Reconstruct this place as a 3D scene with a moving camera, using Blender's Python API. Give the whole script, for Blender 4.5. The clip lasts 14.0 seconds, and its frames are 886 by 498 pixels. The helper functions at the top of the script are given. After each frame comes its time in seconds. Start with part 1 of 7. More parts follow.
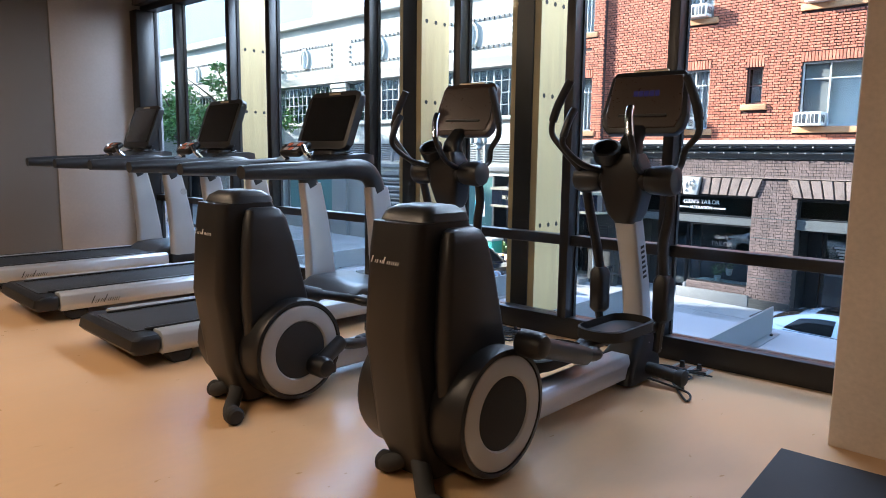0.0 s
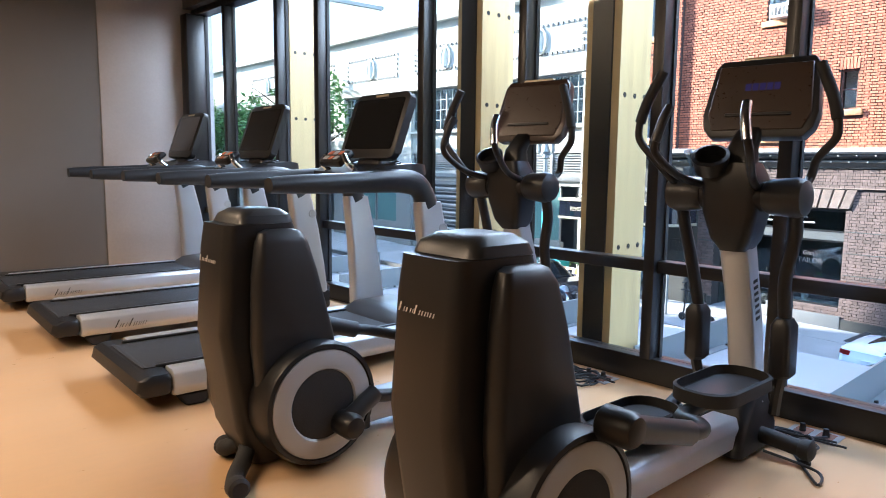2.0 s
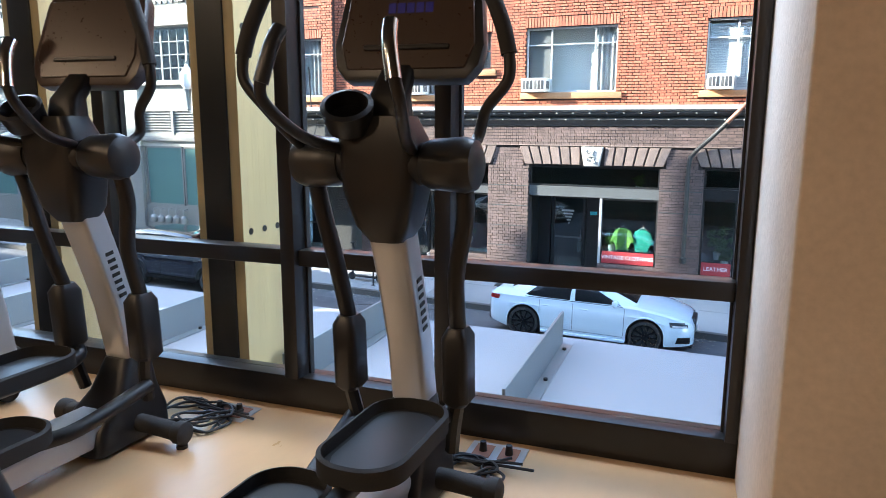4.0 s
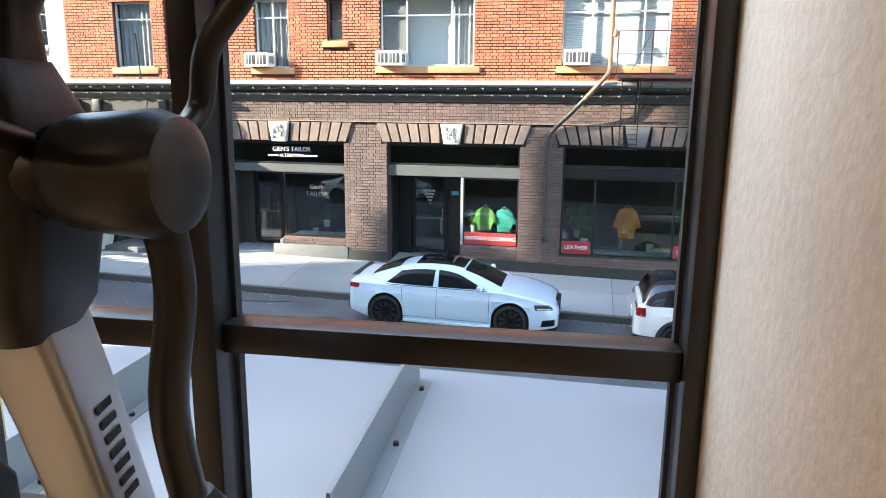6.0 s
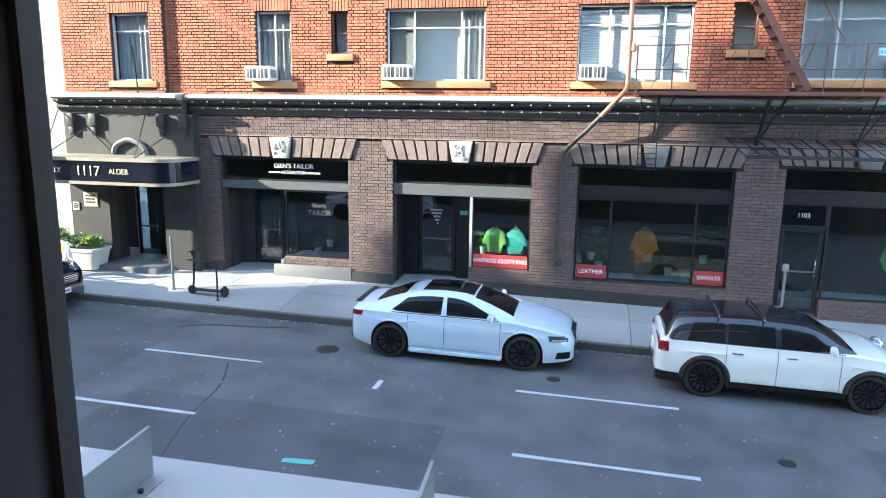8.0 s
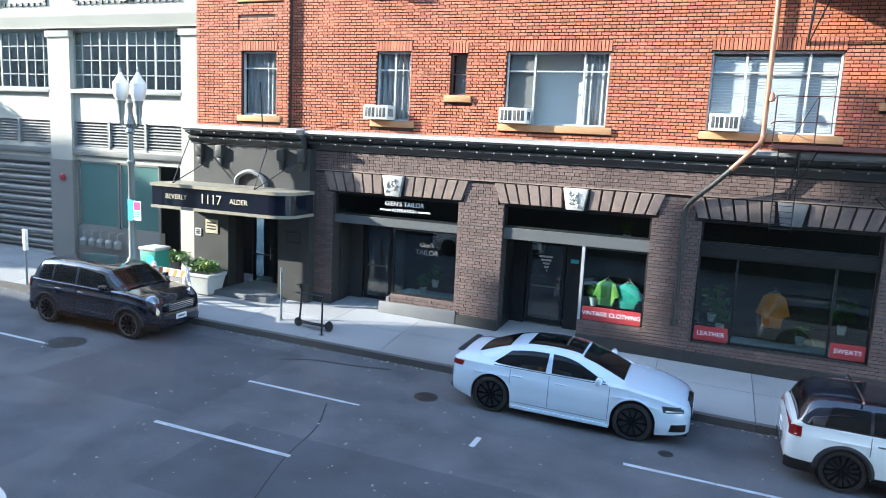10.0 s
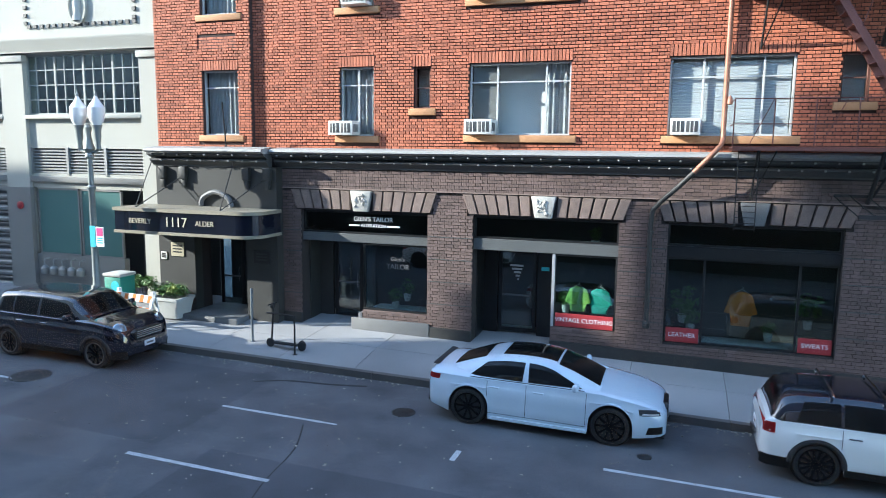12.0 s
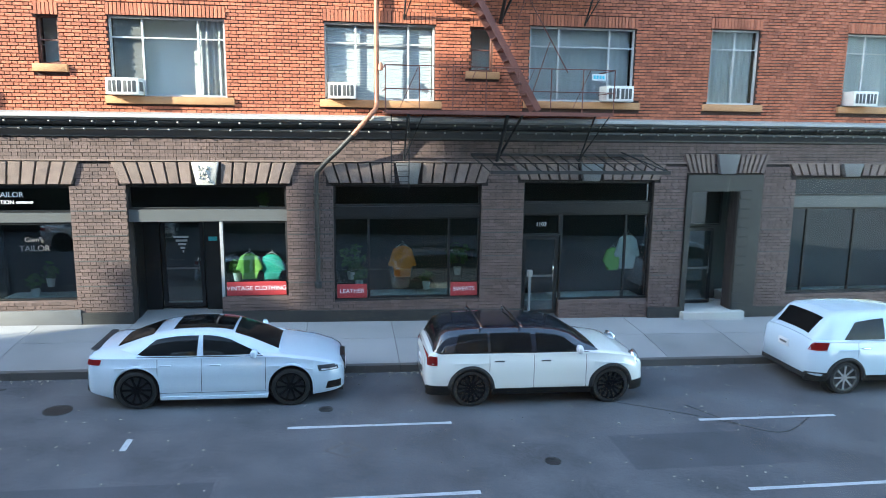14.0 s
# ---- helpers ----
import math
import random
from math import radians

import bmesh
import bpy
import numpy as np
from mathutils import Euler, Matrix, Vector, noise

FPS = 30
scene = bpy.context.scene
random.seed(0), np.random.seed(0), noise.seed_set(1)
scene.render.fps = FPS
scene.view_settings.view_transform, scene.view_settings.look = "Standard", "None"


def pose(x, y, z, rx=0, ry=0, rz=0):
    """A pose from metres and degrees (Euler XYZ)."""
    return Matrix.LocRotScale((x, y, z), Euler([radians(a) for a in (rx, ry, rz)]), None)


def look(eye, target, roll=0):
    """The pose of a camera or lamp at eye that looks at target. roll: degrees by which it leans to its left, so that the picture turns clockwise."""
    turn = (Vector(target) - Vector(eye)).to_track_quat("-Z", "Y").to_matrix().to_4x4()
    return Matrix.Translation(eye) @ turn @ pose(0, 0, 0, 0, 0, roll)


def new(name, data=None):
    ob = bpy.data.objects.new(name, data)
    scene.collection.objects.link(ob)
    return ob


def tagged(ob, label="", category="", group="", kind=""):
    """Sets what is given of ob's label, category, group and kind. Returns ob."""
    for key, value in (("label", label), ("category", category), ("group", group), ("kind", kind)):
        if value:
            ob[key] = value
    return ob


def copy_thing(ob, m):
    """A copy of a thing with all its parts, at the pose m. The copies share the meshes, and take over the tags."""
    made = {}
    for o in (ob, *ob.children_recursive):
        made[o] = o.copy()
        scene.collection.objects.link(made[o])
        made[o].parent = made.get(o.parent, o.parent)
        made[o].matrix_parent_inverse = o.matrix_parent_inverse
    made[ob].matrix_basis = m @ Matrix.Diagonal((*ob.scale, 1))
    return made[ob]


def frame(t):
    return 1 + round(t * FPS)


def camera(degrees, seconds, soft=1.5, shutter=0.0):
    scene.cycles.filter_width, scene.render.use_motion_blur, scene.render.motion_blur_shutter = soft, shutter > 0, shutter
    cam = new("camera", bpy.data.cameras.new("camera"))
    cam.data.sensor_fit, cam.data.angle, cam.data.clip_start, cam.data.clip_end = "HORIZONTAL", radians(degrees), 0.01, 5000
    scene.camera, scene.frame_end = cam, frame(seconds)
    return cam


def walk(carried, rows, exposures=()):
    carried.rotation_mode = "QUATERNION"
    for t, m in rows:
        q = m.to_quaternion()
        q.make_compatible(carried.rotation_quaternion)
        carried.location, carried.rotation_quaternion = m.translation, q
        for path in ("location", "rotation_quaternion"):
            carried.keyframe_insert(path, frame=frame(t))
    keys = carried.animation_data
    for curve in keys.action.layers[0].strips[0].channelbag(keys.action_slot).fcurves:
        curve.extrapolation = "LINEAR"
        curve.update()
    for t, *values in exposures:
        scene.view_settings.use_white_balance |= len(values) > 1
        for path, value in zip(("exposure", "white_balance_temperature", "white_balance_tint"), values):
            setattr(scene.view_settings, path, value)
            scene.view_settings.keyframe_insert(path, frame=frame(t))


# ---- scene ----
cam = camera(65.0, 14.0, soft=0.5, shutter=0.1)
PATH = [
    (0, (0.455, -3.932, 1.258), (-0.933, -2.517, 0.986), 0.7),
    (0.5, (0.354, -3.835, 1.286), (-1.157, -2.548, 1.037), 0.7),
    (1, (0.27, -3.705, 1.282), (-1.352, -2.559, 1.052), 1.0),
    (1.5, (0.162, -3.58, 1.276), (-1.469, -2.449, 1.034), 1.0),
    (2, (-0.005, -3.421, 1.258), (-1.523, -2.143, 1.011), 0.6),
    (2.5, (-0.101, -3.159, 1.261), (-1.471, -1.731, 0.978), 0.4),
    (3, (-0.203, -2.942, 1.281), (-1.378, -1.353, 0.977), 0.7),
    (3.5, (-0.376, -2.692, 1.254), (-1.327, -0.961, 0.942), -0.2),
    (4, (-0.479, -2.441, 1.248), (-1.254, -0.632, 0.894), 0.2),
    (4.2, (-0.532, -2.311, 1.238), (-1.246, -0.479, 0.869), 0.3),
    (6.3, (-0.690, -1.245, 1.225), (-1.082, 0.671, 0.809), 0.5),
    (6.5, (-0.705, -1.147, 1.227), (-1.095, 0.769, 0.81), 0.5),
    (7, (-0.75, -0.952, 1.251), (-1.136, 0.964, 0.827), 0.6),
    (7.2, (-0.773, -0.877, 1.259), (-1.172, 1.038, 0.839), 0.5),
    (9.3, (-1.128, -0.12, 1.563), (-1.603, 1.796, 1.241), 2.1),
    (9.5, (-1.13, -0.090, 1.583), (-1.679, 1.807, 1.267), 2.5),
    (10, (-1.153, -0.070, 1.596), (-1.865, 1.774, 1.291), 2.8),
    (10.5, (-1.2, -0.060, 1.609), (-2.026, 1.739, 1.325), 2.5),
    (11, (-1.2, -0.060, 1.597), (-2.065, 1.724, 1.335), 1.9),
    (11.5, (-1.2, -0.060, 1.632), (-1.993, 1.758, 1.37), 1.2),
    (12, (-1.2, -0.060, 1.644), (-1.831, 1.818, 1.372), 0.7),
    (12.5, (-1.184, -0.060, 1.661), (-1.596, 1.875, 1.369), 0.5),
    (13, (-1.2, -0.060, 1.577), (-1.362, 1.910, 1.273), 0.6),
    (13.5, (-1.2, -0.060, 1.542), (-1.123, 1.912, 1.218), 0.7),
    (14, (-1.194, -0.060, 1.46), (-0.904, 1.889, 1.12), 0.7),
]
walk(cam, [(t, look(eye, target, roll)) for t, eye, target, roll in PATH], exposures=[(0, 3.48, 5600, 10), (1, 3.69, 5600, 11), (1.5, 3.74, 5500, 10), (2.3, 3.94, 5800, 10), (3, 3.79, 5800, 10), (4.2, 3.64, 6100, 10), (6.4, 3.6, 7000, 10), (7.2, 3.6, 6800, 10), (9.4, 3.12, 6000, 8), (10.5, 3.02, 6000, 11), (11, 2.67, 6100, 11), (11.5, 2.55, 6100, 11), (12.3, 2.77, 5700, 8), (13, 2.97, 5700, 7), (14, 3.17, 6300, 6)])

# ---- light ----
SUN = Vector((0.86, 0.36, -0.37)).normalized()
world = bpy.data.worlds.new("sky")
scene.world = world
world.use_nodes = True
_n = world.node_tree.nodes
_sky = _n.new("ShaderNodeTexSky")
_sky.sky_type = "NISHITA"
_sky.sun_disc = False
_sky.sun_elevation = radians(22)
_sky.sun_rotation = radians(247)
_sky.air_density, _sky.dust_density = 1.0, 0.6
world.node_tree.links.new(_sky.outputs[0], _n["Background"].inputs[0])
_n["Background"].inputs[1].default_value = 0.15
sun = new("sun", bpy.data.lights.new("sun", "SUN"))
sun.data.energy, sun.data.angle, sun.data.color = 2.3, radians(0.5), (1.0, 0.92, 0.80)
sun.matrix_world = look(-SUN * 60, (0, 0, 0))


def ceiling_lamp_light(x, y, z, w, d, power):
    ob = new("lamp_light", bpy.data.lights.new("lamp_light", "AREA"))
    ob.data.shape, ob.data.size, ob.data.size_y = "RECTANGLE", w, d
    ob.data.energy, ob.data.color = power, (1.0, 0.69, 0.41)
    ob.matrix_world = pose(x, y, z)
    return ob


# added area lamp above the window head, stands in for sky light
sky_fill = new("window_sky_light", bpy.data.lights.new("window_sky_light", "AREA"))
sky_fill.data.shape, sky_fill.data.size, sky_fill.data.size_y = "RECTANGLE", 8.2, 0.8
sky_fill.data.energy, sky_fill.data.color = 36, (0.82, 0.90, 1.0)
sky_fill.matrix_world = look((-4.6, 0.80, 3.2), (-4.6, -2.4, 0.3))


# ---- mesh helpers ----
def B():
    return bmesh.new()


def part(name, bm, material, parent=None, label="", smooth=True):
    me = bpy.data.meshes.new(name)
    bmesh.ops.recalc_face_normals(bm, faces=bm.faces)
    bm.to_mesh(me)
    bm.free()
    return part_of(name, me, material, parent, label, smooth)


def part_of(name, me, material, parent=None, label="", smooth=True):
    if not me.materials:
        me.materials.append(material)
    if smooth:
        me.polygons.foreach_set("use_smooth", [True] * len(me.polygons))
        me.set_sharp_from_angle(angle=radians(38))
    ob = new(name, me)
    ob.parent = parent
    if label:
        ob["label"] = label
    return ob


def thing(name, m, label, category, group="", kind=""):
    ob = new(name)
    ob.empty_display_size = 0.1
    ob.matrix_world = m
    return tagged(ob, label, category, group, kind)


def box(bm, x0, x1, y0, y1, z0, z1, bev=0.0, seg=2):
    m = Matrix.LocRotScale(((x0 + x1) / 2, (y0 + y1) / 2, (z0 + z1) / 2), None, (abs(x1 - x0), abs(y1 - y0), abs(z1 - z0)))
    vs = bmesh.ops.create_cube(bm, size=1, matrix=m)["verts"]
    if bev:
        es = list({e for v in vs for e in v.link_edges})
        bmesh.ops.bevel(bm, geom=es, offset=bev, segments=seg, affect="EDGES", profile=0.5)
    return vs


def loft(bm, rings, closed=True, caps=True):
    rows = [[bm.verts.new(p) for p in r] for r in rings]
    n = len(rows[0])
    for a, b in zip(rows, rows[1:]):
        for i in range(n if closed else n - 1):
            j = (i + 1) % n
            bm.faces.new((a[i], a[j], b[j], b[i]))
    if caps:
        bm.faces.new(rows[0][::-1])
        bm.faces.new(rows[-1])
    return rows


def ring(c, u, v, r, seg, r2=None):
    r2 = r if r2 is None else r2
    return [c + u * (r * math.cos(2 * math.pi * i / seg)) + v * (r2 * math.sin(2 * math.pi * i / seg)) for i in range(seg)]


def axes(d):
    d = Vector(d).normalized()
    u = d.cross(Vector((0, 0, 1)) if abs(d.z) < 0.95 else Vector((0, 1, 0))).normalized()
    return u, d.cross(u).normalized()


def cyl(bm, a, b, r, r2=None, seg=16):
    a, b = Vector(a), Vector(b)
    u, v = axes(b - a)
    loft(bm, [ring(a, u, v, r, seg), ring(b, u, v, r if r2 is None else r2, seg)])


def lathe(bm, c, axis, prof, seg=24):
    """prof: (distance along axis, radius)"""
    c, axis = Vector(c), Vector(axis).normalized()
    u, v = axes(axis)
    loft(bm, [ring(c + axis * h, u, v, max(r, 0.0005), seg) for h, r in prof])


def spline(pts, n=6):
    pts = [Vector(p) for p in pts]
    out = []
    for i in range(len(pts) - 1):
        p0, p1, p2, p3 = pts[max(i - 1, 0)], pts[i], pts[i + 1], pts[min(i + 2, len(pts) - 1)]
        for k in range(n):
            t = k / n
            out.append(0.5 * ((2 * p1) + (p2 - p0) * t + (2 * p0 - 5 * p1 + 4 * p2 - p3) * t * t + (3 * p1 - p0 - 3 * p2 + p3) * t ** 3))
    return out + [pts[-1]]


def tube(bm, pts, r, seg=8, n=6, r2=None):
    ps = spline(pts, n) if n > 1 else [Vector(p) for p in pts]
    rings = []
    u = None
    for i, p in enumerate(ps):
        d = (ps[min(i + 1, len(ps) - 1)] - ps[max(i - 1, 0)]).normalized()
        if u is None:
            u = axes(d)[0]
        u = (u - d * u.dot(d)).normalized()
        f = i / max(len(ps) - 1, 1)
        rr = r if r2 is None else r + (r2 - r) * f
        rings.append(ring(p, u, d.cross(u), rr, seg))
    loft(bm, rings)


def prism(bm, poly, axis, d0, d1, bev=0.0, seg=2):
    """A polygon pushed along an axis: 'x' takes (y, z), 'y' takes (x, z), 'z' takes (x, y)."""
    f = {"x": lambda a, b, d: (d, a, b), "y": lambda a, b, d: (a, d, b), "z": lambda a, b, d: (a, b, d)}[axis]
    rows = loft(bm, [[f(a, b, d0) for a, b in poly], [f(a, b, d1) for a, b in poly]])
    if bev:
        es = list({e for r in rows for v in r for e in v.link_edges})
        bmesh.ops.bevel(bm, geom=es, offset=bev, segments=seg, affect="EDGES", profile=0.5)


def rounded(x0, x1, y0, y1, r, n=4):
    out = []
    for cx, cy, a in ((x1 - r, y1 - r, 0), (x0 + r, y1 - r, 90), (x0 + r, y0 + r, 180), (x1 - r, y0 + r, 270)):
        for k in range(n + 1):
            t = radians(a + 90 * k / n)
            out.append((cx + r * math.cos(t), cy + r * math.sin(t)))
    return out


def boxes_mesh(name, lows, highs):
    """Many boxes without their backs, as one mesh."""
    lo, hi = np.array(lows, float), np.array(highs, float)
    n = len(lo)
    sel = np.array([[0, 0, 0], [1, 0, 0], [1, 1, 0], [0, 1, 0], [0, 0, 1], [1, 0, 1], [1, 1, 1], [0, 1, 1]])
    v = np.where(sel[None] == 1, hi[:, None], lo[:, None]).reshape(-1, 3)
    q = np.array([[0, 1, 5, 4], [1, 2, 6, 5], [3, 0, 4, 7], [4, 5, 6, 7], [3, 2, 1, 0]])
    f = (q[None] + 8 * np.arange(n)[:, None, None]).reshape(-1, 4)
    me = bpy.data.meshes.new(name)
    me.from_pydata(v.tolist(), [], f.tolist())
    return me


def sheet_wall(bm, x0, x1, z0, z1, y0, y1, holes):
    """A wall in the x-z plane, from y0 (front) to y1, with openings through it."""
    xs = sorted({x0, x1, *[h[0] for h in holes], *[h[1] for h in holes]})
    zs = sorted({z0, z1, *[h[2] for h in holes], *[h[3] for h in holes]})
    xs = [x for x in xs if x0 <= x <= x1]
    zs = [z for z in zs if z0 <= z <= z1]

    def full(i, j):
        if not (0 <= i < len(xs) - 1 and 0 <= j < len(zs) - 1):
            return False
        cx, cz = (xs[i] + xs[i + 1]) / 2, (zs[j] + zs[j + 1]) / 2
        return not any(h[0] < cx < h[1] and h[2] < cz < h[3] for h in holes)

    V = {}

    def v(x, y, z):
        if (x, y, z) not in V:
            V[(x, y, z)] = bm.verts.new((x, y, z))
        return V[(x, y, z)]

    for i in range(len(xs) - 1):
        for j in range(len(zs) - 1):
            if not full(i, j):
                continue
            a, b, c, d = xs[i], xs[i + 1], zs[j], zs[j + 1]
            bm.faces.new((v(a, y0, c), v(b, y0, c), v(b, y0, d), v(a, y0, d)))
            bm.faces.new((v(a, y1, d), v(b, y1, d), v(b, y1, c), v(a, y1, c)))
            for di, dj, p, q in ((-1, 0, (a, c), (a, d)), (1, 0, (b, d), (b, c)), (0, -1, (b, c), (a, c)), (0, 1, (a, d), (b, d))):
                if not full(i + di, j + dj):
                    bm.faces.new((v(p[0], y0, p[1]), v(q[0], y0, q[1]), v(q[0], y1, q[1]), v(p[0], y1, p[1])))


# ---- materials ----
def mat(name, col, rough=0.5, metal=0.0, var=0.12, scale=3.0, fine=70.0, bump=0.05, rnd=0.0, isl=0.0, coat=0.0, rvar=0.15, stretch=None):
    m = bpy.data.materials.new(name)
    m.use_nodes = True
    nt = m.node_tree
    nd, lk = nt.nodes, nt.links
    bs = nd["Principled BSDF"]
    bs.inputs["Metallic"].default_value = metal
    bs.inputs["Coat Weight"].default_value = coat
    bs.inputs["Coat Roughness"].default_value = 0.05
    tc = nd.new("ShaderNodeTexCoord")
    src = tc.outputs["Object"]
    if stretch:
        mp = nd.new("ShaderNodeMapping")
        mp.inputs["Scale"].default_value = stretch
        lk.new(src, mp.inputs[0])
        src = mp.outputs[0]
    big, small = nd.new("ShaderNodeTexNoise"), nd.new("ShaderNodeTexNoise")
    for t, s, d in ((big, scale, 5.0), (small, fine, 3.0)):
        t.inputs["Scale"].default_value, t.inputs["Detail"].default_value = s, d
        lk.new(src, t.inputs["Vector"])

    def math_(op, a, b):
        k = nd.new("ShaderNodeMath")
        k.operation = op
        for i, x in enumerate((a, b)):
            if isinstance(x, (int, float)):
                k.inputs[i].default_value = x
            else:
                lk.new(x, k.inputs[i])
        return k.outputs[0]

    val = math_("MULTIPLY_ADD", big.outputs["Fac"], var * 3)
    val.node.inputs[2].default_value = 1 - var * 1.5
    v2 = math_("MULTIPLY_ADD", small.outputs["Fac"], var * 1.6)
    v2.node.inputs[2].default_value = -var * 0.8
    val = math_("ADD", val, v2)
    if rnd:
        oi = nd.new("ShaderNodeObjectInfo")
        r = math_("MULTIPLY_ADD", oi.outputs["Random"], rnd)
        r.node.inputs[2].default_value = -rnd / 2
        val = math_("ADD", val, r)
    if isl:
        g = nd.new("ShaderNodeNewGeometry")
        r = math_("MULTIPLY_ADD", g.outputs["Random Per Island"], isl)
        r.node.inputs[2].default_value = -isl / 2
        val = math_("ADD", val, r)
    hs = nd.new("ShaderNodeHueSaturation")
    hs.inputs["Color"].default_value = (*col, 1)
    lk.new(val, hs.inputs["Value"])
    lk.new(hs.outputs[0], bs.inputs["Base Color"])
    rr = math_("MULTIPLY_ADD", small.outputs["Fac"], rvar)
    rr.node.inputs[2].default_value = max(rough - rvar / 2, 0.02)
    lk.new(rr, bs.inputs["Roughness"])
    if bump:
        bp = nd.new("ShaderNodeBump")
        bp.inputs["Strength"].default_value = bump
        bp.inputs["Distance"].default_value = 0.01
        lk.new(small.outputs["Fac"], bp.inputs["Height"])
        lk.new(bp.outputs[0], bs.inputs["Normal"])
    return m


def glass(name, tint, f0=0.04, gain=0.9):
    m = bpy.data.materials.new(name)
    m.use_nodes = True
    nt = m.node_tree
    nd, lk = nt.nodes, nt.links
    nd.remove(nd["Principled BSDF"])
    lw = nd.new("ShaderNodeLayerWeight")
    lw.inputs["Blend"].default_value = 0.5
    pw = nd.new("ShaderNodeMath")
    pw.operation = "POWER"
    pw.inputs[1].default_value = 4.0
    lk.new(lw.outputs["Facing"], pw.inputs[0])
    ma = nd.new("ShaderNodeMath")
    ma.operation = "MULTIPLY_ADD"
    ma.inputs[1].default_value, ma.inputs[2].default_value = gain, f0
    lk.new(pw.outputs[0], ma.inputs[0])
    tr, gl, mx = nd.new("ShaderNodeBsdfTransparent"), nd.new("ShaderNodeBsdfGlossy"), nd.new("ShaderNodeMixShader")
    tr.inputs["Color"].default_value = (*tint, 1)
    gl.inputs["Roughness"].default_value = 0.0
    lk.new(ma.outputs[0], mx.inputs[0])
    lk.new(tr.outputs[0], mx.inputs[1])
    lk.new(gl.outputs[0], mx.inputs[2])
    lk.new(mx.outputs[0], nd["Material Output"].inputs["Surface"])
    return m


def glow(name, col, strength):
    m = bpy.data.materials.new(name)
    m.use_nodes = True
    bs = m.node_tree.nodes["Principled BSDF"]
    bs.inputs["Base Color"].default_value = (*[c * 0.15 for c in col], 1)
    bs.inputs["Emission Color"].default_value = (*col, 1)
    bs.inputs["Emission Strength"].default_value = strength
    return m


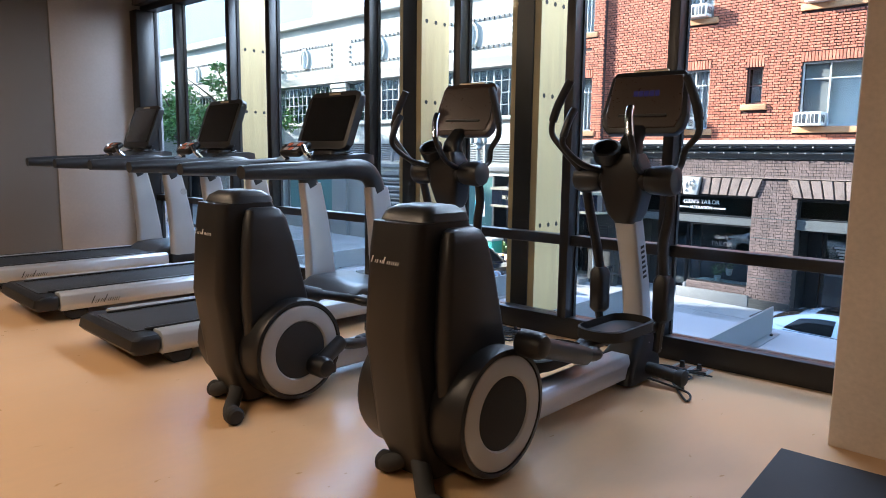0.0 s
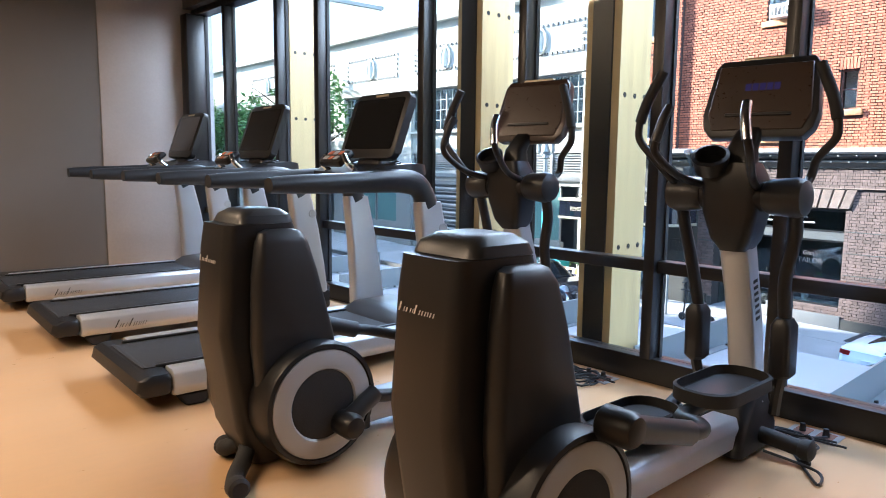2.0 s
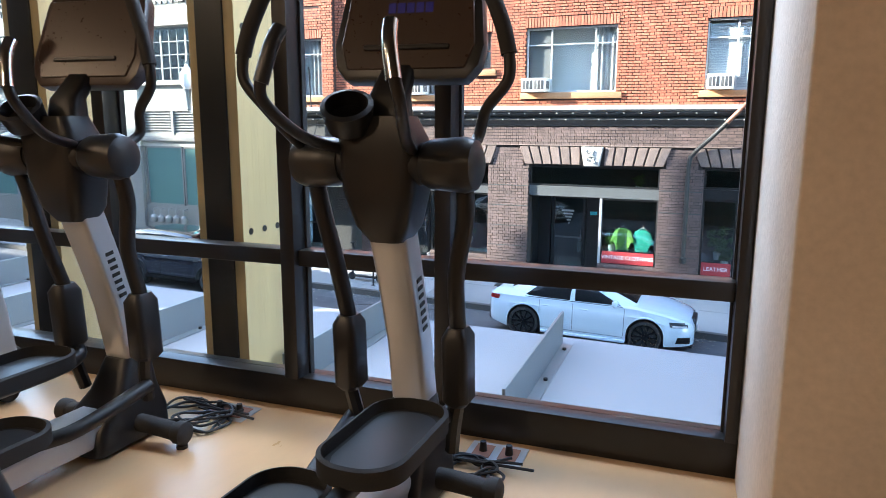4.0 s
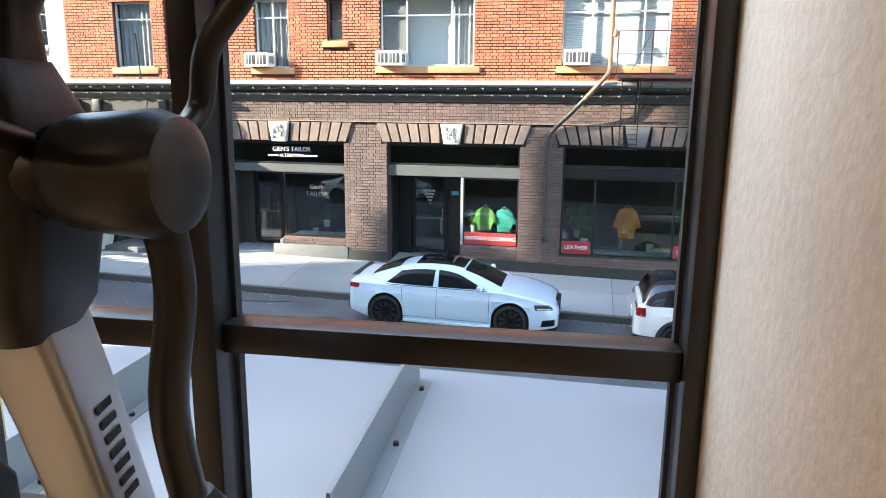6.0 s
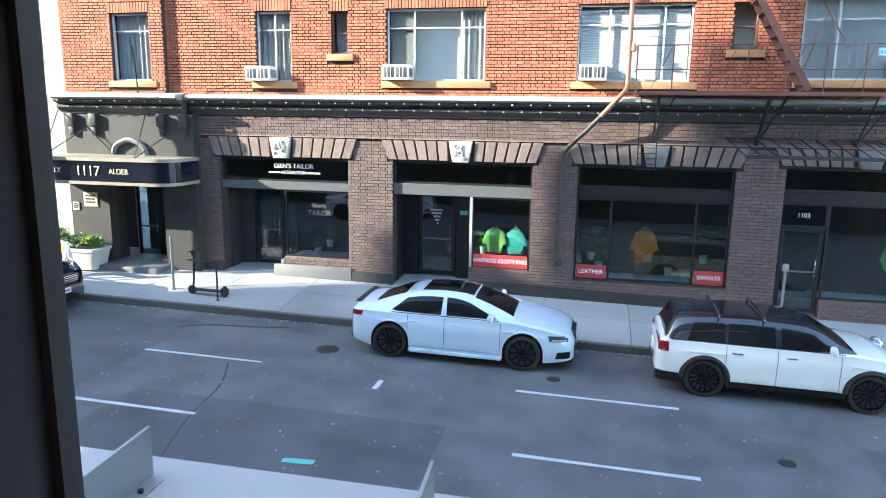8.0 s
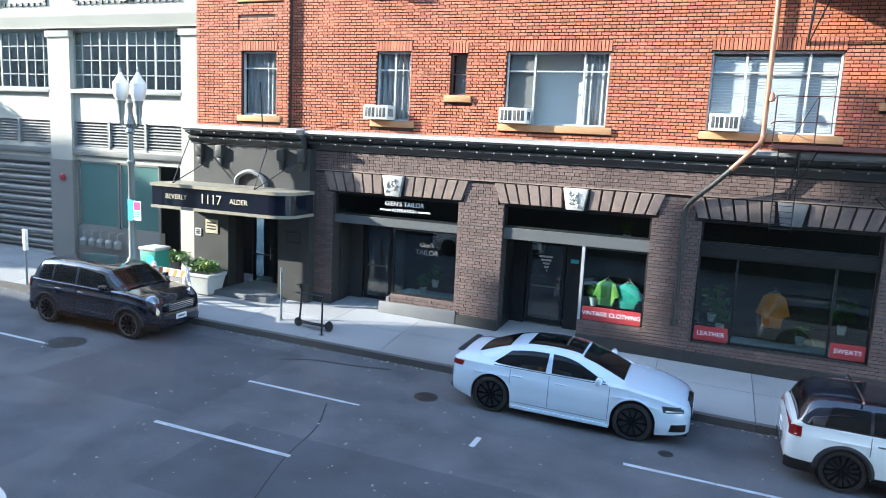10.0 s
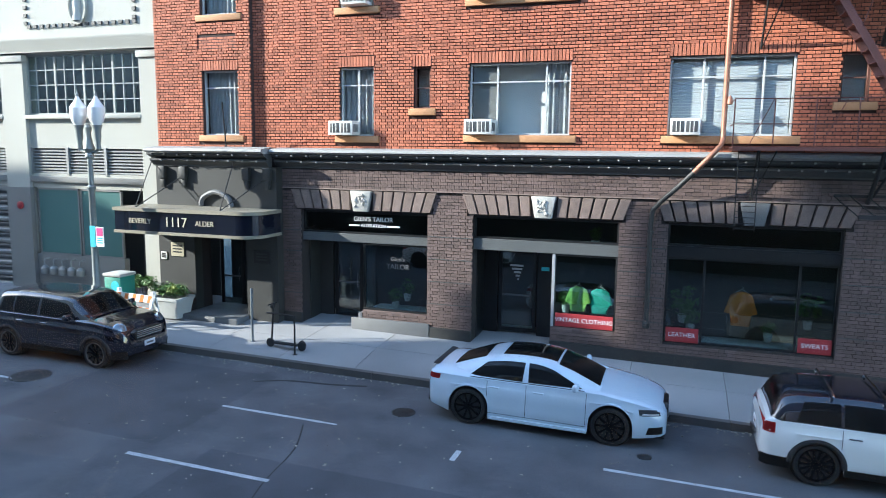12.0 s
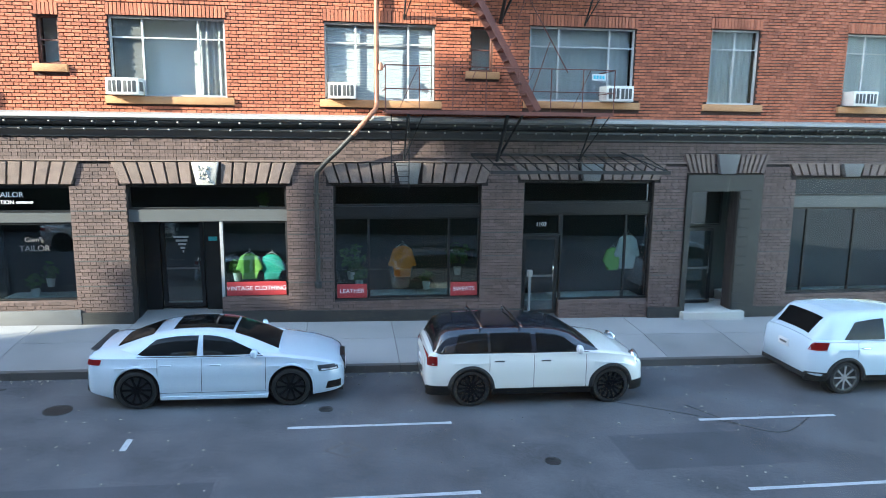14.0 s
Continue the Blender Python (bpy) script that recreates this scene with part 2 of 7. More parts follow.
M = dict(
    floor=mat("vinyl_floor", (0.60, 0.385, 0.205), 0.32, var=0.07, scale=1.3, fine=26, bump=0.03, rvar=0.2, stretch=(1, 0.35, 1)),
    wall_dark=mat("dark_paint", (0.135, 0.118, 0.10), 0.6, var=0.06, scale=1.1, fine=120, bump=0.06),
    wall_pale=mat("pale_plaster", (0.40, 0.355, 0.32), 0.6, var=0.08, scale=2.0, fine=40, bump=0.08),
    wall_right=mat("warm_plaster", (0.78, 0.72, 0.65), 0.7, var=0.07, scale=2.2, fine=60, bump=0.12),
    pier=mat("pier_concrete", (0.68, 0.58, 0.49), 0.7, var=0.16, scale=2.2, fine=45, bump=0.2),
    ceiling=mat("dark_ceiling", (0.05, 0.048, 0.045), 0.8, var=0.05),
    baseboard=mat("baseboard_paint", (0.05, 0.045, 0.035), 0.5, var=0.05),
    alu=mat("black_aluminium", (0.021, 0.020, 0.020), 0.32, 0.3, var=0.08, scale=6, fine=200, bump=0.02),
    rubber=mat("black_rubber", (0.018, 0.018, 0.019), 0.75, var=0.1, fine=200, bump=0.15),
    plastic=mat("black_plastic", (0.008, 0.008, 0.009), 0.40, var=0.06, scale=8, fine=260, bump=0.05),
    satin=mat("dark_grey_plastic", (0.018, 0.019, 0.021), 0.36, var=0.06, scale=8, fine=240, bump=0.03),
    silver=mat("silver_paint", (0.52, 0.53, 0.55), 0.34, 0.55, var=0.05, scale=5, fine=180, bump=0.02),
    disc=mat("grey_disc", (0.42, 0.42, 0.42), 0.4, 0.2, var=0.04, scale=5, fine=200, bump=0.02),
    screen=mat("dark_screen", (0.012, 0.013, 0.015), 0.12, var=0.03, bump=0.0, rvar=0.04),
    brown_screen=mat("bronze_console", (0.05, 0.032, 0.025), 0.3, var=0.05, bump=0.01),
    chrome=mat("chrome", (0.7, 0.7, 0.7), 0.12, 1.0, var=0.03, bump=0.0, rvar=0.05),
    white_mark=mat("pale_print", (0.75, 0.75, 0.75), 0.5, var=0.02, bump=0),
    red_key=mat("orange_keys", (0.55, 0.14, 0.05), 0.45, var=0.05, bump=0),
    glulam=mat("glulam_timber", (0.47, 0.35, 0.17), 0.55, var=0.12, scale=4, fine=30, bump=0.05, isl=0.10, stretch=(5, 5, 0.35)),
    bolt=mat("dark_bolt", (0.03, 0.028, 0.025), 0.5, 0.6),
    concrete=mat("concrete_slab", (0.25, 0.25, 0.27), 0.8, var=0.08, scale=1.5, fine=80, bump=0.1),
    galv=mat("grey_sheet_metal", (0.22, 0.24, 0.25), 0.45, 0.5, var=0.06),
    pane=glass("window_glass", (0.94, 0.96, 0.95), 0.007, 0.4),
    pane_dark=glass("shop_glass", (0.70, 0.78, 0.78), 0.095, 0.85),
    asphalt=mat("asphalt", (0.090, 0.093, 0.101), 0.85, var=0.50, scale=0.9, fine=22, bump=0.9),
    patch=mat("asphalt_patch", (0.070, 0.073, 0.081), 0.85, var=0.36, scale=0.9, fine=18, bump=0.7),
    pave=mat("pavement_concrete", (0.265, 0.262, 0.262), 0.85, var=0.2, scale=0.8, fine=45, bump=0.3, rnd=0.22),
    kerb=mat("kerb_concrete", (0.085, 0.08, 0.075), 0.85, var=0.2, scale=1.2, fine=30, bump=0.2),
    paint_line=mat("road_paint", (0.44, 0.46, 0.48), 0.7, var=0.25, scale=5, fine=40, bump=0.1),
    paint_teal=mat("teal_spray", (0.08, 0.42, 0.36), 0.7, var=0.2, scale=6),
    brick_red=mat("red_brick", (0.385, 0.124, 0.066), 0.8, var=0.15, scale=1.2, fine=35, bump=0.3, isl=0.5),
    brick_one=mat("red_brick_single", (0.385, 0.124, 0.066), 0.8, var=0.15, scale=1.2, fine=35, bump=0.3, rnd=0.5),
    mortar=mat("mortar", (0.055, 0.030, 0.024), 0.9, var=0.1, scale=4, fine=50, bump=0.1),
    brick_dark=mat("dark_brick", (0.118, 0.080, 0.070), 0.72, var=0.22, scale=1.0, fine=40, bump=0.2, isl=0.4),
    mortar_dark=mat("dark_mortar", (0.03, 0.024, 0.023), 0.9, var=0.1),
    voussoir=mat("grey_brick_arch", (0.175, 0.128, 0.108), 0.8, var=0.28, scale=5, fine=40, bump=0.6, rnd=0.25),
    keystone=mat("pale_keystone", (0.42, 0.40, 0.36), 0.8, var=0.2, scale=12, fine=40, bump=0.3),
    cornice=mat("dark_cornice_paint", (0.06, 0.06, 0.058), 0.6, var=0.15, scale=2, fine=40),
    canopy_rim=mat("tarnished_rim", (0.27, 0.24, 0.18), 0.5, 0.2, var=0.15, scale=3),
    cornice_top=mat("grey_cornice_cap", (0.27, 0.265, 0.25), 0.6, var=0.1, scale=2),
    sill=mat("ochre_sill", (0.45, 0.23, 0.105), 0.75, var=0.12, scale=3, fine=40, bump=0.1),
    sash=mat("white_sash", (0.46, 0.46, 0.45), 0.5, var=0.05),
    sash_dark=mat("brown_sash", (0.12, 0.05, 0.035), 0.5, var=0.05),
    blind=mat("white_blind", (0.43, 0.455, 0.48), 0.6, var=0.03, bump=0),
    room=mat("room_grey", (0.74, 0.74, 0.72), 0.9, var=0.1, scale=0.6),
    # near black, stands in for unlit depth behind glass and in recesses
    unlit_room=mat("unlit_interior", (0.065, 0.068, 0.068), 0.9, var=0.2, scale=0.8),
    ac=mat("ivory_casing", (0.68, 0.66, 0.60), 0.5, var=0.05),
    ac_grille=mat("dark_grille", (0.06, 0.06, 0.06), 0.6),
    shopframe=mat("black_shopfront", (0.013, 0.014, 0.015), 0.4, 0.2, var=0.05),
    shopband=mat("grey_transom", (0.10, 0.105, 0.105), 0.5, 0.2, var=0.08),
    stone_dark=mat("dark_stone", (0.030, 0.030, 0.028), 0.55, var=0.35, scale=1.5, fine=25, bump=0.15),
    stone_grey=mat("dark_grey_stone", (0.13, 0.13, 0.13), 0.6, var=0.15, scale=2, fine=25),
    grey_wall=mat("grey_stucco", (0.40, 0.39, 0.34), 0.85, var=0.08, scale=0.7, fine=60, bump=0.15),
    grey_base=mat("taupe_stucco", (0.20, 0.195, 0.18), 0.85, var=0.08, scale=0.7, fine=60, bump=0.15),
    louver=mat("grey_louvre", (0.26, 0.26, 0.25), 0.5, 0.2, var=0.05),
    steel_sash=mat("grey_steel_sash", (0.28, 0.29, 0.27), 0.5, var=0.05),
    teal_glass=mat("teal_panel_glass", (0.09, 0.17, 0.155), 0.12, var=0.08, scale=0.6, bump=0.0),
    shutter=mat("dark_gap_slat", (0.075, 0.075, 0.075), 0.45, 0.3, var=0.06),
    gold=mat("brass_letters", (0.62, 0.55, 0.40), 0.4, 0.4, var=0.1),
    red_sign=mat("red_sign", (0.34, 0.035, 0.04), 0.45, var=0.06),
    white_text=mat("white_lettering", (0.8, 0.8, 0.8), 0.5, var=0.02, bump=0),
    copper=mat("copper_pipe", (0.32, 0.145, 0.09), 0.5, 0.3, var=0.15, scale=3),
    iron=mat("black_iron", (0.03, 0.028, 0.027), 0.6, 0.3, var=0.1),
    iron_red=mat("rusty_red_iron", (0.17, 0.065, 0.05), 0.65, 0.2, var=0.15),
    car_white=mat("white_car_paint", (0.54, 0.645, 0.735), 0.2, 0.0, var=0.02, coat=1.0, bump=0.0, rvar=0.05),
    car_cream=mat("ivory_car_paint", (0.78, 0.78, 0.74), 0.2, 0.0, var=0.02, coat=1.0, bump=0.0, rvar=0.05),
    car_black=mat("midnight_car_paint", (0.008, 0.010, 0.018), 0.12, 0.0, var=0.02, coat=1.0, bump=0.0, rvar=0.04),
    car_glass=mat("tinted_car_glass", (0.012, 0.014, 0.015), 0.05, var=0.02, bump=0.0, rvar=0.02),
    tyre=mat("tyre_rubber", (0.018, 0.018, 0.019), 0.8, var=0.1),
    rim=mat("black_alloy", (0.012, 0.012, 0.013), 0.18, 0.5),
    rim_silver=mat("silver_alloy", (0.5, 0.5, 0.52), 0.3, 0.8),
    tail=mat("red_lens", (0.42, 0.02, 0.02), 0.15, var=0.02, bump=0, coat=1.0),
    lens=mat("headlamp_lens", (0.22, 0.24, 0.26), 0.08, 0.5, var=0.05, bump=0),
    plate=mat("number_plate", (0.65, 0.66, 0.68), 0.4, var=0.05, bump=0),
    lamp_post=mat("grey_green_lamp_post", (0.22, 0.24, 0.23), 0.5, 0.3, var=0.12),
    globe=mat("white_lamp_globe", (0.80, 0.80, 0.78), 0.3, var=0.03, bump=0),
    leaf=mat("leaf", (0.07, 0.15, 0.03), 0.55, var=0.15, isl=0.6, bump=0.05),
    leaf_flower=mat("pale_leaf", (0.25, 0.30, 0.06), 0.55, var=0.15, isl=0.5),
    bark=mat("bark", (0.09, 0.065, 0.045), 0.9, var=0.2),
    planter=mat("planter_concrete", (0.42, 0.42, 0.39), 0.8, var=0.1),
    soil=mat("soil", (0.04, 0.03, 0.02), 0.95),
    orange=mat("orange_stripe", (0.75, 0.20, 0.04), 0.6, var=0.05),
    white_paint=mat("white_paint", (0.72, 0.72, 0.70), 0.6, var=0.06),
    green_bin=mat("green_bin", (0.03, 0.22, 0.16), 0.5, var=0.06),
    blue_sign=mat("blue_sign", (0.05, 0.45, 0.55), 0.5, var=0.04),
    magenta=mat("magenta_sign", (0.6, 0.05, 0.2), 0.5, var=0.04),
    shirt_green=mat("lime_cloth", (0.35, 0.65, 0.15), 0.85, var=0.1),
    shirt_teal=mat("teal_cloth", (0.05, 0.42, 0.33), 0.85, var=0.1),
    shirt_orange=mat("orange_cloth", (0.78, 0.24, 0.04), 0.85, var=0.12),
    cloth_white=mat("white_cloth", (0.7, 0.7, 0.68), 0.85, var=0.06),
    far_wall=mat("pale_far_wall", (0.52, 0.50, 0.46), 0.9, var=0.08, scale=0.3),
    cable=mat("cable_sheath", (0.012, 0.012, 0.013), 0.5, var=0.05),
    debris=mat("street_debris", (0.27, 0.25, 0.21), 0.9, isl=0.6),
    warm_lens=glow("warm_lamp_lens", (1.0, 0.76, 0.50), 5.0),
    led=glow("blue_led", (0.05, 0.045, 0.5), 0.006),
)

# ---- the gym's shell ----
FZ = 2.86          # window head
LEFT, BACK, RIGHT, TOP = -8.07, -7.5, 4.5, 3.15
FLOOR = 0.03       # top of the gym floor
SKEW = 3.0         # degrees by which the window wall turns from the street
KX = math.tan(radians(SKEW))
FACE = 16.45       # facade across the street


def setting(ob, label, category):
    return tagged(ob, label, category, kind="structure")


bm = B()
prism(bm, [(LEFT - 0.2, BACK - 0.2), (RIGHT + 0.2, BACK - 0.2), (RIGHT + 0.2, 0.14), (-0.3, 0.14), (LEFT - 0.2, -0.30)], "z", -0.25, FLOOR)
setting(part("floor", bm, M["floor"]), "pale wood-look vinyl gym floor with soft sheen", "floor")
bm = B()
box(bm, LEFT - 0.2, RIGHT + 0.2, BACK - 0.2, 0.14, TOP, TOP + 0.3)
setting(part("ceiling", bm, M["ceiling"]), "dark painted gym ceiling", "ceiling")
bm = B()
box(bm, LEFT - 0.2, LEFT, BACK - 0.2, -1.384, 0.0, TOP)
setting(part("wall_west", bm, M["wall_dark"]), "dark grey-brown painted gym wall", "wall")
bm = B()
box(bm, LEFT - 0.2, LEFT + 0.012, -1.384, -0.30, 0.0, TOP, 0.004)
setting(part("wall_west_panel", bm, M["wall_pale"]), "pale plaster wall strip beside the window", "wall")
bm = B()
box(bm, LEFT, LEFT + 0.015, BACK, -1.384, FLOOR, FLOOR + 0.10, 0.004)
setting(part("baseboard", bm, M["baseboard"]), "dark baseboard along the gym wall", "baseboard")
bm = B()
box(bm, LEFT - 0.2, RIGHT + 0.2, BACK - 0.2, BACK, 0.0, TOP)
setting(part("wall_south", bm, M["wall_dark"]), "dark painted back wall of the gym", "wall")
bm = B()
box(bm, RIGHT, RIGHT + 0.2, BACK, -0.71, 0.0, TOP)
setting(part("wall_east", bm, M["wall_right"]), "plain plaster side wall of the gym", "wall")
bm = B()
prism(bm, [(-0.36, -0.71), (RIGHT + 0.2, -0.71), (RIGHT + 0.2, 0.24), (-0.425, 0.24), (-0.425, 0.004)], "z", 0.0, TOP, 0.006, 1)
setting(part("wall_north_pier", bm, M["pier"]), "broad plastered pier beside the window, warm beige", "wall")
bm = B()
prism(bm, [(LEFT - 0.2, -0.50), (-0.40, -0.05), (-0.40, 0.24), (LEFT - 0.2, -0.10)], "z", FZ + 0.07, TOP)
setting(part("wall_north_head", bm, M["ceiling"]), "dark bulkhead above the gym windows", "wall")

# window wall: black frames with a transom
MULL = (-8.09, -6.78, -5.96, -4.36, -3.28, -2.25, -1.53, -0.435)
WY = 0.10          # the glass
def on_wall(x, y):
    """A place given on a wall square to the street, carried to the turned wall along the line of sight from the room."""
    cx, cy = 0.1, -3.5
    dx, dy = x - cx, y - cy
    f = (y + KX * (cx + 0.435) - cy) / (dy - KX * dx)
    return cx + dx * f, cy + dy * f


def along(x, y=0.06):
    px, py = on_wall(x, y)
    return -math.hypot(px + 0.435, py - y) if px < -0.435 else px + 0.435


MULL = [along(x) for x in MULL]
WL = (LEFT + 0.435) / math.cos(radians(SKEW))   # left end, along the wall
win = setting(new("window_1"), "black aluminium window wall with a low transom", "window")
win.matrix_world = pose(-0.435, 0, 0, 0, 0, SKEW)
bm = B()
box(bm, WL, 0.012, 0.03, 0.15, FLOOR - 0.02, 0.17, 0.004)
part("window_sill", bm, M["alu"], win)
bm = B()
box(bm, WL, 0.012, 0.0, 0.15, FZ, FZ + 0.07, 0.004)
part("head_rail", bm, M["alu"], win)
bm = B()
box(bm, WL, WL + 0.17, -0.12, 0.13, 0.0, FZ, 0.004)
part("jamb", bm, M["alu"], win)
for x in MULL:
    bm = B()
    box(bm, x - 0.033, x + (0.033 if x < -0.1 else 0.008), 0.0, 0.125, 0.17, FZ, 0.004)
    part("mullion", bm, M["alu"], win)
for a, b in zip([WL + 0.135] + MULL, MULL):
    bm = B()
    box(bm, a + 0.034, b - 0.034, 0.03, 0.122, 0.66, 0.728, 0.004)
    part("transom", bm, M["alu"], win)
    for z0, z1 in ((0.17, 0.66), (0.728, FZ)):
        bm = B()
        box(bm, a + 0.034, b - 0.034, WY, WY + 0.008, z0, z1)
        ob = part("pane", bm, M["pane"], win, smooth=False)
        ob.visible_shadow = False
        for x0, x1 in ((a + 0.034, a + 0.044), (b - 0.044, b - 0.034)):
            bm = B()
            box(bm, x0, x1, WY - 0.012, WY + 0.018, z0, z1)
            part("glazing_bead", bm, M["rubber"], win)

# recessed ceiling lights behind the walker
for x, y in ((-6.4, -5.2), (-3.4, -5.2), (-0.4, -5.4), (-5.0, -3.4), (-2.7, -4.2)):
    lamp = thing("ceiling_light", pose(x, y, TOP), "round recessed ceiling light with warm lens", "ceiling light", "gym ceiling lights")
    bm = B()
    lathe(bm, (0, 0, 0), (0, 0, -1), [(0, 0.11), (0.012, 0.11), (0.016, 0.095), (0.004, 0.085)])
    part("trim_ring", bm, M["white_paint"], lamp)
    bm = B()
    lathe(bm, (0, 0, 0), (0, 0, -1), [(0.003, 0.08), (0.008, 0.08), (0.010, 0.06)])
    part("lens", bm, M["warm_lens"], lamp)
    ceiling_lamp_light(x, y, TOP - 0.03, 0.3, 0.3, 3.4)


# ---- outside the window ----
def glulam_column(x0, x1, y0, y1):
    col = thing("timber_column", pose(*on_wall((x0 + x1) / 2, (y0 + y1) / 2), -0.12, 0, 0, SKEW), "pale glulam timber column with dark bolt holes", "column", "timber columns")
    w, d = (x1 - x0) / 2, (y1 - y0) / 2
    n = 7
    bm = B()
    for k in range(n):
        a = -d + 2 * d * k / n
        box(bm, -w, w, a, a + 2 * d / n - 0.0004, 0, 3.8)
    part("laminated_post", bm, M["glulam"], col)
    for z in (0.86, 1.80, 2.45):
        for k in (-0.65, 0.0, 0.65):
            bm = B()
            lathe(bm, (w - 0.012, k * d, z), (1, 0, 0), [(0, 0.017), (0.014, 0.017), (0.014, 0.010)], 12)
            part("bolt", bm, M["bolt"], col)
    # dark strip down the column's room-facing side
    bm = B()
    box(bm, -w + 0.045, w - 0.055, -d - 0.010, -d + 0.03, 0, 3.8, 0.003, 1)
    part("steel_channel", bm, M["alu"], col)
    bm = B()
    box(bm, -w - 0.01, w + 0.01, -d - 0.011, d + 0.01, 0.001, 0.03)
    part("base_shoe", bm, M["galv"], col)


for x0 in (-7.25, -4.22, -2.96):
    glulam_column(x0, x0 + 0.25, 0.27, 0.61)

bm = B()
prism(bm, [(-30, -1.5), (-8.3, -0.24), (-0.4, 0.18), (12, 0.30), (12, 1.9), (-30, 1.9)], "z", -0.40, -0.12, 0.01, 1)
setting(part("balcony_slab", bm, M["concrete"]), "pale grey concrete canopy slab outside the window", "ledge")
for x in (-7.4, -6.2, -5.0, -3.8, -2.6, -1.42, -0.2):
    fin = thing("ledge_fin", pose(x, 1.06, -0.12, 0, 0, SKEW), "thin grey sheet-metal upstand on the concrete ledge", "upstand", "ledge fins")
    bm = B()
    box(bm, -0.008, 0.008, -0.70, 0.70, 0.0, 0.21, 0.002, 1)
    part("plate", bm, M["galv"], fin)
    bm = B()
    box(bm, 0.009, 0.075, -0.66, 0.66, 0.0, 0.006)
    part("foot_flange", bm, M["galv"], fin)
    for y in (-0.55, 0.0, 0.55):
        bm = B()
        cyl(bm, (0.045, y, 0.005), (0.045, y, 0.02), 0.012, seg=8)
        part("bolt", bm, M["bolt"], fin)

# the gym's own building below and above, unseen, toned for reflections opposite
bm = B()
box(bm, -20, 14, 0.02, 0.30, -8, -0.41)
setting(part("own_building_base", bm, M["shopframe"]), "dark ground floor wall of the gym's own building", "wall")
bm = B()
box(bm, -20, -8.45, -0.30, 0.0, -0.12, 11)
box(bm, 4.75, 14, 0.02, 0.24, -0.12, 11)
box(bm, -8.45, 4.75, 0.1, 0.36, 3.62, 11)
setting(part("own_building_wall", bm, M["concrete"]), "plain wall of the gym's own building", "wall")
# unseen walls added along the street, heights set to cast the facade's shade
for x0, x1, h in ((-90, -60.5, 18.3), (-60.5, -45.8, 10.3), (-45.8, -44.0, 15.2), (-44.0, -41.6, 14.1), (-41.6, -38.3, 17.4), (-38.3, -36.6, 20.0), (-36.6, -20.0, 24.0)):
    bm = B()
    box(bm, x0, x1, -1.6, 0.0, -4, h)
    setting(part("neighbour_wall", bm, M["far_wall"]), "unseen thin wall added to shade the facade opposite", "building")

# ---- street ----
SLOPE = 0.0165


def road_z(x):
    return -3.48 - SLOPE * (x + 3.5)


def pave_z(x, y):
    f = (y - 13.75) / (FACE - 13.75)
    return road_z(x) + 0.13 + min(max(f, 0.0), 1.0) * 0.30


def strip(bm, x0, x1, y0, y1, dz, n=1, zf=road_z, thick=0.0):
    """A flat strip that follows the street's fall."""
    top = [[(x0 + (x1 - x0) * k / n, y, zf(x0 + (x1 - x0) * k / n) + dz) for y in (y0, y1)] for k in range(n + 1)]
    rows = [[bm.verts.new(p) for p in r] for r in top]
    for a, b in zip(rows, rows[1:]):
        bm.faces.new((a[0], b[0], b[1], a[1]))


bm = B()
strip(bm, -300, 300, -60, 120, -0.02, 2)
setting(part("ground", bm, M["asphalt"], smooth=False), "dark ground under the street", "ground")
bm = B()
strip(bm, -70, 60, 0.3, 13.75, 0.0, 2)
setting(part("road", bm, M["asphalt"], smooth=False), "worn grey asphalt road falling gently along the street", "road")
bm = B()
loft(bm, [[(x, y, pave_z(x, y) - 0.012 - d) for y, d in ((13.90, 0), (15.2, 0), (FACE + 1.6, 0), (FACE + 1.6, 0.3), (13.90, 0.3))] for x in (-70, 62)])
pavement = tagged(part("pavement", bm, M["kerb"], smooth=False), "grey concrete pavement slabs along the shops", "pavement", kind="structure")
n = 66
for k in range(n):
    x0, x1 = -70 + k * 2, -70 + k * 2 + 1.985
    for y0, y1 in ((13.90, 15.2), (15.215, FACE + 1.6)):
        vs = [(x, y, pave_z(x, y) - d) for d in (0, 0.15) for x, y in ((x0, y0), (x1, y0), (x1, y1), (x0, y1))]
        bm = B()
        vs = [bm.verts.new(p) for p in vs]
        for f in ((0, 1, 2, 3), (4, 5, 1, 0), (5, 6, 2, 1), (6, 7, 3, 2), (7, 4, 0, 3)):
            bm.faces.new([vs[i] for i in f])
        part("paving_slab", bm, M["pave"], pavement, smooth=False)
bm = B()
for k in range(52):
    x0, x1 = -70 + k * 2.5, -70 + k * 2.5 + 2.49
    vs = [bm.verts.new((x, y, pave_z(x, 13.9) + 0.004 - d)) for d in (0, 0.3) for x, y in ((x0, 13.75), (x1, 13.75), (x1, 13.9), (x0, 13.9))]
    for f in ((0, 1, 2, 3), (4, 5, 1, 0), (5, 6, 2, 1), (7, 4, 0, 3)):
        bm.faces.new([vs[i] for i in f])
tagged(part("kerb", bm, M["kerb"], smooth=False), "dark worn concrete kerb beside the road", "kerb", kind="structure")


def marking(x0, x1, y, w=0.085, material="paint_line", skew=0.0, label="white painted lane dash, worn"):
    bm = B()
    n = 6
    rows = []
    for k in range(n + 1):
        x = x0 + (x1 - x0) * k / n
        j = random.uniform(-0.008, 0.008)
        rows.append([bm.verts.new((x, y + skew * k / n + s * (w / 2 + j), road_z(x) + 0.005)) for s in (-1, 1)])
    for a, b in zip(rows, rows[1:]):
        bm.faces.new((a[0], b[0], b[1], a[1]))
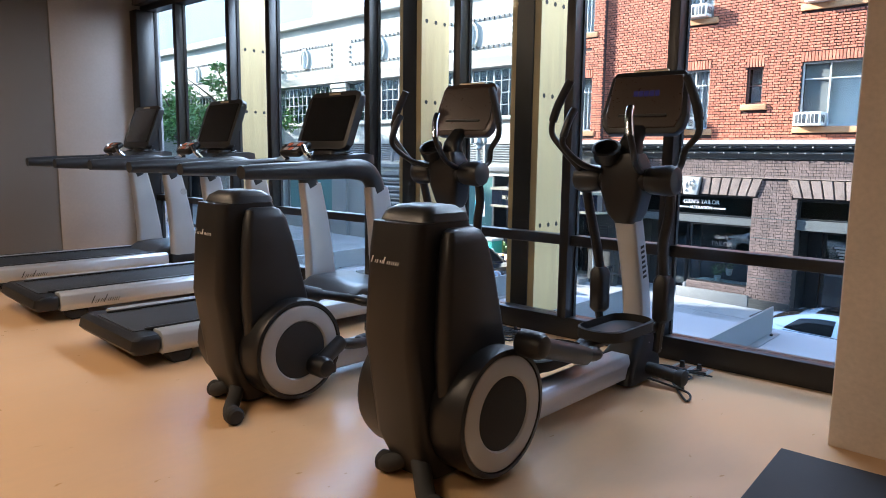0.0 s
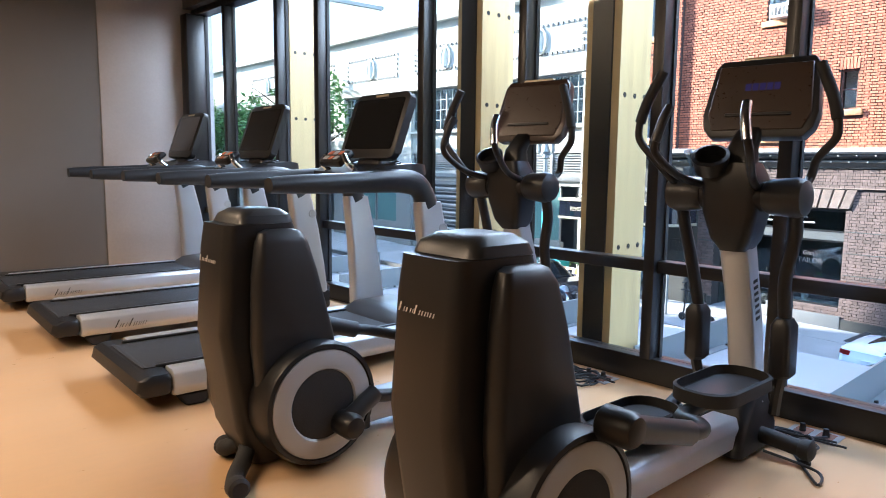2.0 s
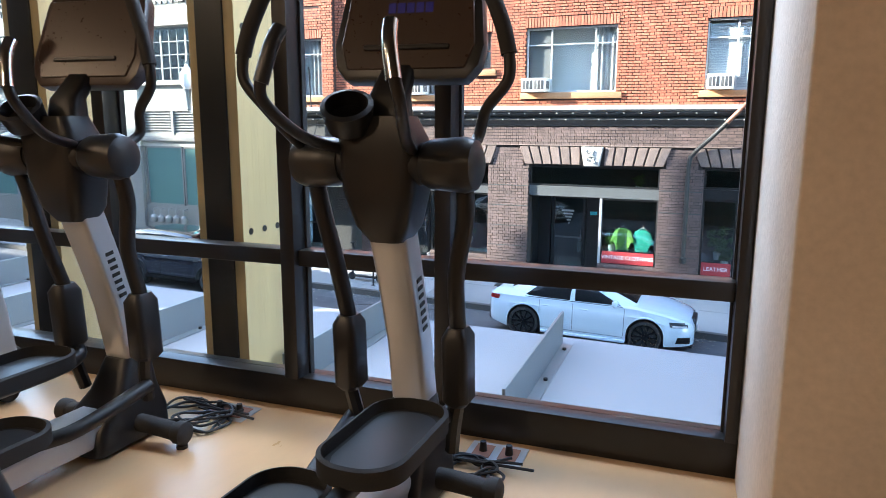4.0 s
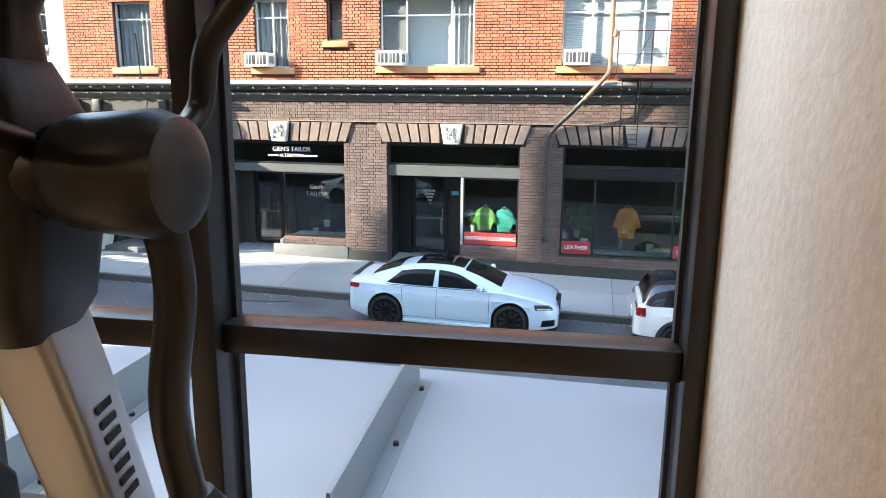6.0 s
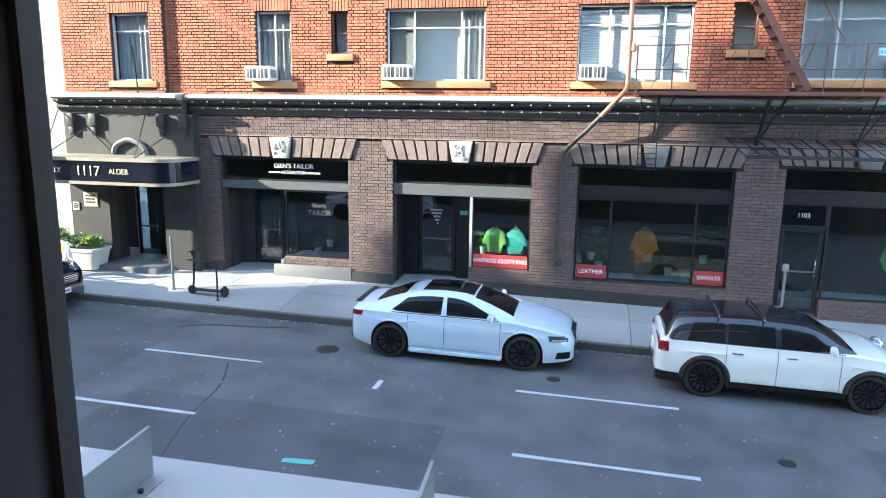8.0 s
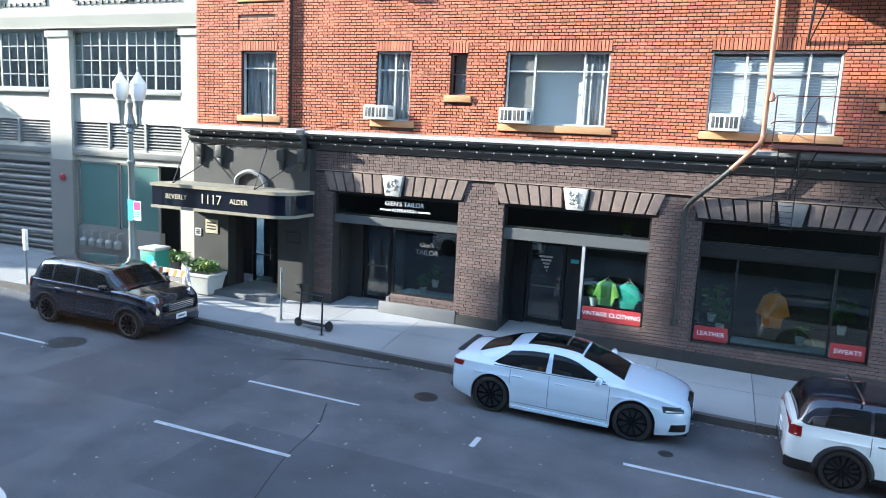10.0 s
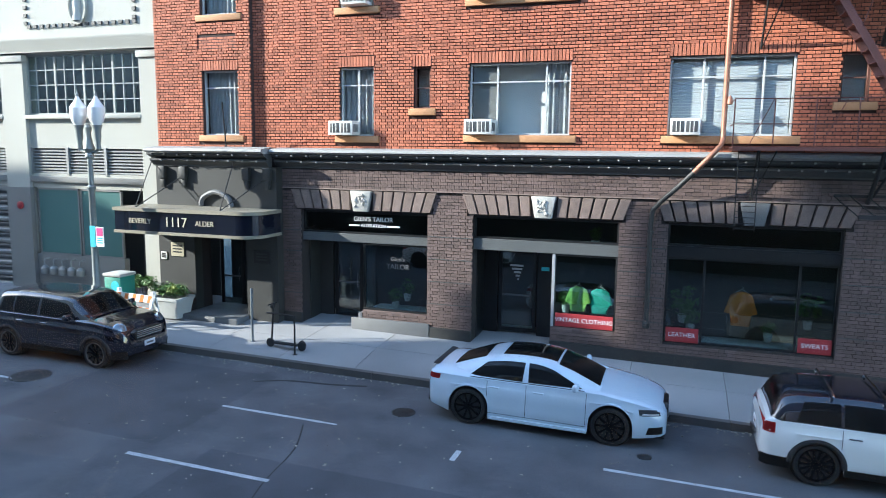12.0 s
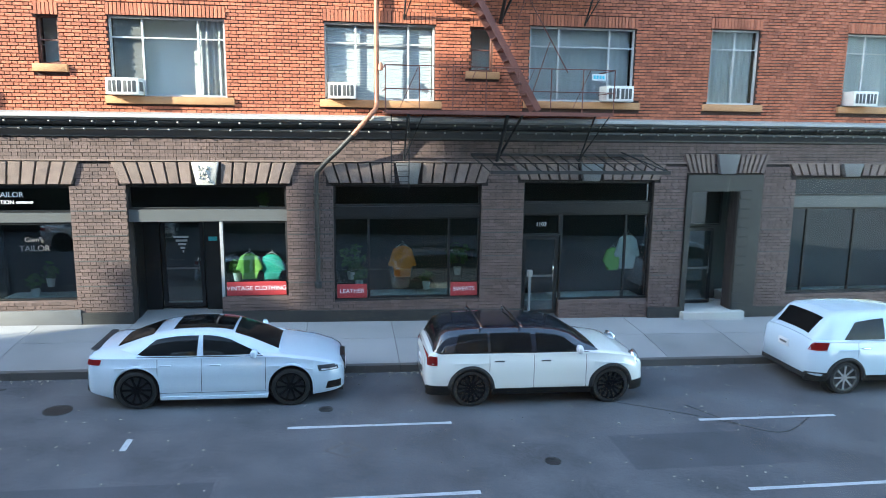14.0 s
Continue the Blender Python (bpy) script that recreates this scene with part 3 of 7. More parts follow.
    return tagged(part("lane_marking", bm, M[material], smooth=False), label, "road marking", "lane markings", "structure")


for a, b, y in ((-2.12, 0.66, 11.14), (-9.55, -7.35, 11.14), (-16.93, -14.61, 10.76), (5.11, 7.8, 10.9), (-9.7, -6.97, 8.75), (-17.0, -14.24, 8.35), (4.6, 7.0, 8.5), (-1.9, 0.7, 8.78), (12.0, 14.5, 10.7), (-24.5, -22.0, 10.6)):
    marking(a, b, y)
marking(-4.60, -4.50, 10.71, 0.42)
marking(-7.35, -7.02, 11.14, 0.05)
marking(-5.0, -4.55, 7.75, 0.12, "paint_teal", 0.05, "short teal spray mark on the asphalt")
for x, y, s in ((-1.15, 10.25, 0.33),):
    for a, b, c, d in ((-1, 0, 0, 0.8), (0, 0.8, 1, 0), (1, 0, 0, -0.8), (0, -0.8, -1, 0), (-0.2, 0.2, 0.2, 0.2), (0.2, 0.2, -0.1, 0), (-0.1, 0, 0.2, -0.2), (0.2, -0.2, -0.2, -0.25)):
        bm = B()
        p, q = Vector((x + a * s, y + b * s, 0)), Vector((x + c * s, y + d * s, 0))
        nrm = (q - p).cross(Vector((0, 0, 1))).normalized() * 0.018
        bm.faces.new([bm.verts.new((v.x, v.y, road_z(v.x) + 0.005)) for v in (p - nrm, q - nrm, q + nrm, p + nrm)])
        tagged(part("survey_marking", bm, M["kerb"], smooth=False), "faded chalk survey mark on the asphalt", "road marking", "survey marks", "structure")
for x, y, r in ((-6.1, 12.2, 0.24), (-14.46, 11.05, 0.42), (-1.5, 11.9, 0.13), (2.0, 9.6, 0.13)):
    bm = B()
    lathe(bm, (x, y, road_z(x) - 0.01), (SLOPE, 0, 1), [(0, r), (0.016, r), (0.018, r * 0.93), (0.014, r * 0.9), (0.017, r * 0.85)], 28)
    tagged(part("manhole_cover", bm, M["iron"]), "dark round iron cover set in the asphalt", "manhole cover", kind="structure")
for x0, x1, y0, y1 in ((-8.5, -3.0, 7.0, 9.4), (-13.4, -9.5, 9.2, 13.1), (3.2, 6.0, 9.2, 10.4)):
    bm = B()
    strip(bm, x0, x1, y0, y1, 0.003, 4)
    setting(part("asphalt_patch", bm, M["patch"], smooth=False), "darker repaired patch in the asphalt", "road")
bm = B()
for k in range(1000):
    x = random.uniform(-22, 14)
    y = 13.70 - abs(random.gauss(0, 0.12)) if k < 300 else random.uniform(5, 13.6)
    s = random.uniform(0.010, 0.034) * (1.0 if k < 170 else 0.75)
    vs = bmesh.ops.create_icosphere(bm, subdivisions=1, radius=s, matrix=Matrix.Translation((x, y, road_z(x) + s * 0.4)) @ Matrix.Diagonal((1, 1, 0.5, 1)))
rng = random.Random(31)
for k in range(420):
    x = rng.uniform(-14, 12)
    y = 13.70 - abs(rng.gauss(0, 0.10)) if k < 300 else rng.uniform(6, 13.4)
    r, a = rng.uniform(0.02, 0.05), rng.uniform(0, 6.28)
    vs = [bm.verts.new((x + r * f * math.cos(a + b), y + r * f * math.sin(a + b), road_z(x) + 0.012 + rng.uniform(0, 0.02))) for f, b in ((1, 0), (0.5, 1.3), (0.9, 2.9), (0.55, 4.6))]
    bm.faces.new(vs)
tagged(part("street_debris", bm, M["debris"], smooth=False), "scattered dry leaves and grit in the gutter", "debris", kind="stuff")
for pts in ([(-9.8, 12.6), (-9.2, 12.95), (-8.2, 13.1), (-7.4, 13.3)], [(5.2, 11.6), (5.8, 10.6), (6.4, 10.3), (7.3, 10.9)], [(3.6, 12.0), (4.5, 11.5), (5.3, 11.0), (5.9, 10.5)], [(-7.6, 10.9), (-7.2, 9.9), (-7.0, 8.6), (-6.6, 7.2)]):
    bm = B()
    tube(bm, [(x, y, road_z(x) - 0.002) for x, y in pts], 0.02 if pts[0][0] > -9 else 0.06, 6)
    for v in bm.verts:
        v.co.z = min(v.co.z, road_z(v.co.x) + 0.004)
    tagged(part("tar_seam", bm, M["rubber"]), "black tar seam in the asphalt", "road marking", "tar seams", "structure")

# ---- brick building across the street ----
bld = thing("brick_building", pose(0, 0, 0), "red brick building with a dark brick shop floor", "building", kind="structure")
ROW = 3.2
UP0, UP1 = 1.74, 9.3
WINS = []   # x0, x1, z0, z1, style
for k in range(3):
    dz = ROW * k
    for x0, x1, z0, z1, style in ((-13.73, -12.58, 2.07, 3.80, "curtain"), (-9.61, -8.66, 2.07, 3.80, "sash"), (-7.57, -7.14, 2.75, 3.76, "small"),
                                  (-6.13, -3.68, 2.10, 3.80, "wide"), (-1.51, 1.02, 2.10, 3.82, "blind"), (1.86, 2.39, 2.80, 3.80, "small"),
                                  (3.28, 5.91, 2.15, 3.88, "drape"), (7.85, 9.15, 2.15, 3.95, "sash"), (11.53, 13.6, 2.15, 3.95, "drape")):
        if z1 + dz < UP1 + 0.5:
            WINS.append((x0, x1, z0 + dz, z1 + dz, style))
holes = [w[:4] for w in WINS]
bm = B()
sheet_wall(bm, -15.27, 24, UP0, 12.5, FACE + 0.03, FACE + 0.40, holes)
part("upper_wall", bm, M["mortar"], bld, smooth=False)
# the projecting bay
bay_holes = [h for h in holes if h[1] < -12]
bm = B()
sheet_wall(bm, -15.27, -12.17, UP0, 12.5, FACE - 0.13, FACE + 0.03, bay_holes)
part("bay_wall", bm, M["mortar"], bld, smooth=False)
bm = B()
box(bm, -15.27, 24, FACE + 0.40, FACE + 9, 12.2, 12.5)
part("roof", bm, M["stone_grey"], bld)


def bricks(x0, x1, z0, z1, face, holes, L, H, gap, depth, seed, singles=None):
    """Courses of bricks, cut at openings. Bricks inside the singles box are given back apart."""
    rng = random.Random(seed)
    lows, highs, apart_ = [], [], []
    n = int((z1 - z0) / H)
    for r in range(n):
        a, b = z0 + r * H, z0 + (r + 1) * H - gap
        cuts = sorted((h[0], h[1]) for h in holes if h[2] < b and h[3] > a + gap)
        spans, cur = [], x0
        for h0, h1 in cuts:
            if h0 > cur:
                spans.append((cur, min(h0, x1)))
            cur = max(cur, h1)
        if cur < x1:
            spans.append((cur, x1))
        for s0, s1 in spans:
            # Flemish bond: stretcher, header, stretcher
            hd = L * 0.51
            x = math.floor(s0 / (L + hd)) * (L + hd) - ((L + hd) / 2 if r % 2 else 0)
            k = 0
            while x < s1:
                full_ = (hd if k % 2 else L) - gap
                k += 1
                p, q = max(x, s0), min(x + full_, s1)
                if q - p > 0.02:
                    j = rng.uniform(-0.004, 0.004)
                    whole = abs((q - p) - full_) < 1e-6
                    if singles and whole and singles[0] < p and q < singles[1] and singles[2] < a and b < singles[3]:
                        apart_.append((p, face + j, a, full_))
                    else:
                        lows.append((p, face + j, a))
                        highs.append((q, face + j + depth, b))
                x += full_ + gap
    return lows, highs, apart_


LINT = [(w[0] - 0.03, w[1] + 0.03, w[3], w[3] + 0.26) for w in WINS]
SILLS = [(w[0] - 0.12, w[1] + 0.16, w[2] - 0.20, w[2]) for w in WINS]
skip = holes + LINT + SILLS
BL, BH, BG = 0.216, 0.0755, 0.0185
lo1, hi1, ones = bricks(-12.17, 16.0, UP0 + 0.01, UP1, FACE, skip, BL, BH, BG, 0.035, 1, (-6.0, -1.4, 4.10, 5.28))
panel = (-13.84, -12.62, 4.40, 4.74)
lo2, hi2, _ = bricks(-15.27, -12.17, UP0 + 0.01, UP1, FACE - 0.16, skip + [panel], BL, BH, BG, 0.035, 2)
lo3, hi3, _ = bricks(panel[0], panel[1], panel[2], panel[3], FACE - 0.135, [], BL, BH, BG, 0.02, 3)
ob = part_of("brickwork", boxes_mesh("brickwork", lo1 + lo2 + lo3, hi1 + hi2 + hi3), M["brick_red"], bld, smooth=False)
ob["kind"] = "stuff"
lows, highs = [], []
for x0, x1, z0, z1 in LINT:
    n = max(3, round((x1 - x0) / 0.085))
    f = FACE - 0.17 if x1 < -12 else FACE - 0.012
    for k in range(n):
        a = x0 + (x1 - x0) * k / n
        lows.append((a + 0.009, f, z0 + 0.01))
        highs.append((a + (x1 - x0) / n - 0.009, f + 0.05, z1))
ob = part_of("lintel_bricks", boxes_mesh("lintels", lows, highs), M["brick_red"], bld, smooth=False)
ob["kind"] = "stuff"


def ac_unit(x0, z0, y, w=0.66, h=0.36):
    ac = thing("air_conditioner", pose(x0, y, z0), "ivory window air conditioner on the sill", "air conditioner", "window air conditioners")
    bm = B()
    box(bm, 0, w, -0.34, 0.18, 0, h, 0.015)
    part("casing", bm, M["ac"], ac)
    for a, b in ((0.05, 0.31), (0.35, 0.61)):
        bm = B()
        box(bm, a * w / 0.66, b * w / 0.66, -0.346, -0.33, 0.06, h - 0.06, 0.004)
        part("grille", bm, M["ac_grille"], ac)
        for k in range(2):
            bm = B()
            xx = (a + (b - a) * (k + 1) / 3) * w / 0.66
            box(bm, xx - 0.008, xx + 0.008, -0.354, -0.345, 0.06, h - 0.06)
            part("grille_bar", bm, M["ac"], ac)
    for k in range(6):
        bm = B()
        box(bm, w - 0.002, w + 0.004, -0.28 + k * 0.05, -0.25 + k * 0.05, 0.08, h - 0.08)
        part("side_slot", bm, M["ac_grille"], ac)


def window_unit(i, x0, x1, z0, z1, style, y):
    w = thing("window_%d" % (i + 2), pose(0, 0, 0), {"blind": "wide window with white slatted blinds", "wide": "wide aluminium window, bare room behind", "small": "small brown sash window", "drape": "wide window with a flat pale blind", "curtain": "tall sash window with pale curtain", "sash": "tall narrow sash window"}[style], "window", kind="structure")
    fm = M["sash_dark"] if style == "small" else M["sash"]
    fr = 0.045
    for a, b, c, d in ((x0, x1, z0, z0 + fr), (x0, x1, z1 - fr, z1), (x0, x0 + fr, z0 + fr, z1 - fr), (x1 - fr, x1, z0 + fr, z1 - fr)):
        bm = B()
        box(bm, a, b, y + 0.10, y + 0.17, c, d, 0.004, 1)
        part("frame", bm, fm, w)
    width = x1 - x0
    if style in ("wide", "blind", "drape"):
        bars = [x0 + width * 0.28, x0 + width * 0.76]
    elif style == "sash":
        bars = [x0 + width * 0.52]
    else:
        bars = []
    zm = z0 + (z1 - z0) * (0.74 if style != "small" else 0.5)
    for xb in bars:
        bm = B()
        box(bm, xb - 0.022, xb + 0.022, y + 0.11, y + 0.16, z0 + fr, z1 - fr, 0.003, 1)
        part("mullion", bm, fm, w)
    bm = B()
    box(bm, x0 + fr, x1 - fr, y + 0.115, y + 0.155, zm - 0.015, zm + 0.015)
    part("sash_bar", bm, fm, w)
    bm = B()
    box(bm, x0 + fr, x1 - fr, y + 0.13, y + 0.138, z0 + fr, z1 - fr)
    ob = part("pane", bm, M["pane"], w, smooth=False)
    ob.visible_shadow = False
    bm = B()
    box(bm, x0 - 0.12, x1 + 0.16, y - 0.07, y + 0.12, z0 - 0.17, z0 - 0.005, 0.012)
    part("window_sill", bm, M["sill"], w)
    if style == "wide":
        # added dark panel, stands in for the left pane's dark reflection
        bm = B()
        box(bm, x0 + 0.05, x0 + width * 0.27, y + 0.20, y + 0.215, z0 + 0.05, z1 - 0.05)
        part("dark_screen", bm, M["stone_grey"], w)
    if style == "blind":
        for k in range(int((z1 - z0 - 0.1) / 0.06)):
            zz = z0 + 0.06 + k * 0.06
            bm = B()
            box(bm, x0 + 0.06, x1 - 0.06, y + 0.21, y + 0.225, zz, zz + 0.052)
            part("blind_slat", bm, M["blind"], w)
    elif style in ("drape", "curtain", "sash", "wide"):
        a, b = {"drape": (0.03, 0.97), "curtain": (0.03, 0.97), "sash": (0.0, 0.95), "wide": (0.74, 0.98)}[style]
        bm = B()
        n = int(40 * width * (b - a)) + 8
        rows = []
        for k in range(n + 1):
            x = x0 + width * (a + (b - a) * k / n)
            # folds nearly flat for the flat pale blind, deeper for curtains
            rows.append((x, y + 0.25 + (0.003 if style == "drape" else 0.02) * math.sin(k * 0.9)))
        pts = [[(x, yy, z0 + 0.02) for x, yy in rows], [(x, yy, z1 - 0.03) for x, yy in rows]]
        loft(bm, pts, closed=False, caps=False)
        bmesh.ops.solidify(bm, geom=bm.faces[:], thickness=0.004)
        part("curtain", bm, M["blind"], w)


for i, (x0, x1, z0, z1, style) in enumerate(WINS):
    window_unit(i, x0, x1, z0, z1, style, FACE - 0.13 if x1 < -12 else FACE)
for x, z in ((-9.78, 2.08), (-6.15, 2.11), (-1.44, 2.11), (5.10, 2.16), (11.6, 2.16), (-9.4, 5.28), (-6.1, 5.3), (-1.4, 5.3)):
    ac_unit(x, z, FACE, 0.68 if x != -1.44 else 0.62)

# rooms behind the windows, upper walls brought close to catch daylight
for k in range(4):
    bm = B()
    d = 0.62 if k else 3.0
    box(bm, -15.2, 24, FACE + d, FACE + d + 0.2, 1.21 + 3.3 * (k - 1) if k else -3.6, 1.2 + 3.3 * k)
    # shop back wall takes the near-black colour as its unlit depth
    part("room_wall", bm, M["room"] if k else M["unlit_room"], bld)
    if k:
        bm = B()
        box(bm, -15.2, 24, FACE + 0.4, FACE + 3.2, 1.35 + ROW * (k - 1), 1.5 + ROW * (k - 1))
        part("room_floor", bm, M["room"], bld)
for x in (-11.2, -7.8, -2.6, 2.8, 7.0, 10.4):
    bm = B()
    box(bm, x - 0.06, x + 0.06, FACE + 0.45, FACE + 0.61, 1.5, 9.5)
    part("room_partition", bm, M["room"], bld)

# ground floor
SHOPS = [(-14.05, -12.35, -4.0, -0.75), (-10.80, -7.17, -4.0, 0.12), (-5.97, -2.44, -4.0, 0.14), (-1.36, 2.20, -2.65, 0.16), (3.25, 6.62, -4.0, 0.24), (7.62, 8.90, -4.0, -0.02), (10.48, 16.5, -2.75, 0.34)]
bm = B()
sheet_wall(bm, -15.27, 24, -4.2, UP0 - 0.03, FACE + 0.03, FACE + 0.42, SHOPS)
part("lower_wall", bm, M["mortar_dark"], bld, smooth=False)
ARCH = [(a - 0.16, b + 0.14, d, 0.66) for a, b, c, d in SHOPS[1:5]] + [(7.46, 9.56, -4.0, 0.42), (10.3, 16.6, 0.34, 0.70)]
JOINTS = (-0.45, -1.02, -1.60, -2.18)
BELT = [(-11.36, 24, 0.68, 0.70)]
lo, hi, _ = bricks(-11.36, 16.6, -3.9, 1.20, FACE, SHOPS + ARCH + BELT + [(-15.3, -11.36, -5, 2)], 0.24, 0.082, 0.011, 0.035, 5)
ob = part_of("dark_brickwork", boxes_mesh("dark_brickwork", lo, hi), M["brick_dark"], bld, smooth=False)
ob["kind"] = "stuff"
for z in JOINTS:
    for a, b in ((-11.36, -10.82), (-7.15, -5.99), (-2.42, -1.38), (2.22, 3.23), (6.64, 7.46), (9.58, 10.46)):
        bm = B()
        box(bm, a, b, FACE - 0.010, FACE + 0.02, z - 0.012, z + 0.012, 0.003, 1)
        part("joint_strip", bm, M["cornice"], bld, smooth=False)
bm = B()
box(bm, -11.36, 20, FACE - 0.03, FACE + 0.04, 0.675, 0.705)
part("belt_line", bm, M["voussoir"], bld)
# sloping dark plinth that follows the pavement
bm = B()
for a, b in ((-11.36, -10.8), (-9.0, -5.97), (-3.98, 3.30), (6.62, 7.5), (9.54, 20)):
    vs = []
    for y in (FACE - 0.035, FACE + 0.03):
        vs.append([bm.verts.new(p) for p in ((a, y, pave_z(a, FACE) - 0.3), (b, y, pave_z(b, FACE) - 0.3), (b, y, pave_z(b, FACE) + 0.20), (a, y, pave_z(a, FACE) + 0.20))])
    f, k = vs
    bm.faces.new(f)
    for i in range(4):
        bm.faces.new((f[i], k[i], k[(i + 1) % 4], f[(i + 1) % 4]))
part("plinth", bm, M["stone_dark"], bld, smooth=False)
# brick courses on the stall risers
lo, hi = [], []
for a, b, z1 in ((-9.02, -7.17, -2.53), (-3.98, -2.44, -2.53), (4.26, 6.62, -2.81)):
    l_, h_, _ = bricks(a, b, -3.35, z1, FACE + 0.035, [], 0.24, 0.082, 0.011, 0.035, int(a * 7) + 90)
    lo, hi = lo + l_, hi + h_
ob = part_of("riser_brickwork", boxes_mesh("riser_brickwork", lo, hi), M["brick_dark"], bld, smooth=False)
ob["kind"] = "stuff"


def flat_arch(x0, x1, z0, z1, key_white):
    arch = new("flat_arch")
    arch.parent = bld
    mid = (x0 + x1) / 2
    n = 12
    kw = 0.30
    for side in (-1, 1):
        a, b = (x0, mid - kw) if side < 0 else (mid + kw, x1)
        m = n // 2
        for k in range(m):
            p, q = a + (b - a) * k / m, a + (b - a) * (k + 1) / m
            lean = lambda x: (x - mid) / (x1 - x0) * 0.34
            g = 0.022
            bm = B()
            prism(bm, [(p + g + lean(p) * 0, z0 + 0.01), (q - g, z0 + 0.01), (q - g + lean(q), z1 - 0.01), (p + g + lean(p), z1 - 0.01)], "y", FACE - 0.05, FACE + 0.05, 0.008, 1)
            part("voussoir", bm, M["voussoir"], arch)
    bm = B()
    prism(bm, [(mid - 0.20, z0 - 0.02), (mid + 0.20, z0 - 0.02), (mid + 0.30, z1 + 0.0), (mid - 0.30, z1 + 0.0)], "y", FACE - 0.12, FACE + 0.05, 0.02, 2)
    if key_white:
        for _ in range(16):
            c = (mid + random.uniform(-0.16, 0.16), FACE - 0.12, random.uniform(z0 + 0.08, z1 - 0.08))
            bmesh.ops.create_icosphere(bm, subdivisions=1, radius=random.uniform(0.03, 0.06), matrix=Matrix.Translation(c))
    part("keystone", bm, M["keystone"] if key_white else M["stone_grey"], arch, "pale carved keystone" if key_white else "")


for (a, b, c, d), white in zip(SHOPS[1:5], (True, True, False, False)):
    flat_arch(a - 0.12, b + 0.10, d + 0.02, 0.66, white)
flat_arch(7.5, 9.52, 0.44, 0.92, False)
flat_arch(10.4, 13.6, 0.38, 0.70, False)

# cornice
cor = thing("shop_cornice", pose(0, 0, 0), "dark metal cornice with rows of brackets and bulbs", "cornice", kind="structure")
for a, b in ((-15.32, -11.55), (-11.50, 20.0)):
    f = FACE - (0.30 if a < -12 else 0.0)
    bm = B()
    prism(bm, [(f + 0.1, 1.76), (f - 0.40, 1.70), (f - 0.42, 1.63), (f - 0.33, 1.58), (f + 0.1, 1.58)], "x", a, b)
    part("cap", bm, M["cornice_top"], cor)
    bm = B()
    prism(bm, [(f + 0.1, 1.575), (f - 0.30, 1.575), (f - 0.30, 1.53), (f - 0.10, 1.44), (f - 0.18, 1.42), (f - 0.18, 1.37), (f - 0.03, 1.24), (f - 0.03, 1.21), (f + 0.1, 1.21)], "x", a, b)
    part("moulding", bm, M["cornice"], cor)
    n = int((b - a) / 0.44)
    for k in range(n):
        x = a + 0.2 + k * 0.44
        bm = B()
        prism(bm, [(f - 0.34, 1.575), (f - 0.33, 1.52), (f - 0.10, 1.42), (f - 0.10, 1.575)], "x", x - 0.012, x + 0.02)
        prism(bm, [(f - 0.20, 1.42), (f - 0.19, 1.37), (f - 0.02, 1.24), (f - 0.02, 1.40)], "x", x + 0.20, x + 0.232)
        part("bracket", bm, M["cornice"], cor)
        bm = B()
        lathe(bm, (x, f - 0.335, 1.545), (0, -0.7, -0.7), [(0, 0.020), (0.02, 0.028), (0.04, 0.018)], 8)
        lathe(bm, (x + 0.22, f - 0.20, 1.385), (0, -0.7, -0.7), [(0, 0.020), (0.02, 0.028), (0.04, 0.018)], 8)
        part("bulb", bm, M["cornice_top"], cor)


def text_on(body, x, z, y, size, material, parent, name="lettering", align="CENTER", depth=0.006):
    cu = bpy.data.curves.new(name, "FONT")
    cu.body, cu.size, cu.extrude, cu.align_x, cu.align_y = body, size, depth, align, "CENTER"
    tmp = bpy.data.objects.new("tmp", cu)
    scene.collection.objects.link(tmp)
    dg = bpy.context.evaluated_depsgraph_get()
    me = bpy.data.meshes.new_from_object(tmp.evaluated_get(dg))
    bpy.data.objects.remove(tmp)
    me.transform(pose(x, y, z, 90, 0, 0))
    me.materials.clear()
    return part_of(name, me, M[material], parent, smooth=False)


def bar_frame(parent, x0, x1, z0, z1, y, t=0.05, d=0.08, name="frame"):
    for a, b, c, e in ((x0, x1, z0, z0 + t), (x0, x1, z1 - t, z1), (x0, x0 + t, z0 + t, z1 - t), (x1 - t, x1, z0 + t, z1 - t)):
        bm = B()
        box(bm, a, b, y, y + d, c, e, 0.004, 1)
        part(name, bm, M["shopframe"], parent)


def shop_pane(parent, x0, x1, z0, z1, y):
    bm = B()
    box(bm, x0, x1, y, y + 0.01, z0, z1)
    ob = part("pane", bm, M["pane_dark"], parent, smooth=False)
    ob.visible_shadow = False


def glazed(parent, x0, x1, z0, z1, y, bars=()):
    bar_frame(parent, x0, x1, z0, z1, y)
    for xb in bars:
        bm = B()
        box(bm, xb - 0.025, xb + 0.025, y, y + 0.08, z0 + 0.05, z1 - 0.05, 0.004, 1)
        part("mullion", bm, M["shopframe"], parent)
    shop_pane(parent, x0 + 0.04, x1 - 0.04, z0 + 0.04, z1 - 0.04, y + 0.035)


def band(parent, x0, x1, z0, z1, y, material="shopband"):
    bm = B()
    box(bm, x0, x1, y, y + 0.1, z0, z1, 0.006, 1)
    part("transom_band", bm, M[material], parent)


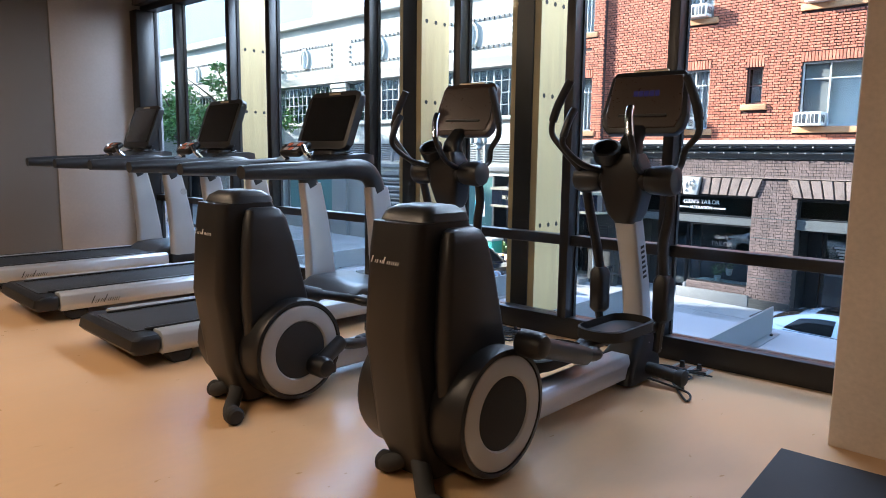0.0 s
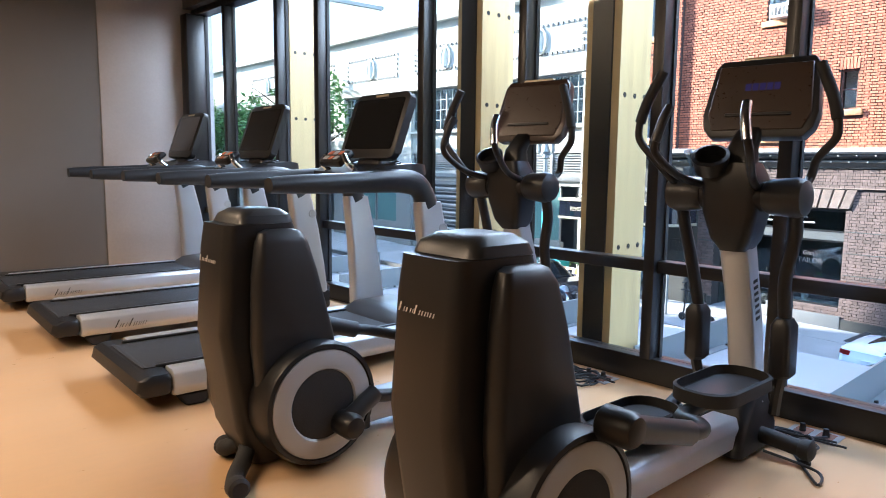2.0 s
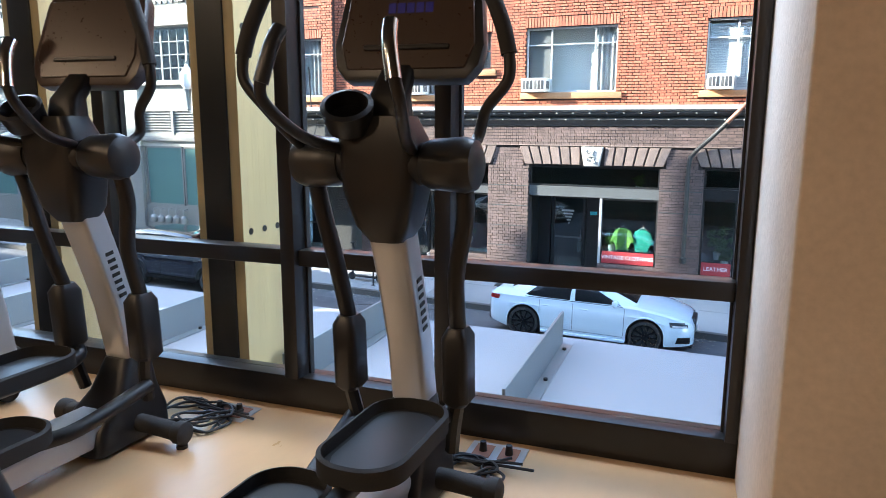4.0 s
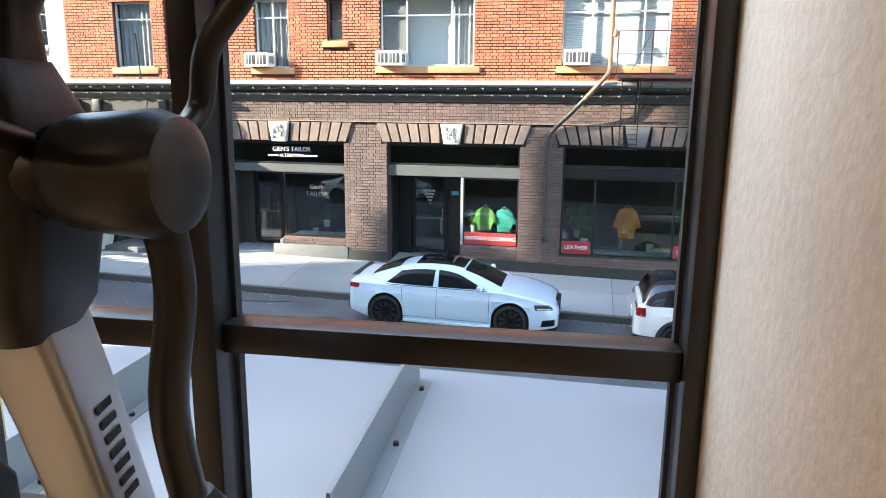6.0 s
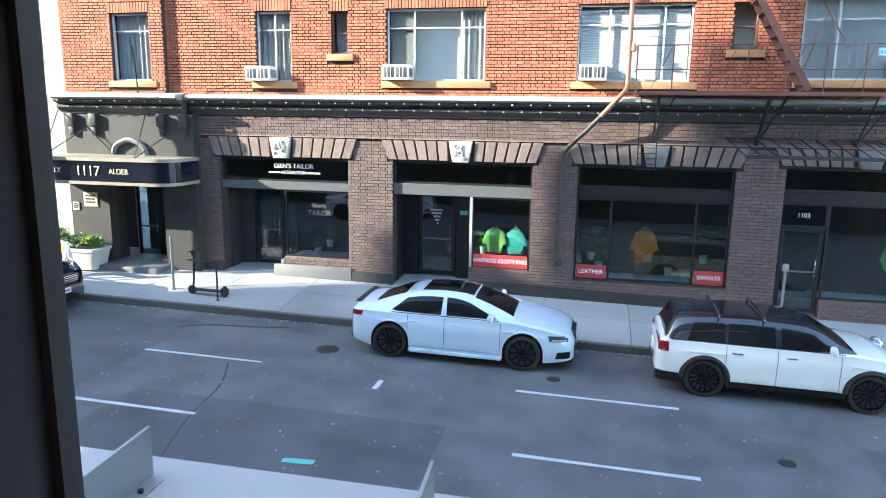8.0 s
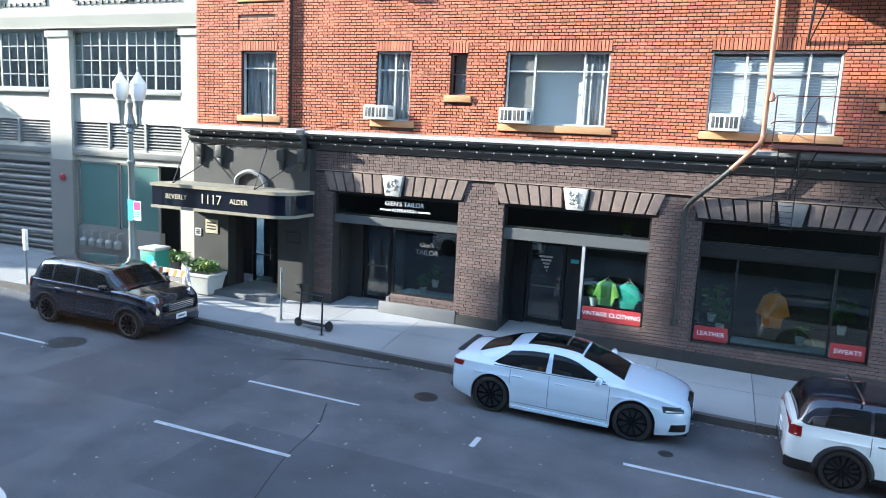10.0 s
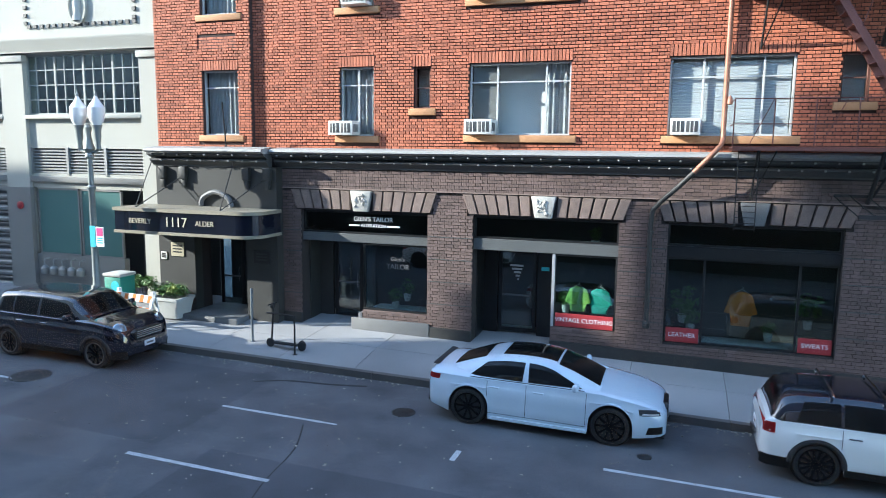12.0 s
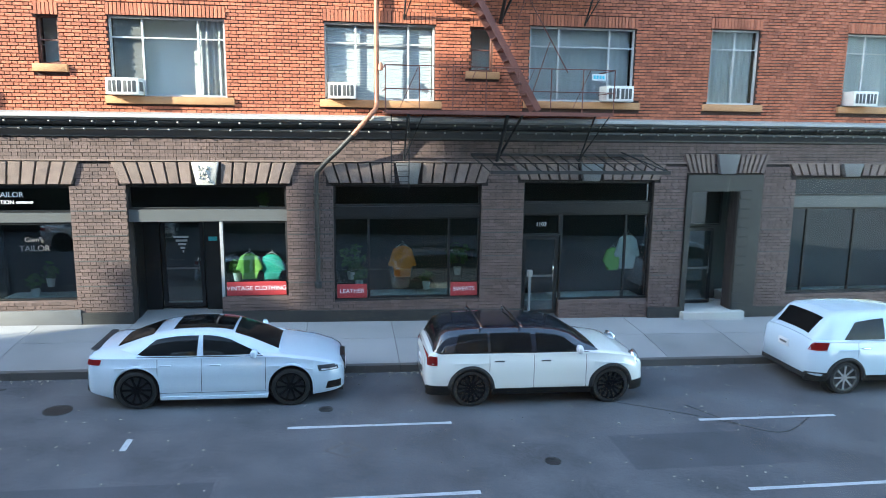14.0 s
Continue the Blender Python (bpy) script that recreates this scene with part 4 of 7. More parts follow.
def shop_door(parent, x0, x1, z0, z1, y):
    d = thing("shop_door", pose(0, 0, 0), "black-framed glass shop door", "door", kind="structure")
    bar_frame(d, x0, x1, z0, z1, y, 0.09, 0.05)
    shop_pane(d, x0 + 0.08, x1 - 0.08, z0 + 0.08, z1 - 0.08, y + 0.02)
    bm = B()
    tube(bm, [(x1 - 0.13, y, z0 + 0.85), (x1 - 0.13, y - 0.05, z0 + 0.88), (x1 - 0.13, y - 0.05, z0 + 1.2), (x1 - 0.13, y, z0 + 1.23)], 0.012, 8, 3)
    part("pull_handle", bm, M["chrome"], d)
    bm = B()
    box(bm, x0 + 0.1, x1 - 0.1, y - 0.02, y - 0.001, z0 + 0.95, z0 + 1.0, 0.004, 1)
    part("push_bar", bm, M["shopband"], d)
    return d


def front(name, label):
    return thing(name, pose(0, 0, 0), label, "shopfront", kind="structure")


# tailor
t = front("tailor_shopfront", "dark tailor shopfront with recessed glass door")
glazed(t, -10.80, -7.17, -0.50, 0.10, FACE + 0.14)
band(t, -10.80, -7.17, -0.72, -0.50, FACE + 0.10)
glazed(t, -9.02, -7.17, -2.52, -0.72, FACE + 0.14)
bm = B()
box(bm, -9.02, -7.17, FACE + 0.06, FACE + 0.35, -3.3, -2.52, 0.006)
part("stall_riser", bm, M["brick_dark"], t)
bm = B()
box(bm, -9.12, -9.02, FACE + 0.02, FACE + 0.30, -3.3, -2.60, 0.006)
box(bm, -9.30, -7.10, FACE - 0.05, FACE + 0.02, -3.3, -2.72, 0.01)
part("corner_block", bm, M["stone_grey"], t)
shop_door(t, -10.30, -9.45, -2.95, -0.78, FACE + 1.0)
glazed(t, -9.42, -9.05, -2.9, -0.75, FACE + 0.98)
bm = B()
box(bm, -10.84, -10.36, FACE + 0.98, FACE + 1.08, -3.1, -0.5)
box(bm, -10.84, -10.76, FACE + 0.42, FACE + 1.0, -3.1, -0.5)
part("recess_wall", bm, M["stone_dark"], t)
shop_pane(t, -9.04, -9.03, -2.5, -0.75, FACE + 0.5)
text_on("GIEN'S TAILOR", -8.75, -0.10, FACE + 0.165, 0.17, "white_text", t)
text_on("ALTERATION", -8.75, -0.27, FACE + 0.165, 0.12, "white_text", t)
for a, b in ((-9.45, -9.15), (-8.35, -8.0)):
    bm = B()
    box(bm, a, b, FACE + 0.155, FACE + 0.165, -0.29, -0.25)
    part("small_print", bm, M["white_text"], t)
text_on("Gien's", -8.05, -1.12, FACE + 0.165, 0.16, "stone_grey", t)
text_on("TAILOR", -8.05, -1.32, FACE + 0.165, 0.19, "stone_grey", t)

# vintage shop
v = front("vintage_shopfront", "dark vintage shopfront with recessed door and red sign")
glazed(v, -5.97, -2.44, -0.44, 0.12, FACE + 0.14)
band(v, -5.97, -2.44, -0.72, -0.44, FACE + 0.10)
glazed(v, -3.95, -2.44, -2.52, -0.72, FACE + 0.14)
bm = B()
box(bm, -3.98, -2.44, FACE + 0.06, FACE + 0.36, -3.4, -2.52, 0.006)
part("stall_riser", bm, M["brick_dark"], v)
shop_door(v, -5.55, -4.55, -2.98, -0.78, FACE + 1.1)
bm = B()
box(bm, -6.0, -5.58, FACE + 1.08, FACE + 1.2, -3.2, -0.5)
box(bm, -4.52, -4.10, FACE + 1.08, FACE + 1.2, -3.2, -0.5)
box(bm, -6.02, -5.95, FACE + 0.42, FACE + 1.1, -3.2, -0.5)
part("recess_wall", bm, M["shopframe"], v)
bm = B()
prism(bm, [(-3.96, FACE + 0.2), (-3.90, FACE + 0.2), (-4.06, FACE + 1.1), (-4.12, FACE + 1.1)], "z", -2.5, -0.75)
ob = part("side_pane", bm, M["pane_dark"], v, smooth=False)
bm = B()
box(bm, -3.99, -3.92, FACE + 0.12, FACE + 0.20, -2.6, -0.72, 0.004, 1)
part("corner_post", bm, M["silver"], v)
bm = B()
box(bm, -3.88, -2.50, FACE + 0.115, FACE + 0.135, -2.50, -2.17, 0.003, 1)
part("sign_board", bm, M["red_sign"], v, "red window sign")
text_on("VINTAGE CLOTHING", -3.19, -2.33, FACE + 0.112, 0.145, "white_text", v)
bm = B()
box(bm, -4.42, -4.22, FACE + 1.06, FACE + 1.075, -1.32, -1.22)
part("notice", bm, M["blue_sign"], v)
for k in range(5):
    bm = B()
    box(bm, -5.25 + 0.05 * k, -4.9 - 0.03 * k, FACE + 1.085, FACE + 1.095, -1.25 - 0.09 * k, -1.20 - 0.09 * k)
    part("small_print", bm, M["sash"], v)

# leather shop
s = front("leather_shopfront", "wide dark shop window with small red signs")
glazed(s, -1.36, 2.20, -0.38, 0.14, FACE + 0.14)
band(s, -1.36, 2.20, -0.64, -0.38, FACE + 0.10, "shopframe")
glazed(s, -1.36, 2.20, -2.65, -0.64, FACE + 0.14, (-0.53, 1.43))
for a, b, w in ((-1.30, -0.58, "LEATHER"), (1.48, 2.15, "SWEATS")):
    bm = B()
    box(bm, a, b, FACE + 0.115, FACE + 0.135, -2.62, -2.28, 0.003, 1)
    part("sign_board", bm, M["red_sign"], s, "red window sign")
    text_on(w, (a + b) / 2, -2.45, FACE + 0.112, 0.145, "white_text", s)

# shop 1103
s = front("corner_shopfront", "dark shopfront numbered 1103 with glass door")
glazed(s, 3.25, 6.62, -0.32, 0.22, FACE + 0.14)
band(s, 3.25, 6.62, -0.58, -0.32, FACE + 0.10, "shopframe")
glazed(s, 4.26, 6.62, -2.80, -0.58, FACE + 0.14, (5.98,))
glazed(s, 3.25, 4.26, -1.14, -0.58, FACE + 0.14)
shop_door(s, 3.30, 4.22, -3.14, -1.15, FACE + 0.16)
bm = B()
box(bm, 4.26, 6.62, FACE + 0.06, FACE + 0.36, -3.5, -2.80, 0.006)
part("stall_riser", bm, M["brick_dark"], s)
text_on("1103", 3.76, -0.86, FACE + 0.165, 0.14, "white_text", s)

# grey entry door with stone surround
s = front("grey_entry", "recessed glass door in a dark stone surround")
bm = B()
sheet_wall(bm, 7.48, 9.54, -3.6, 0.40, FACE - 0.05, FACE + 0.03, [(7.62, 8.90, -3.7, -0.02)])
part("surround", bm, M["stone_dark"], s, smooth=False)
for k in range(13):
    bm = B()
    box(bm, 8.92, 9.22, FACE - 0.068, FACE - 0.052, -3.15 + k * 0.245, -2.93 + k * 0.245, 0.01, 1)
    part("quoin", bm, M["stone_dark"], s)
shop_door(s, 7.85, 8.72, -3.12, -1.05, FACE + 0.7)
glazed(s, 7.62, 8.90, -1.0, -0.02, FACE + 0.7)
bm = B()
box(bm, 7.50, 9.2, FACE - 0.25, FACE + 0.9, -3.5, -3.13, 0.02)
part("threshold", bm, M["planter"], s)

# far shop
s = front("far_shopfront", "wide bright shop window with black frame")
glazed(s, 10.48, 16.5, -0.15, 0.32, FACE + 0.14)
band(s, 10.48, 16.5, -0.45, -0.15, FACE + 0.10)
glazed(s, 10.48, 16.5, -2.75, -0.45, FACE + 0.14, (11.0, 12.4, 14.0))

# 1117 entry
s = front("stone_entry", "dark stone apartment entry with recessed double door")
bm = B()
sheet_wall(bm, -15.27, -11.36, -4.0, 1.22, FACE - 0.30, FACE + 0.03, [(-14.05, -12.35, -4.1, -0.75)])
part("stone_facing", bm, M["stone_dark"], s, smooth=False)
for x in (-15.0, -14.3, -12.25, -11.6):
    bm = B()
    box(bm, x - 0.10, x + 0.12, FACE - 0.44, FACE - 0.30, 0.86, 1.20, 0.02)
    box(bm, x - 0.06, x + 0.08, FACE - 0.40, FACE - 0.30, 0.62, 0.86, 0.02)
    part("corbel", bm, M["stone_dark"], s)
bm = B()
tube(bm, [(-13.75, FACE - 0.34, 0.12), (-13.65, FACE - 0.36, 0.36), (-13.25, FACE - 0.36, 0.52), (-12.85, FACE - 0.36, 0.36), (-12.75, FACE - 0.34, 0.12)], 0.07, 8)
part("arch_ornament", bm, M["stone_grey"], s)
shop_door(s, -14.0, -13.2, -3.0, -0.8, FACE + 0.8)
shop_door(s, -13.18, -12.4, -3.0, -0.8, FACE + 0.8)
bm = B()
box(bm, -14.10, -12.30, FACE - 0.9, FACE + 0.9, -3.4, -2.86, 0.02)
part("step", bm, M["stone_grey"], s)
for x, z, w, h, m_ in ((-14.62, -1.15, 0.44, 0.40, "gold"), (-11.85, -1.22, 0.5, 0.36, "iron"), (-15.1, -1.35, 0.2, 0.22, "white_paint")):
    bm = B()
    box(bm, x - w / 2, x + w / 2, FACE - 0.33, FACE - 0.302, z - h / 2, z + h / 2, 0.006, 1)
    p = part("wall_plaque", bm, M[m_], s)
    for k in range(3):
        bm = B()
        box(bm, x - w * 0.35, x + w * 0.35, FACE - 0.336, FACE - 0.331, z + h * (0.25 - 0.22 * k) - 0.02, z + h * (0.25 - 0.22 * k) + 0.02)
        part("print_line", bm, M["stone_dark"], p)

can = thing("entry_canopy", pose(0, 0, 0), "black metal entry canopy with brass letters, on rods", "canopy", kind="")
cur = [(-11.80 + 0.55 * math.sin(radians(a)), 15.45 - 0.55 * math.cos(radians(a))) for a in range(0, 91, 10)]
poly = [(-15.62, FACE - 0.305), (-15.62, 14.9)] + cur + [(-11.25, FACE - 0.305)]
bm = B()
prism(bm, poly, "z", -0.50, 0.02)
part("fascia", bm, M["car_black"], can)
for z0, z1, g in ((-0.58, -0.50, 0.03), (0.02, 0.11, 0.04)):
    bm = B()
    prism(bm, [(-15.62 - g, FACE - 0.305), (-15.62 - g, 14.9 - g)] + [(x + g * 0.7, y - g * 0.7) for x, y in cur] + [(-11.25 + g, FACE - 0.305)], "z", z0, z1)
    part("rim_moulding", bm, M["canopy_rim"], can)
text_on("BEVERLY", -14.78, -0.24, 14.885, 0.19, "gold", can)
text_on("1117", -13.62, -0.24, 14.885, 0.36, "gold", can)
text_on("ALDER", -12.72, -0.24, 14.885, 0.19, "gold", can)
for x in (-15.1, -12.4):
    for x2, z2 in ((x - 0.2, 1.5), (x + 0.7, 0.9)):
        bm = B()
        cyl(bm, (x, 15.1, 0.1), (x2, FACE - 0.33, z2), 0.014, seg=6)
        part("stay_rod", bm, M["iron"], can)

# copper drain pipe
pipe = thing("drain_pipe", pose(0, 0, 0), "copper drain pipe bending across the cornice", "pipe")
bm = B()
tube(bm, [(-0.34, FACE - 0.12, 9.2), (-0.34, FACE - 0.12, 4.5), (-0.34, FACE - 0.12, 2.3), (-0.36, FACE - 0.3, 1.95), (-0.5, FACE - 0.50, 1.75), (-0.9, FACE - 0.5, 1.30)], 0.055, 10)
part("upper_pipe", bm, M["copper"], pipe)
bm = B()
tube(bm, [(-0.88, FACE - 0.5, 1.32), (-1.2, FACE - 0.35, 0.98), (-1.62, FACE - 0.13, 0.55), (-1.74, FACE - 0.10, 0.25), (-1.74, FACE - 0.10, -1.0), (-1.74, FACE - 0.10, -2.15)], 0.055, 10)
part("lower_pipe", bm, M["stone_dark"], pipe)
for z in (-0.1, -0.9, -1.7):
    bm = B()
    lathe(bm, (-1.74, FACE - 0.10, z), (0, 0, 1), [(0, 0.056), (0.0, 0.07), (0.05, 0.07), (0.05, 0.056)], 12)
    part("pipe_clamp", bm, M["stone_dark"], pipe)
bm = B()
lathe(bm, (-0.25, FACE - 0.2, 2.75), (0, 0, 1), [(0, 0.03), (0.02, 0.06), (0.14, 0.05), (0.2, 0.01)], 10)
part("pipe_valve", bm, M["copper"], pipe)
bm = B()
lathe(bm, (-1.74, FACE - 0.10, -2.30), (0, 0, 1), [(0, 0.08), (0.12, 0.09), (0.16, 0.055)], 12)
part("pipe_shoe", bm, M["stone_dark"], pipe)

# fire escape
fe = thing("fire_escape", pose(0, 0, 0), "rust-red iron fire escape with stair and balcony rail", "fire escape")
Y0, Y1 = FACE - 1.05, FACE - 0.05
for k, z in ((0, 1.86), (1, 1.86 + ROW)):
    bm = B()
    for y in (Y0, Y1):
        box(bm, -0.2, 5.0, y - 0.03, y + 0.03, z - 0.08, z)
    for i in range(86):
        x = -0.18 + i * 0.06
        box(bm, x - 0.019, x + 0.019, Y0, Y1, z - 0.03, z - 0.005)
    part("platform", bm, M["iron_red"], fe)
    for zz in (z + 0.45, z + 0.95):
        bm = B()
        cyl(bm, (-0.2, Y0, zz), (5.0, Y0, zz), 0.012, seg=6)
        cyl(bm, (-0.2, Y0, zz), (-0.2, Y1, zz), 0.012, seg=6)
        cyl(bm, (5.0, Y0, zz), (5.0, Y1, zz), 0.012, seg=6)
        part("hand_rail", bm, M["iron_red"], fe)
    for i in range(8):
        bm = B()
        x = -0.2 + i * 5.2 / 7
        cyl(bm, (x, Y0, z), (x, Y0, z + 0.95), 0.013, seg=6)
        part("post", bm, M["iron_red"], fe)
    for x in (0.3, 2.55, 4.6):
        bm = B()
        cyl(bm, (x, Y0 + 0.05, z - 0.06), (x, Y1 + 0.06, z - 1.15), 0.045 if x == 2.55 else 0.022, seg=8)
        cyl(bm, (x + 0.35, Y0 + 0.05, z - 0.06), (x + 0.02, Y1 + 0.06, z - 1.10), 0.03 if x == 2.55 else 0.014, seg=8)
        part("bracket", bm, M["iron"], fe)
    for i in range(4):
        bm = B()
        x = 0.1 + i * 1.3
        cyl(bm, (x, Y0, z + 0.02), (x + 0.42, Y0, z + 0.93), 0.008, seg=5)
        part("rail_brace", bm, M["iron_red"], fe)
# slim stair rail
bm = B()
cyl(bm, (3.95, Y0 + 0.18, 2.75), (2.0, Y0 + 0.18, 2.75 + ROW), 0.014, seg=6)
part("stair_rail", bm, M["iron_red"], fe)
for f in (0.1, 0.4, 0.7):
    bm = B()
    cyl(bm, (3.3 - 1.9 * f, Y0 + 0.18, 1.90 + ROW * f), (3.95 - 1.95 * f - 0.25, Y0 + 0.18, 2.75 + ROW * f + 0.35), 0.011, seg=6)
    part("rail_post", bm, M["iron_red"], fe)
for y in (Y0 + 0.18, Y0 + 0.72):
    bm = B()
    a, b = Vector((3.3, y, 1.90)), Vector((1.4, y, 1.86 + ROW))
    d = (b - a).normalized()
    nrm = d.cross(Vector((0, 1, 0))) * 0.07
    loft(bm, [[a + nrm + Vector((0, k, 0)) for k in (0, 0.02)] + [a - nrm + Vector((0, k, 0)) for k in (0.02, 0)], [b + nrm + Vector((0, k, 0)) for k in (0, 0.02)] + [b - nrm + Vector((0, k, 0)) for k in (0.02, 0)]])
    part("stair_stringer", bm, M["iron_red"], fe)
for k in range(13):
    f = (k + 0.5) / 13
    bm = B()
    x, z = 3.3 - 1.9 * f, 1.90 + (ROW - 0.04) * f
    box(bm, x - 0.09, x + 0.09, Y0 + 0.2, Y0 + 0.72, z - 0.012, z + 0.012)
    part("stair_tread", bm, M["iron_red"], fe)
bm = B()
for k in range(15):
    z = 0.15 + k * 0.12
    cyl(bm, (-0.05, Y0 + 0.3, z), (0.35, Y0 + 0.3, z), 0.008, seg=5)
for x in (-0.05, 0.35):
    cyl(bm, (x, Y0 + 0.3, 0.1), (x, Y0 + 0.3, 1.86), 0.012, seg=6)
part("drop_ladder", bm, M["iron"], fe)
bm = B()
box(bm, 4.45, 4.78, Y0 - 0.03, Y0 - 0.018, 2.58, 2.72)
p = part("number_plate", bm, M["plate"], fe)
for k in range(4):
    bm = B()
    box(bm, 4.48 + k * 0.07, 4.53 + k * 0.07, Y0 - 0.034, Y0 - 0.0305, 2.61, 2.69)
    part("plate_print", bm, M["blue_sign"], p, smooth=False)

# flat iron awning over 1103
aw = thing("iron_awning", pose(0, 0, 0), "flat black iron awning frame above the shop", "awning")
bm = B()
for x0, x1 in ((2.2, 6.55),):
    box(bm, x0, x1, FACE - 0.95, FACE - 0.90, 0.46, 0.54)
    for k in range(15):
        x = x0 + (x1 - x0) * k / 14
        cyl(bm, (x, FACE - 0.92, 0.5), (x - 0.3, FACE - 0.06, 0.86), 0.012, seg=5)
    box(bm, x0 - 0.3, x1 - 0.3, FACE - 0.08, FACE - 0.03, 0.84, 0.90)
    cyl(bm, (x1, FACE - 0.92, 0.5), (x1 - 0.9, FACE - 0.06, 0.95), 0.018, seg=6)
part("awning_frame", bm, M["iron"], aw)

# single bricks on the stretch that is passed nearest
brick_meshes = []
for length in (BL - BG, BL * 0.51 - BG):
    me = bpy.data.meshes.new("single_brick")
    bm = B()
    box(bm, 0, length, 0, 0.035, 0, BH - BG, 0.004, 1)
    bm.to_mesh(me)
    bm.free()
    brick_meshes.append(me)
SINGLES = (brick_meshes, ones[:300])
lo, hi = [], []
for p in ones[300:]:
    lo.append(p[:3])
    hi.append((p[0] + p[3], p[1] + 0.035, p[2] + BH - BG))
if lo:
    ob = part_of("brickwork", boxes_mesh("brickwork_rest", lo, hi), M["brick_red"], bld, smooth=False)
    ob["kind"] = "stuff"

# ---- grey building ----
G = FACE + 0.30
gb = thing("grey_building", pose(0, 0, 0), "pale grey stucco garage building with steel windows", "building", kind="structure")
bays = [(-20.72, -16.25), (-26.4, -21.66), (-32.2, -27.5), (-38, -33.3), (-43.8, -39.1)]
bm = B()
sheet_wall(bm, -60, -15.45, -4.2, 7.6, G + 0.12, G + 0.5, [(a + 0.02, b - 0.02, z0, z1) for a, b in bays for z0, z1 in ((2.68, 4.52), (0.88, 1.66), (-4.2, 0.42))])
part("wall", bm, M["grey_wall"], gb, smooth=False)
for a, b in [(-16.25, -15.45)] + [(p[1], q[0]) for p, q in zip(bays[1:], bays)]:
    bm = B()
    box(bm, a, b, G, G + 0.13, 0.42, 4.5)
    box(bm, a - 0.06, b + 0.06, G - 0.06, G + 0.13, 4.30, 4.52, 0.02)
    part("pilaster", bm, M["grey_wall"], gb)
    bm = B()
    box(bm, a - 0.02, b + 0.02, G - 0.04, G + 0.13, -4.2, 0.42)
    part("pilaster_base", bm, M["grey_wall"] if a > -17 else M["grey_base"], gb)
bm = B()
prism(bm, [(G + 0.13, 4.98), (G - 0.28, 4.94), (G - 0.28, 4.86), (G - 0.12, 4.62), (G - 0.12, 4.55), (G + 0.13, 4.55)], "x", -60, -15.40)
part("cornice", bm, M["grey_wall"], gb)
bm = B()
box(bm, -60, -15.40, G - 0.2, G + 0.5, 7.4, 7.75, 0.03)
part("parapet_cap", bm, M["grey_wall"], gb)
for a, b in bays:
    # toothed panel
    z0, z1 = 5.30, 6.35
    lows, highs = [], []
    n = 34
    for k in range(n):
        x = a + 0.1 + (b - a - 0.2) * k / n
        for z in (z0, z1):
            if k % 2:
                lows.append((x, G + 0.07, z))
                highs.append((x + (b - a) / n, G + 0.125, z + 0.10))
    for k in range(9):
        z = z0 + (z1 - z0) * k / 9
        if k % 2:
            for x in (a + 0.1, b - 0.22):
                lows.append((x, G + 0.07, z))
                highs.append((x + 0.12, G + 0.125, z + 0.1))
    ob = part_of("toothed_panel", boxes_mesh("teeth", lows, highs), M["stone_dark"], gb, smooth=False)
    mid = (a + b) / 2
    bm = B()
    loft(bm, [[(mid + 0.36 * r * math.cos(t), y, 5.85 + 0.52 * r * math.sin(t)) for t in [2 * math.pi * i / 24 for i in range(24)]] for y, r in ((G + 0.125, 1.0), (G + 0.03, 1.0), (G + 0.03, 0.82), (G + 0.08, 0.78))])
    part("medallion", bm, M["grey_wall"], gb)
    bm = B()
    lathe(bm, (mid, G + 0.08, 5.45), (0, 0, 1), [(0, 0.16), (0.3, 0.10), (0.5, 0.14), (0.66, 0.07), (0.78, 0.09), (0.86, 0.03)], 10)
    part("medallion_relief", bm, M["planter"], gb)
    # steel window
    w = new("steel_window")
    w.parent = gb
    bm = B()
    for x0, x1 in ((a, a + 0.06), (b - 0.06, b)):
        box(bm, x0, x1, G + 0.16, G + 0.24, 2.68, 4.52)
    for z in (2.68, 4.46):
        box(bm, a, b, G + 0.16, G + 0.24, z, z + 0.06)
    part("frame", bm, M["steel_sash"], w)
    for k in range(1, 12):
        x = a + (b - a) * k / 12
        t_ = 0.035 if k % 3 == 0 else 0.014
        bm = B()
        box(bm, x - t_, x + t_, G + 0.17, G + 0.23, 2.74, 4.46)
        part("bar", bm, M["steel_sash"], w)
    for k in range(1, 4):
        z = 2.70 + 1.8 * k / 4
        bm = B()
        box(bm, a + 0.06, b - 0.06, G + 0.175, G + 0.225, z - 0.014, z + 0.014)
        part("bar", bm, M["steel_sash"], w)
    bm = B()
    box(bm, a + 0.02, b - 0.02, G + 0.195, G + 0.203, 2.7, 4.5)
    part("pane", bm, M["pane_dark"], w, smooth=False)
    bm = B()
    box(bm, a, b, G - 0.02, G + 0.2, 2.56, 2.68, 0.015)
    part("window_sill", bm, M["grey_wall"], w)
    # louvres
    lv = new("louvre")
    lv.parent = gb
    for k in range(8):
        z = 0.90 + k * 0.095
        bm = B()
        prism(bm, [(G + 0.13, z), (G + 0.15, z - 0.015), (G + 0.24, z + 0.06), (G + 0.22, z + 0.075)], "x", a + 0.05, b - 0.05)
        part("slat", bm, M["louver"], lv)
    for k in range(4):
        x = a + (b - a) * (k + 0.0) / 3
        bm = B()
        box(bm, max(x - 0.05, a), min(x + 0.05, b), G + 0.09, G + 0.25, 0.84, 1.70)
        part("post", bm, M["louver"], lv)
    bm = B()
    box(bm, a + 0.03, b - 0.03, G + 0.27, G + 0.3, 0.86, 1.68)
    part("backing", bm, M["stone_dark"], lv)
    bm = B()
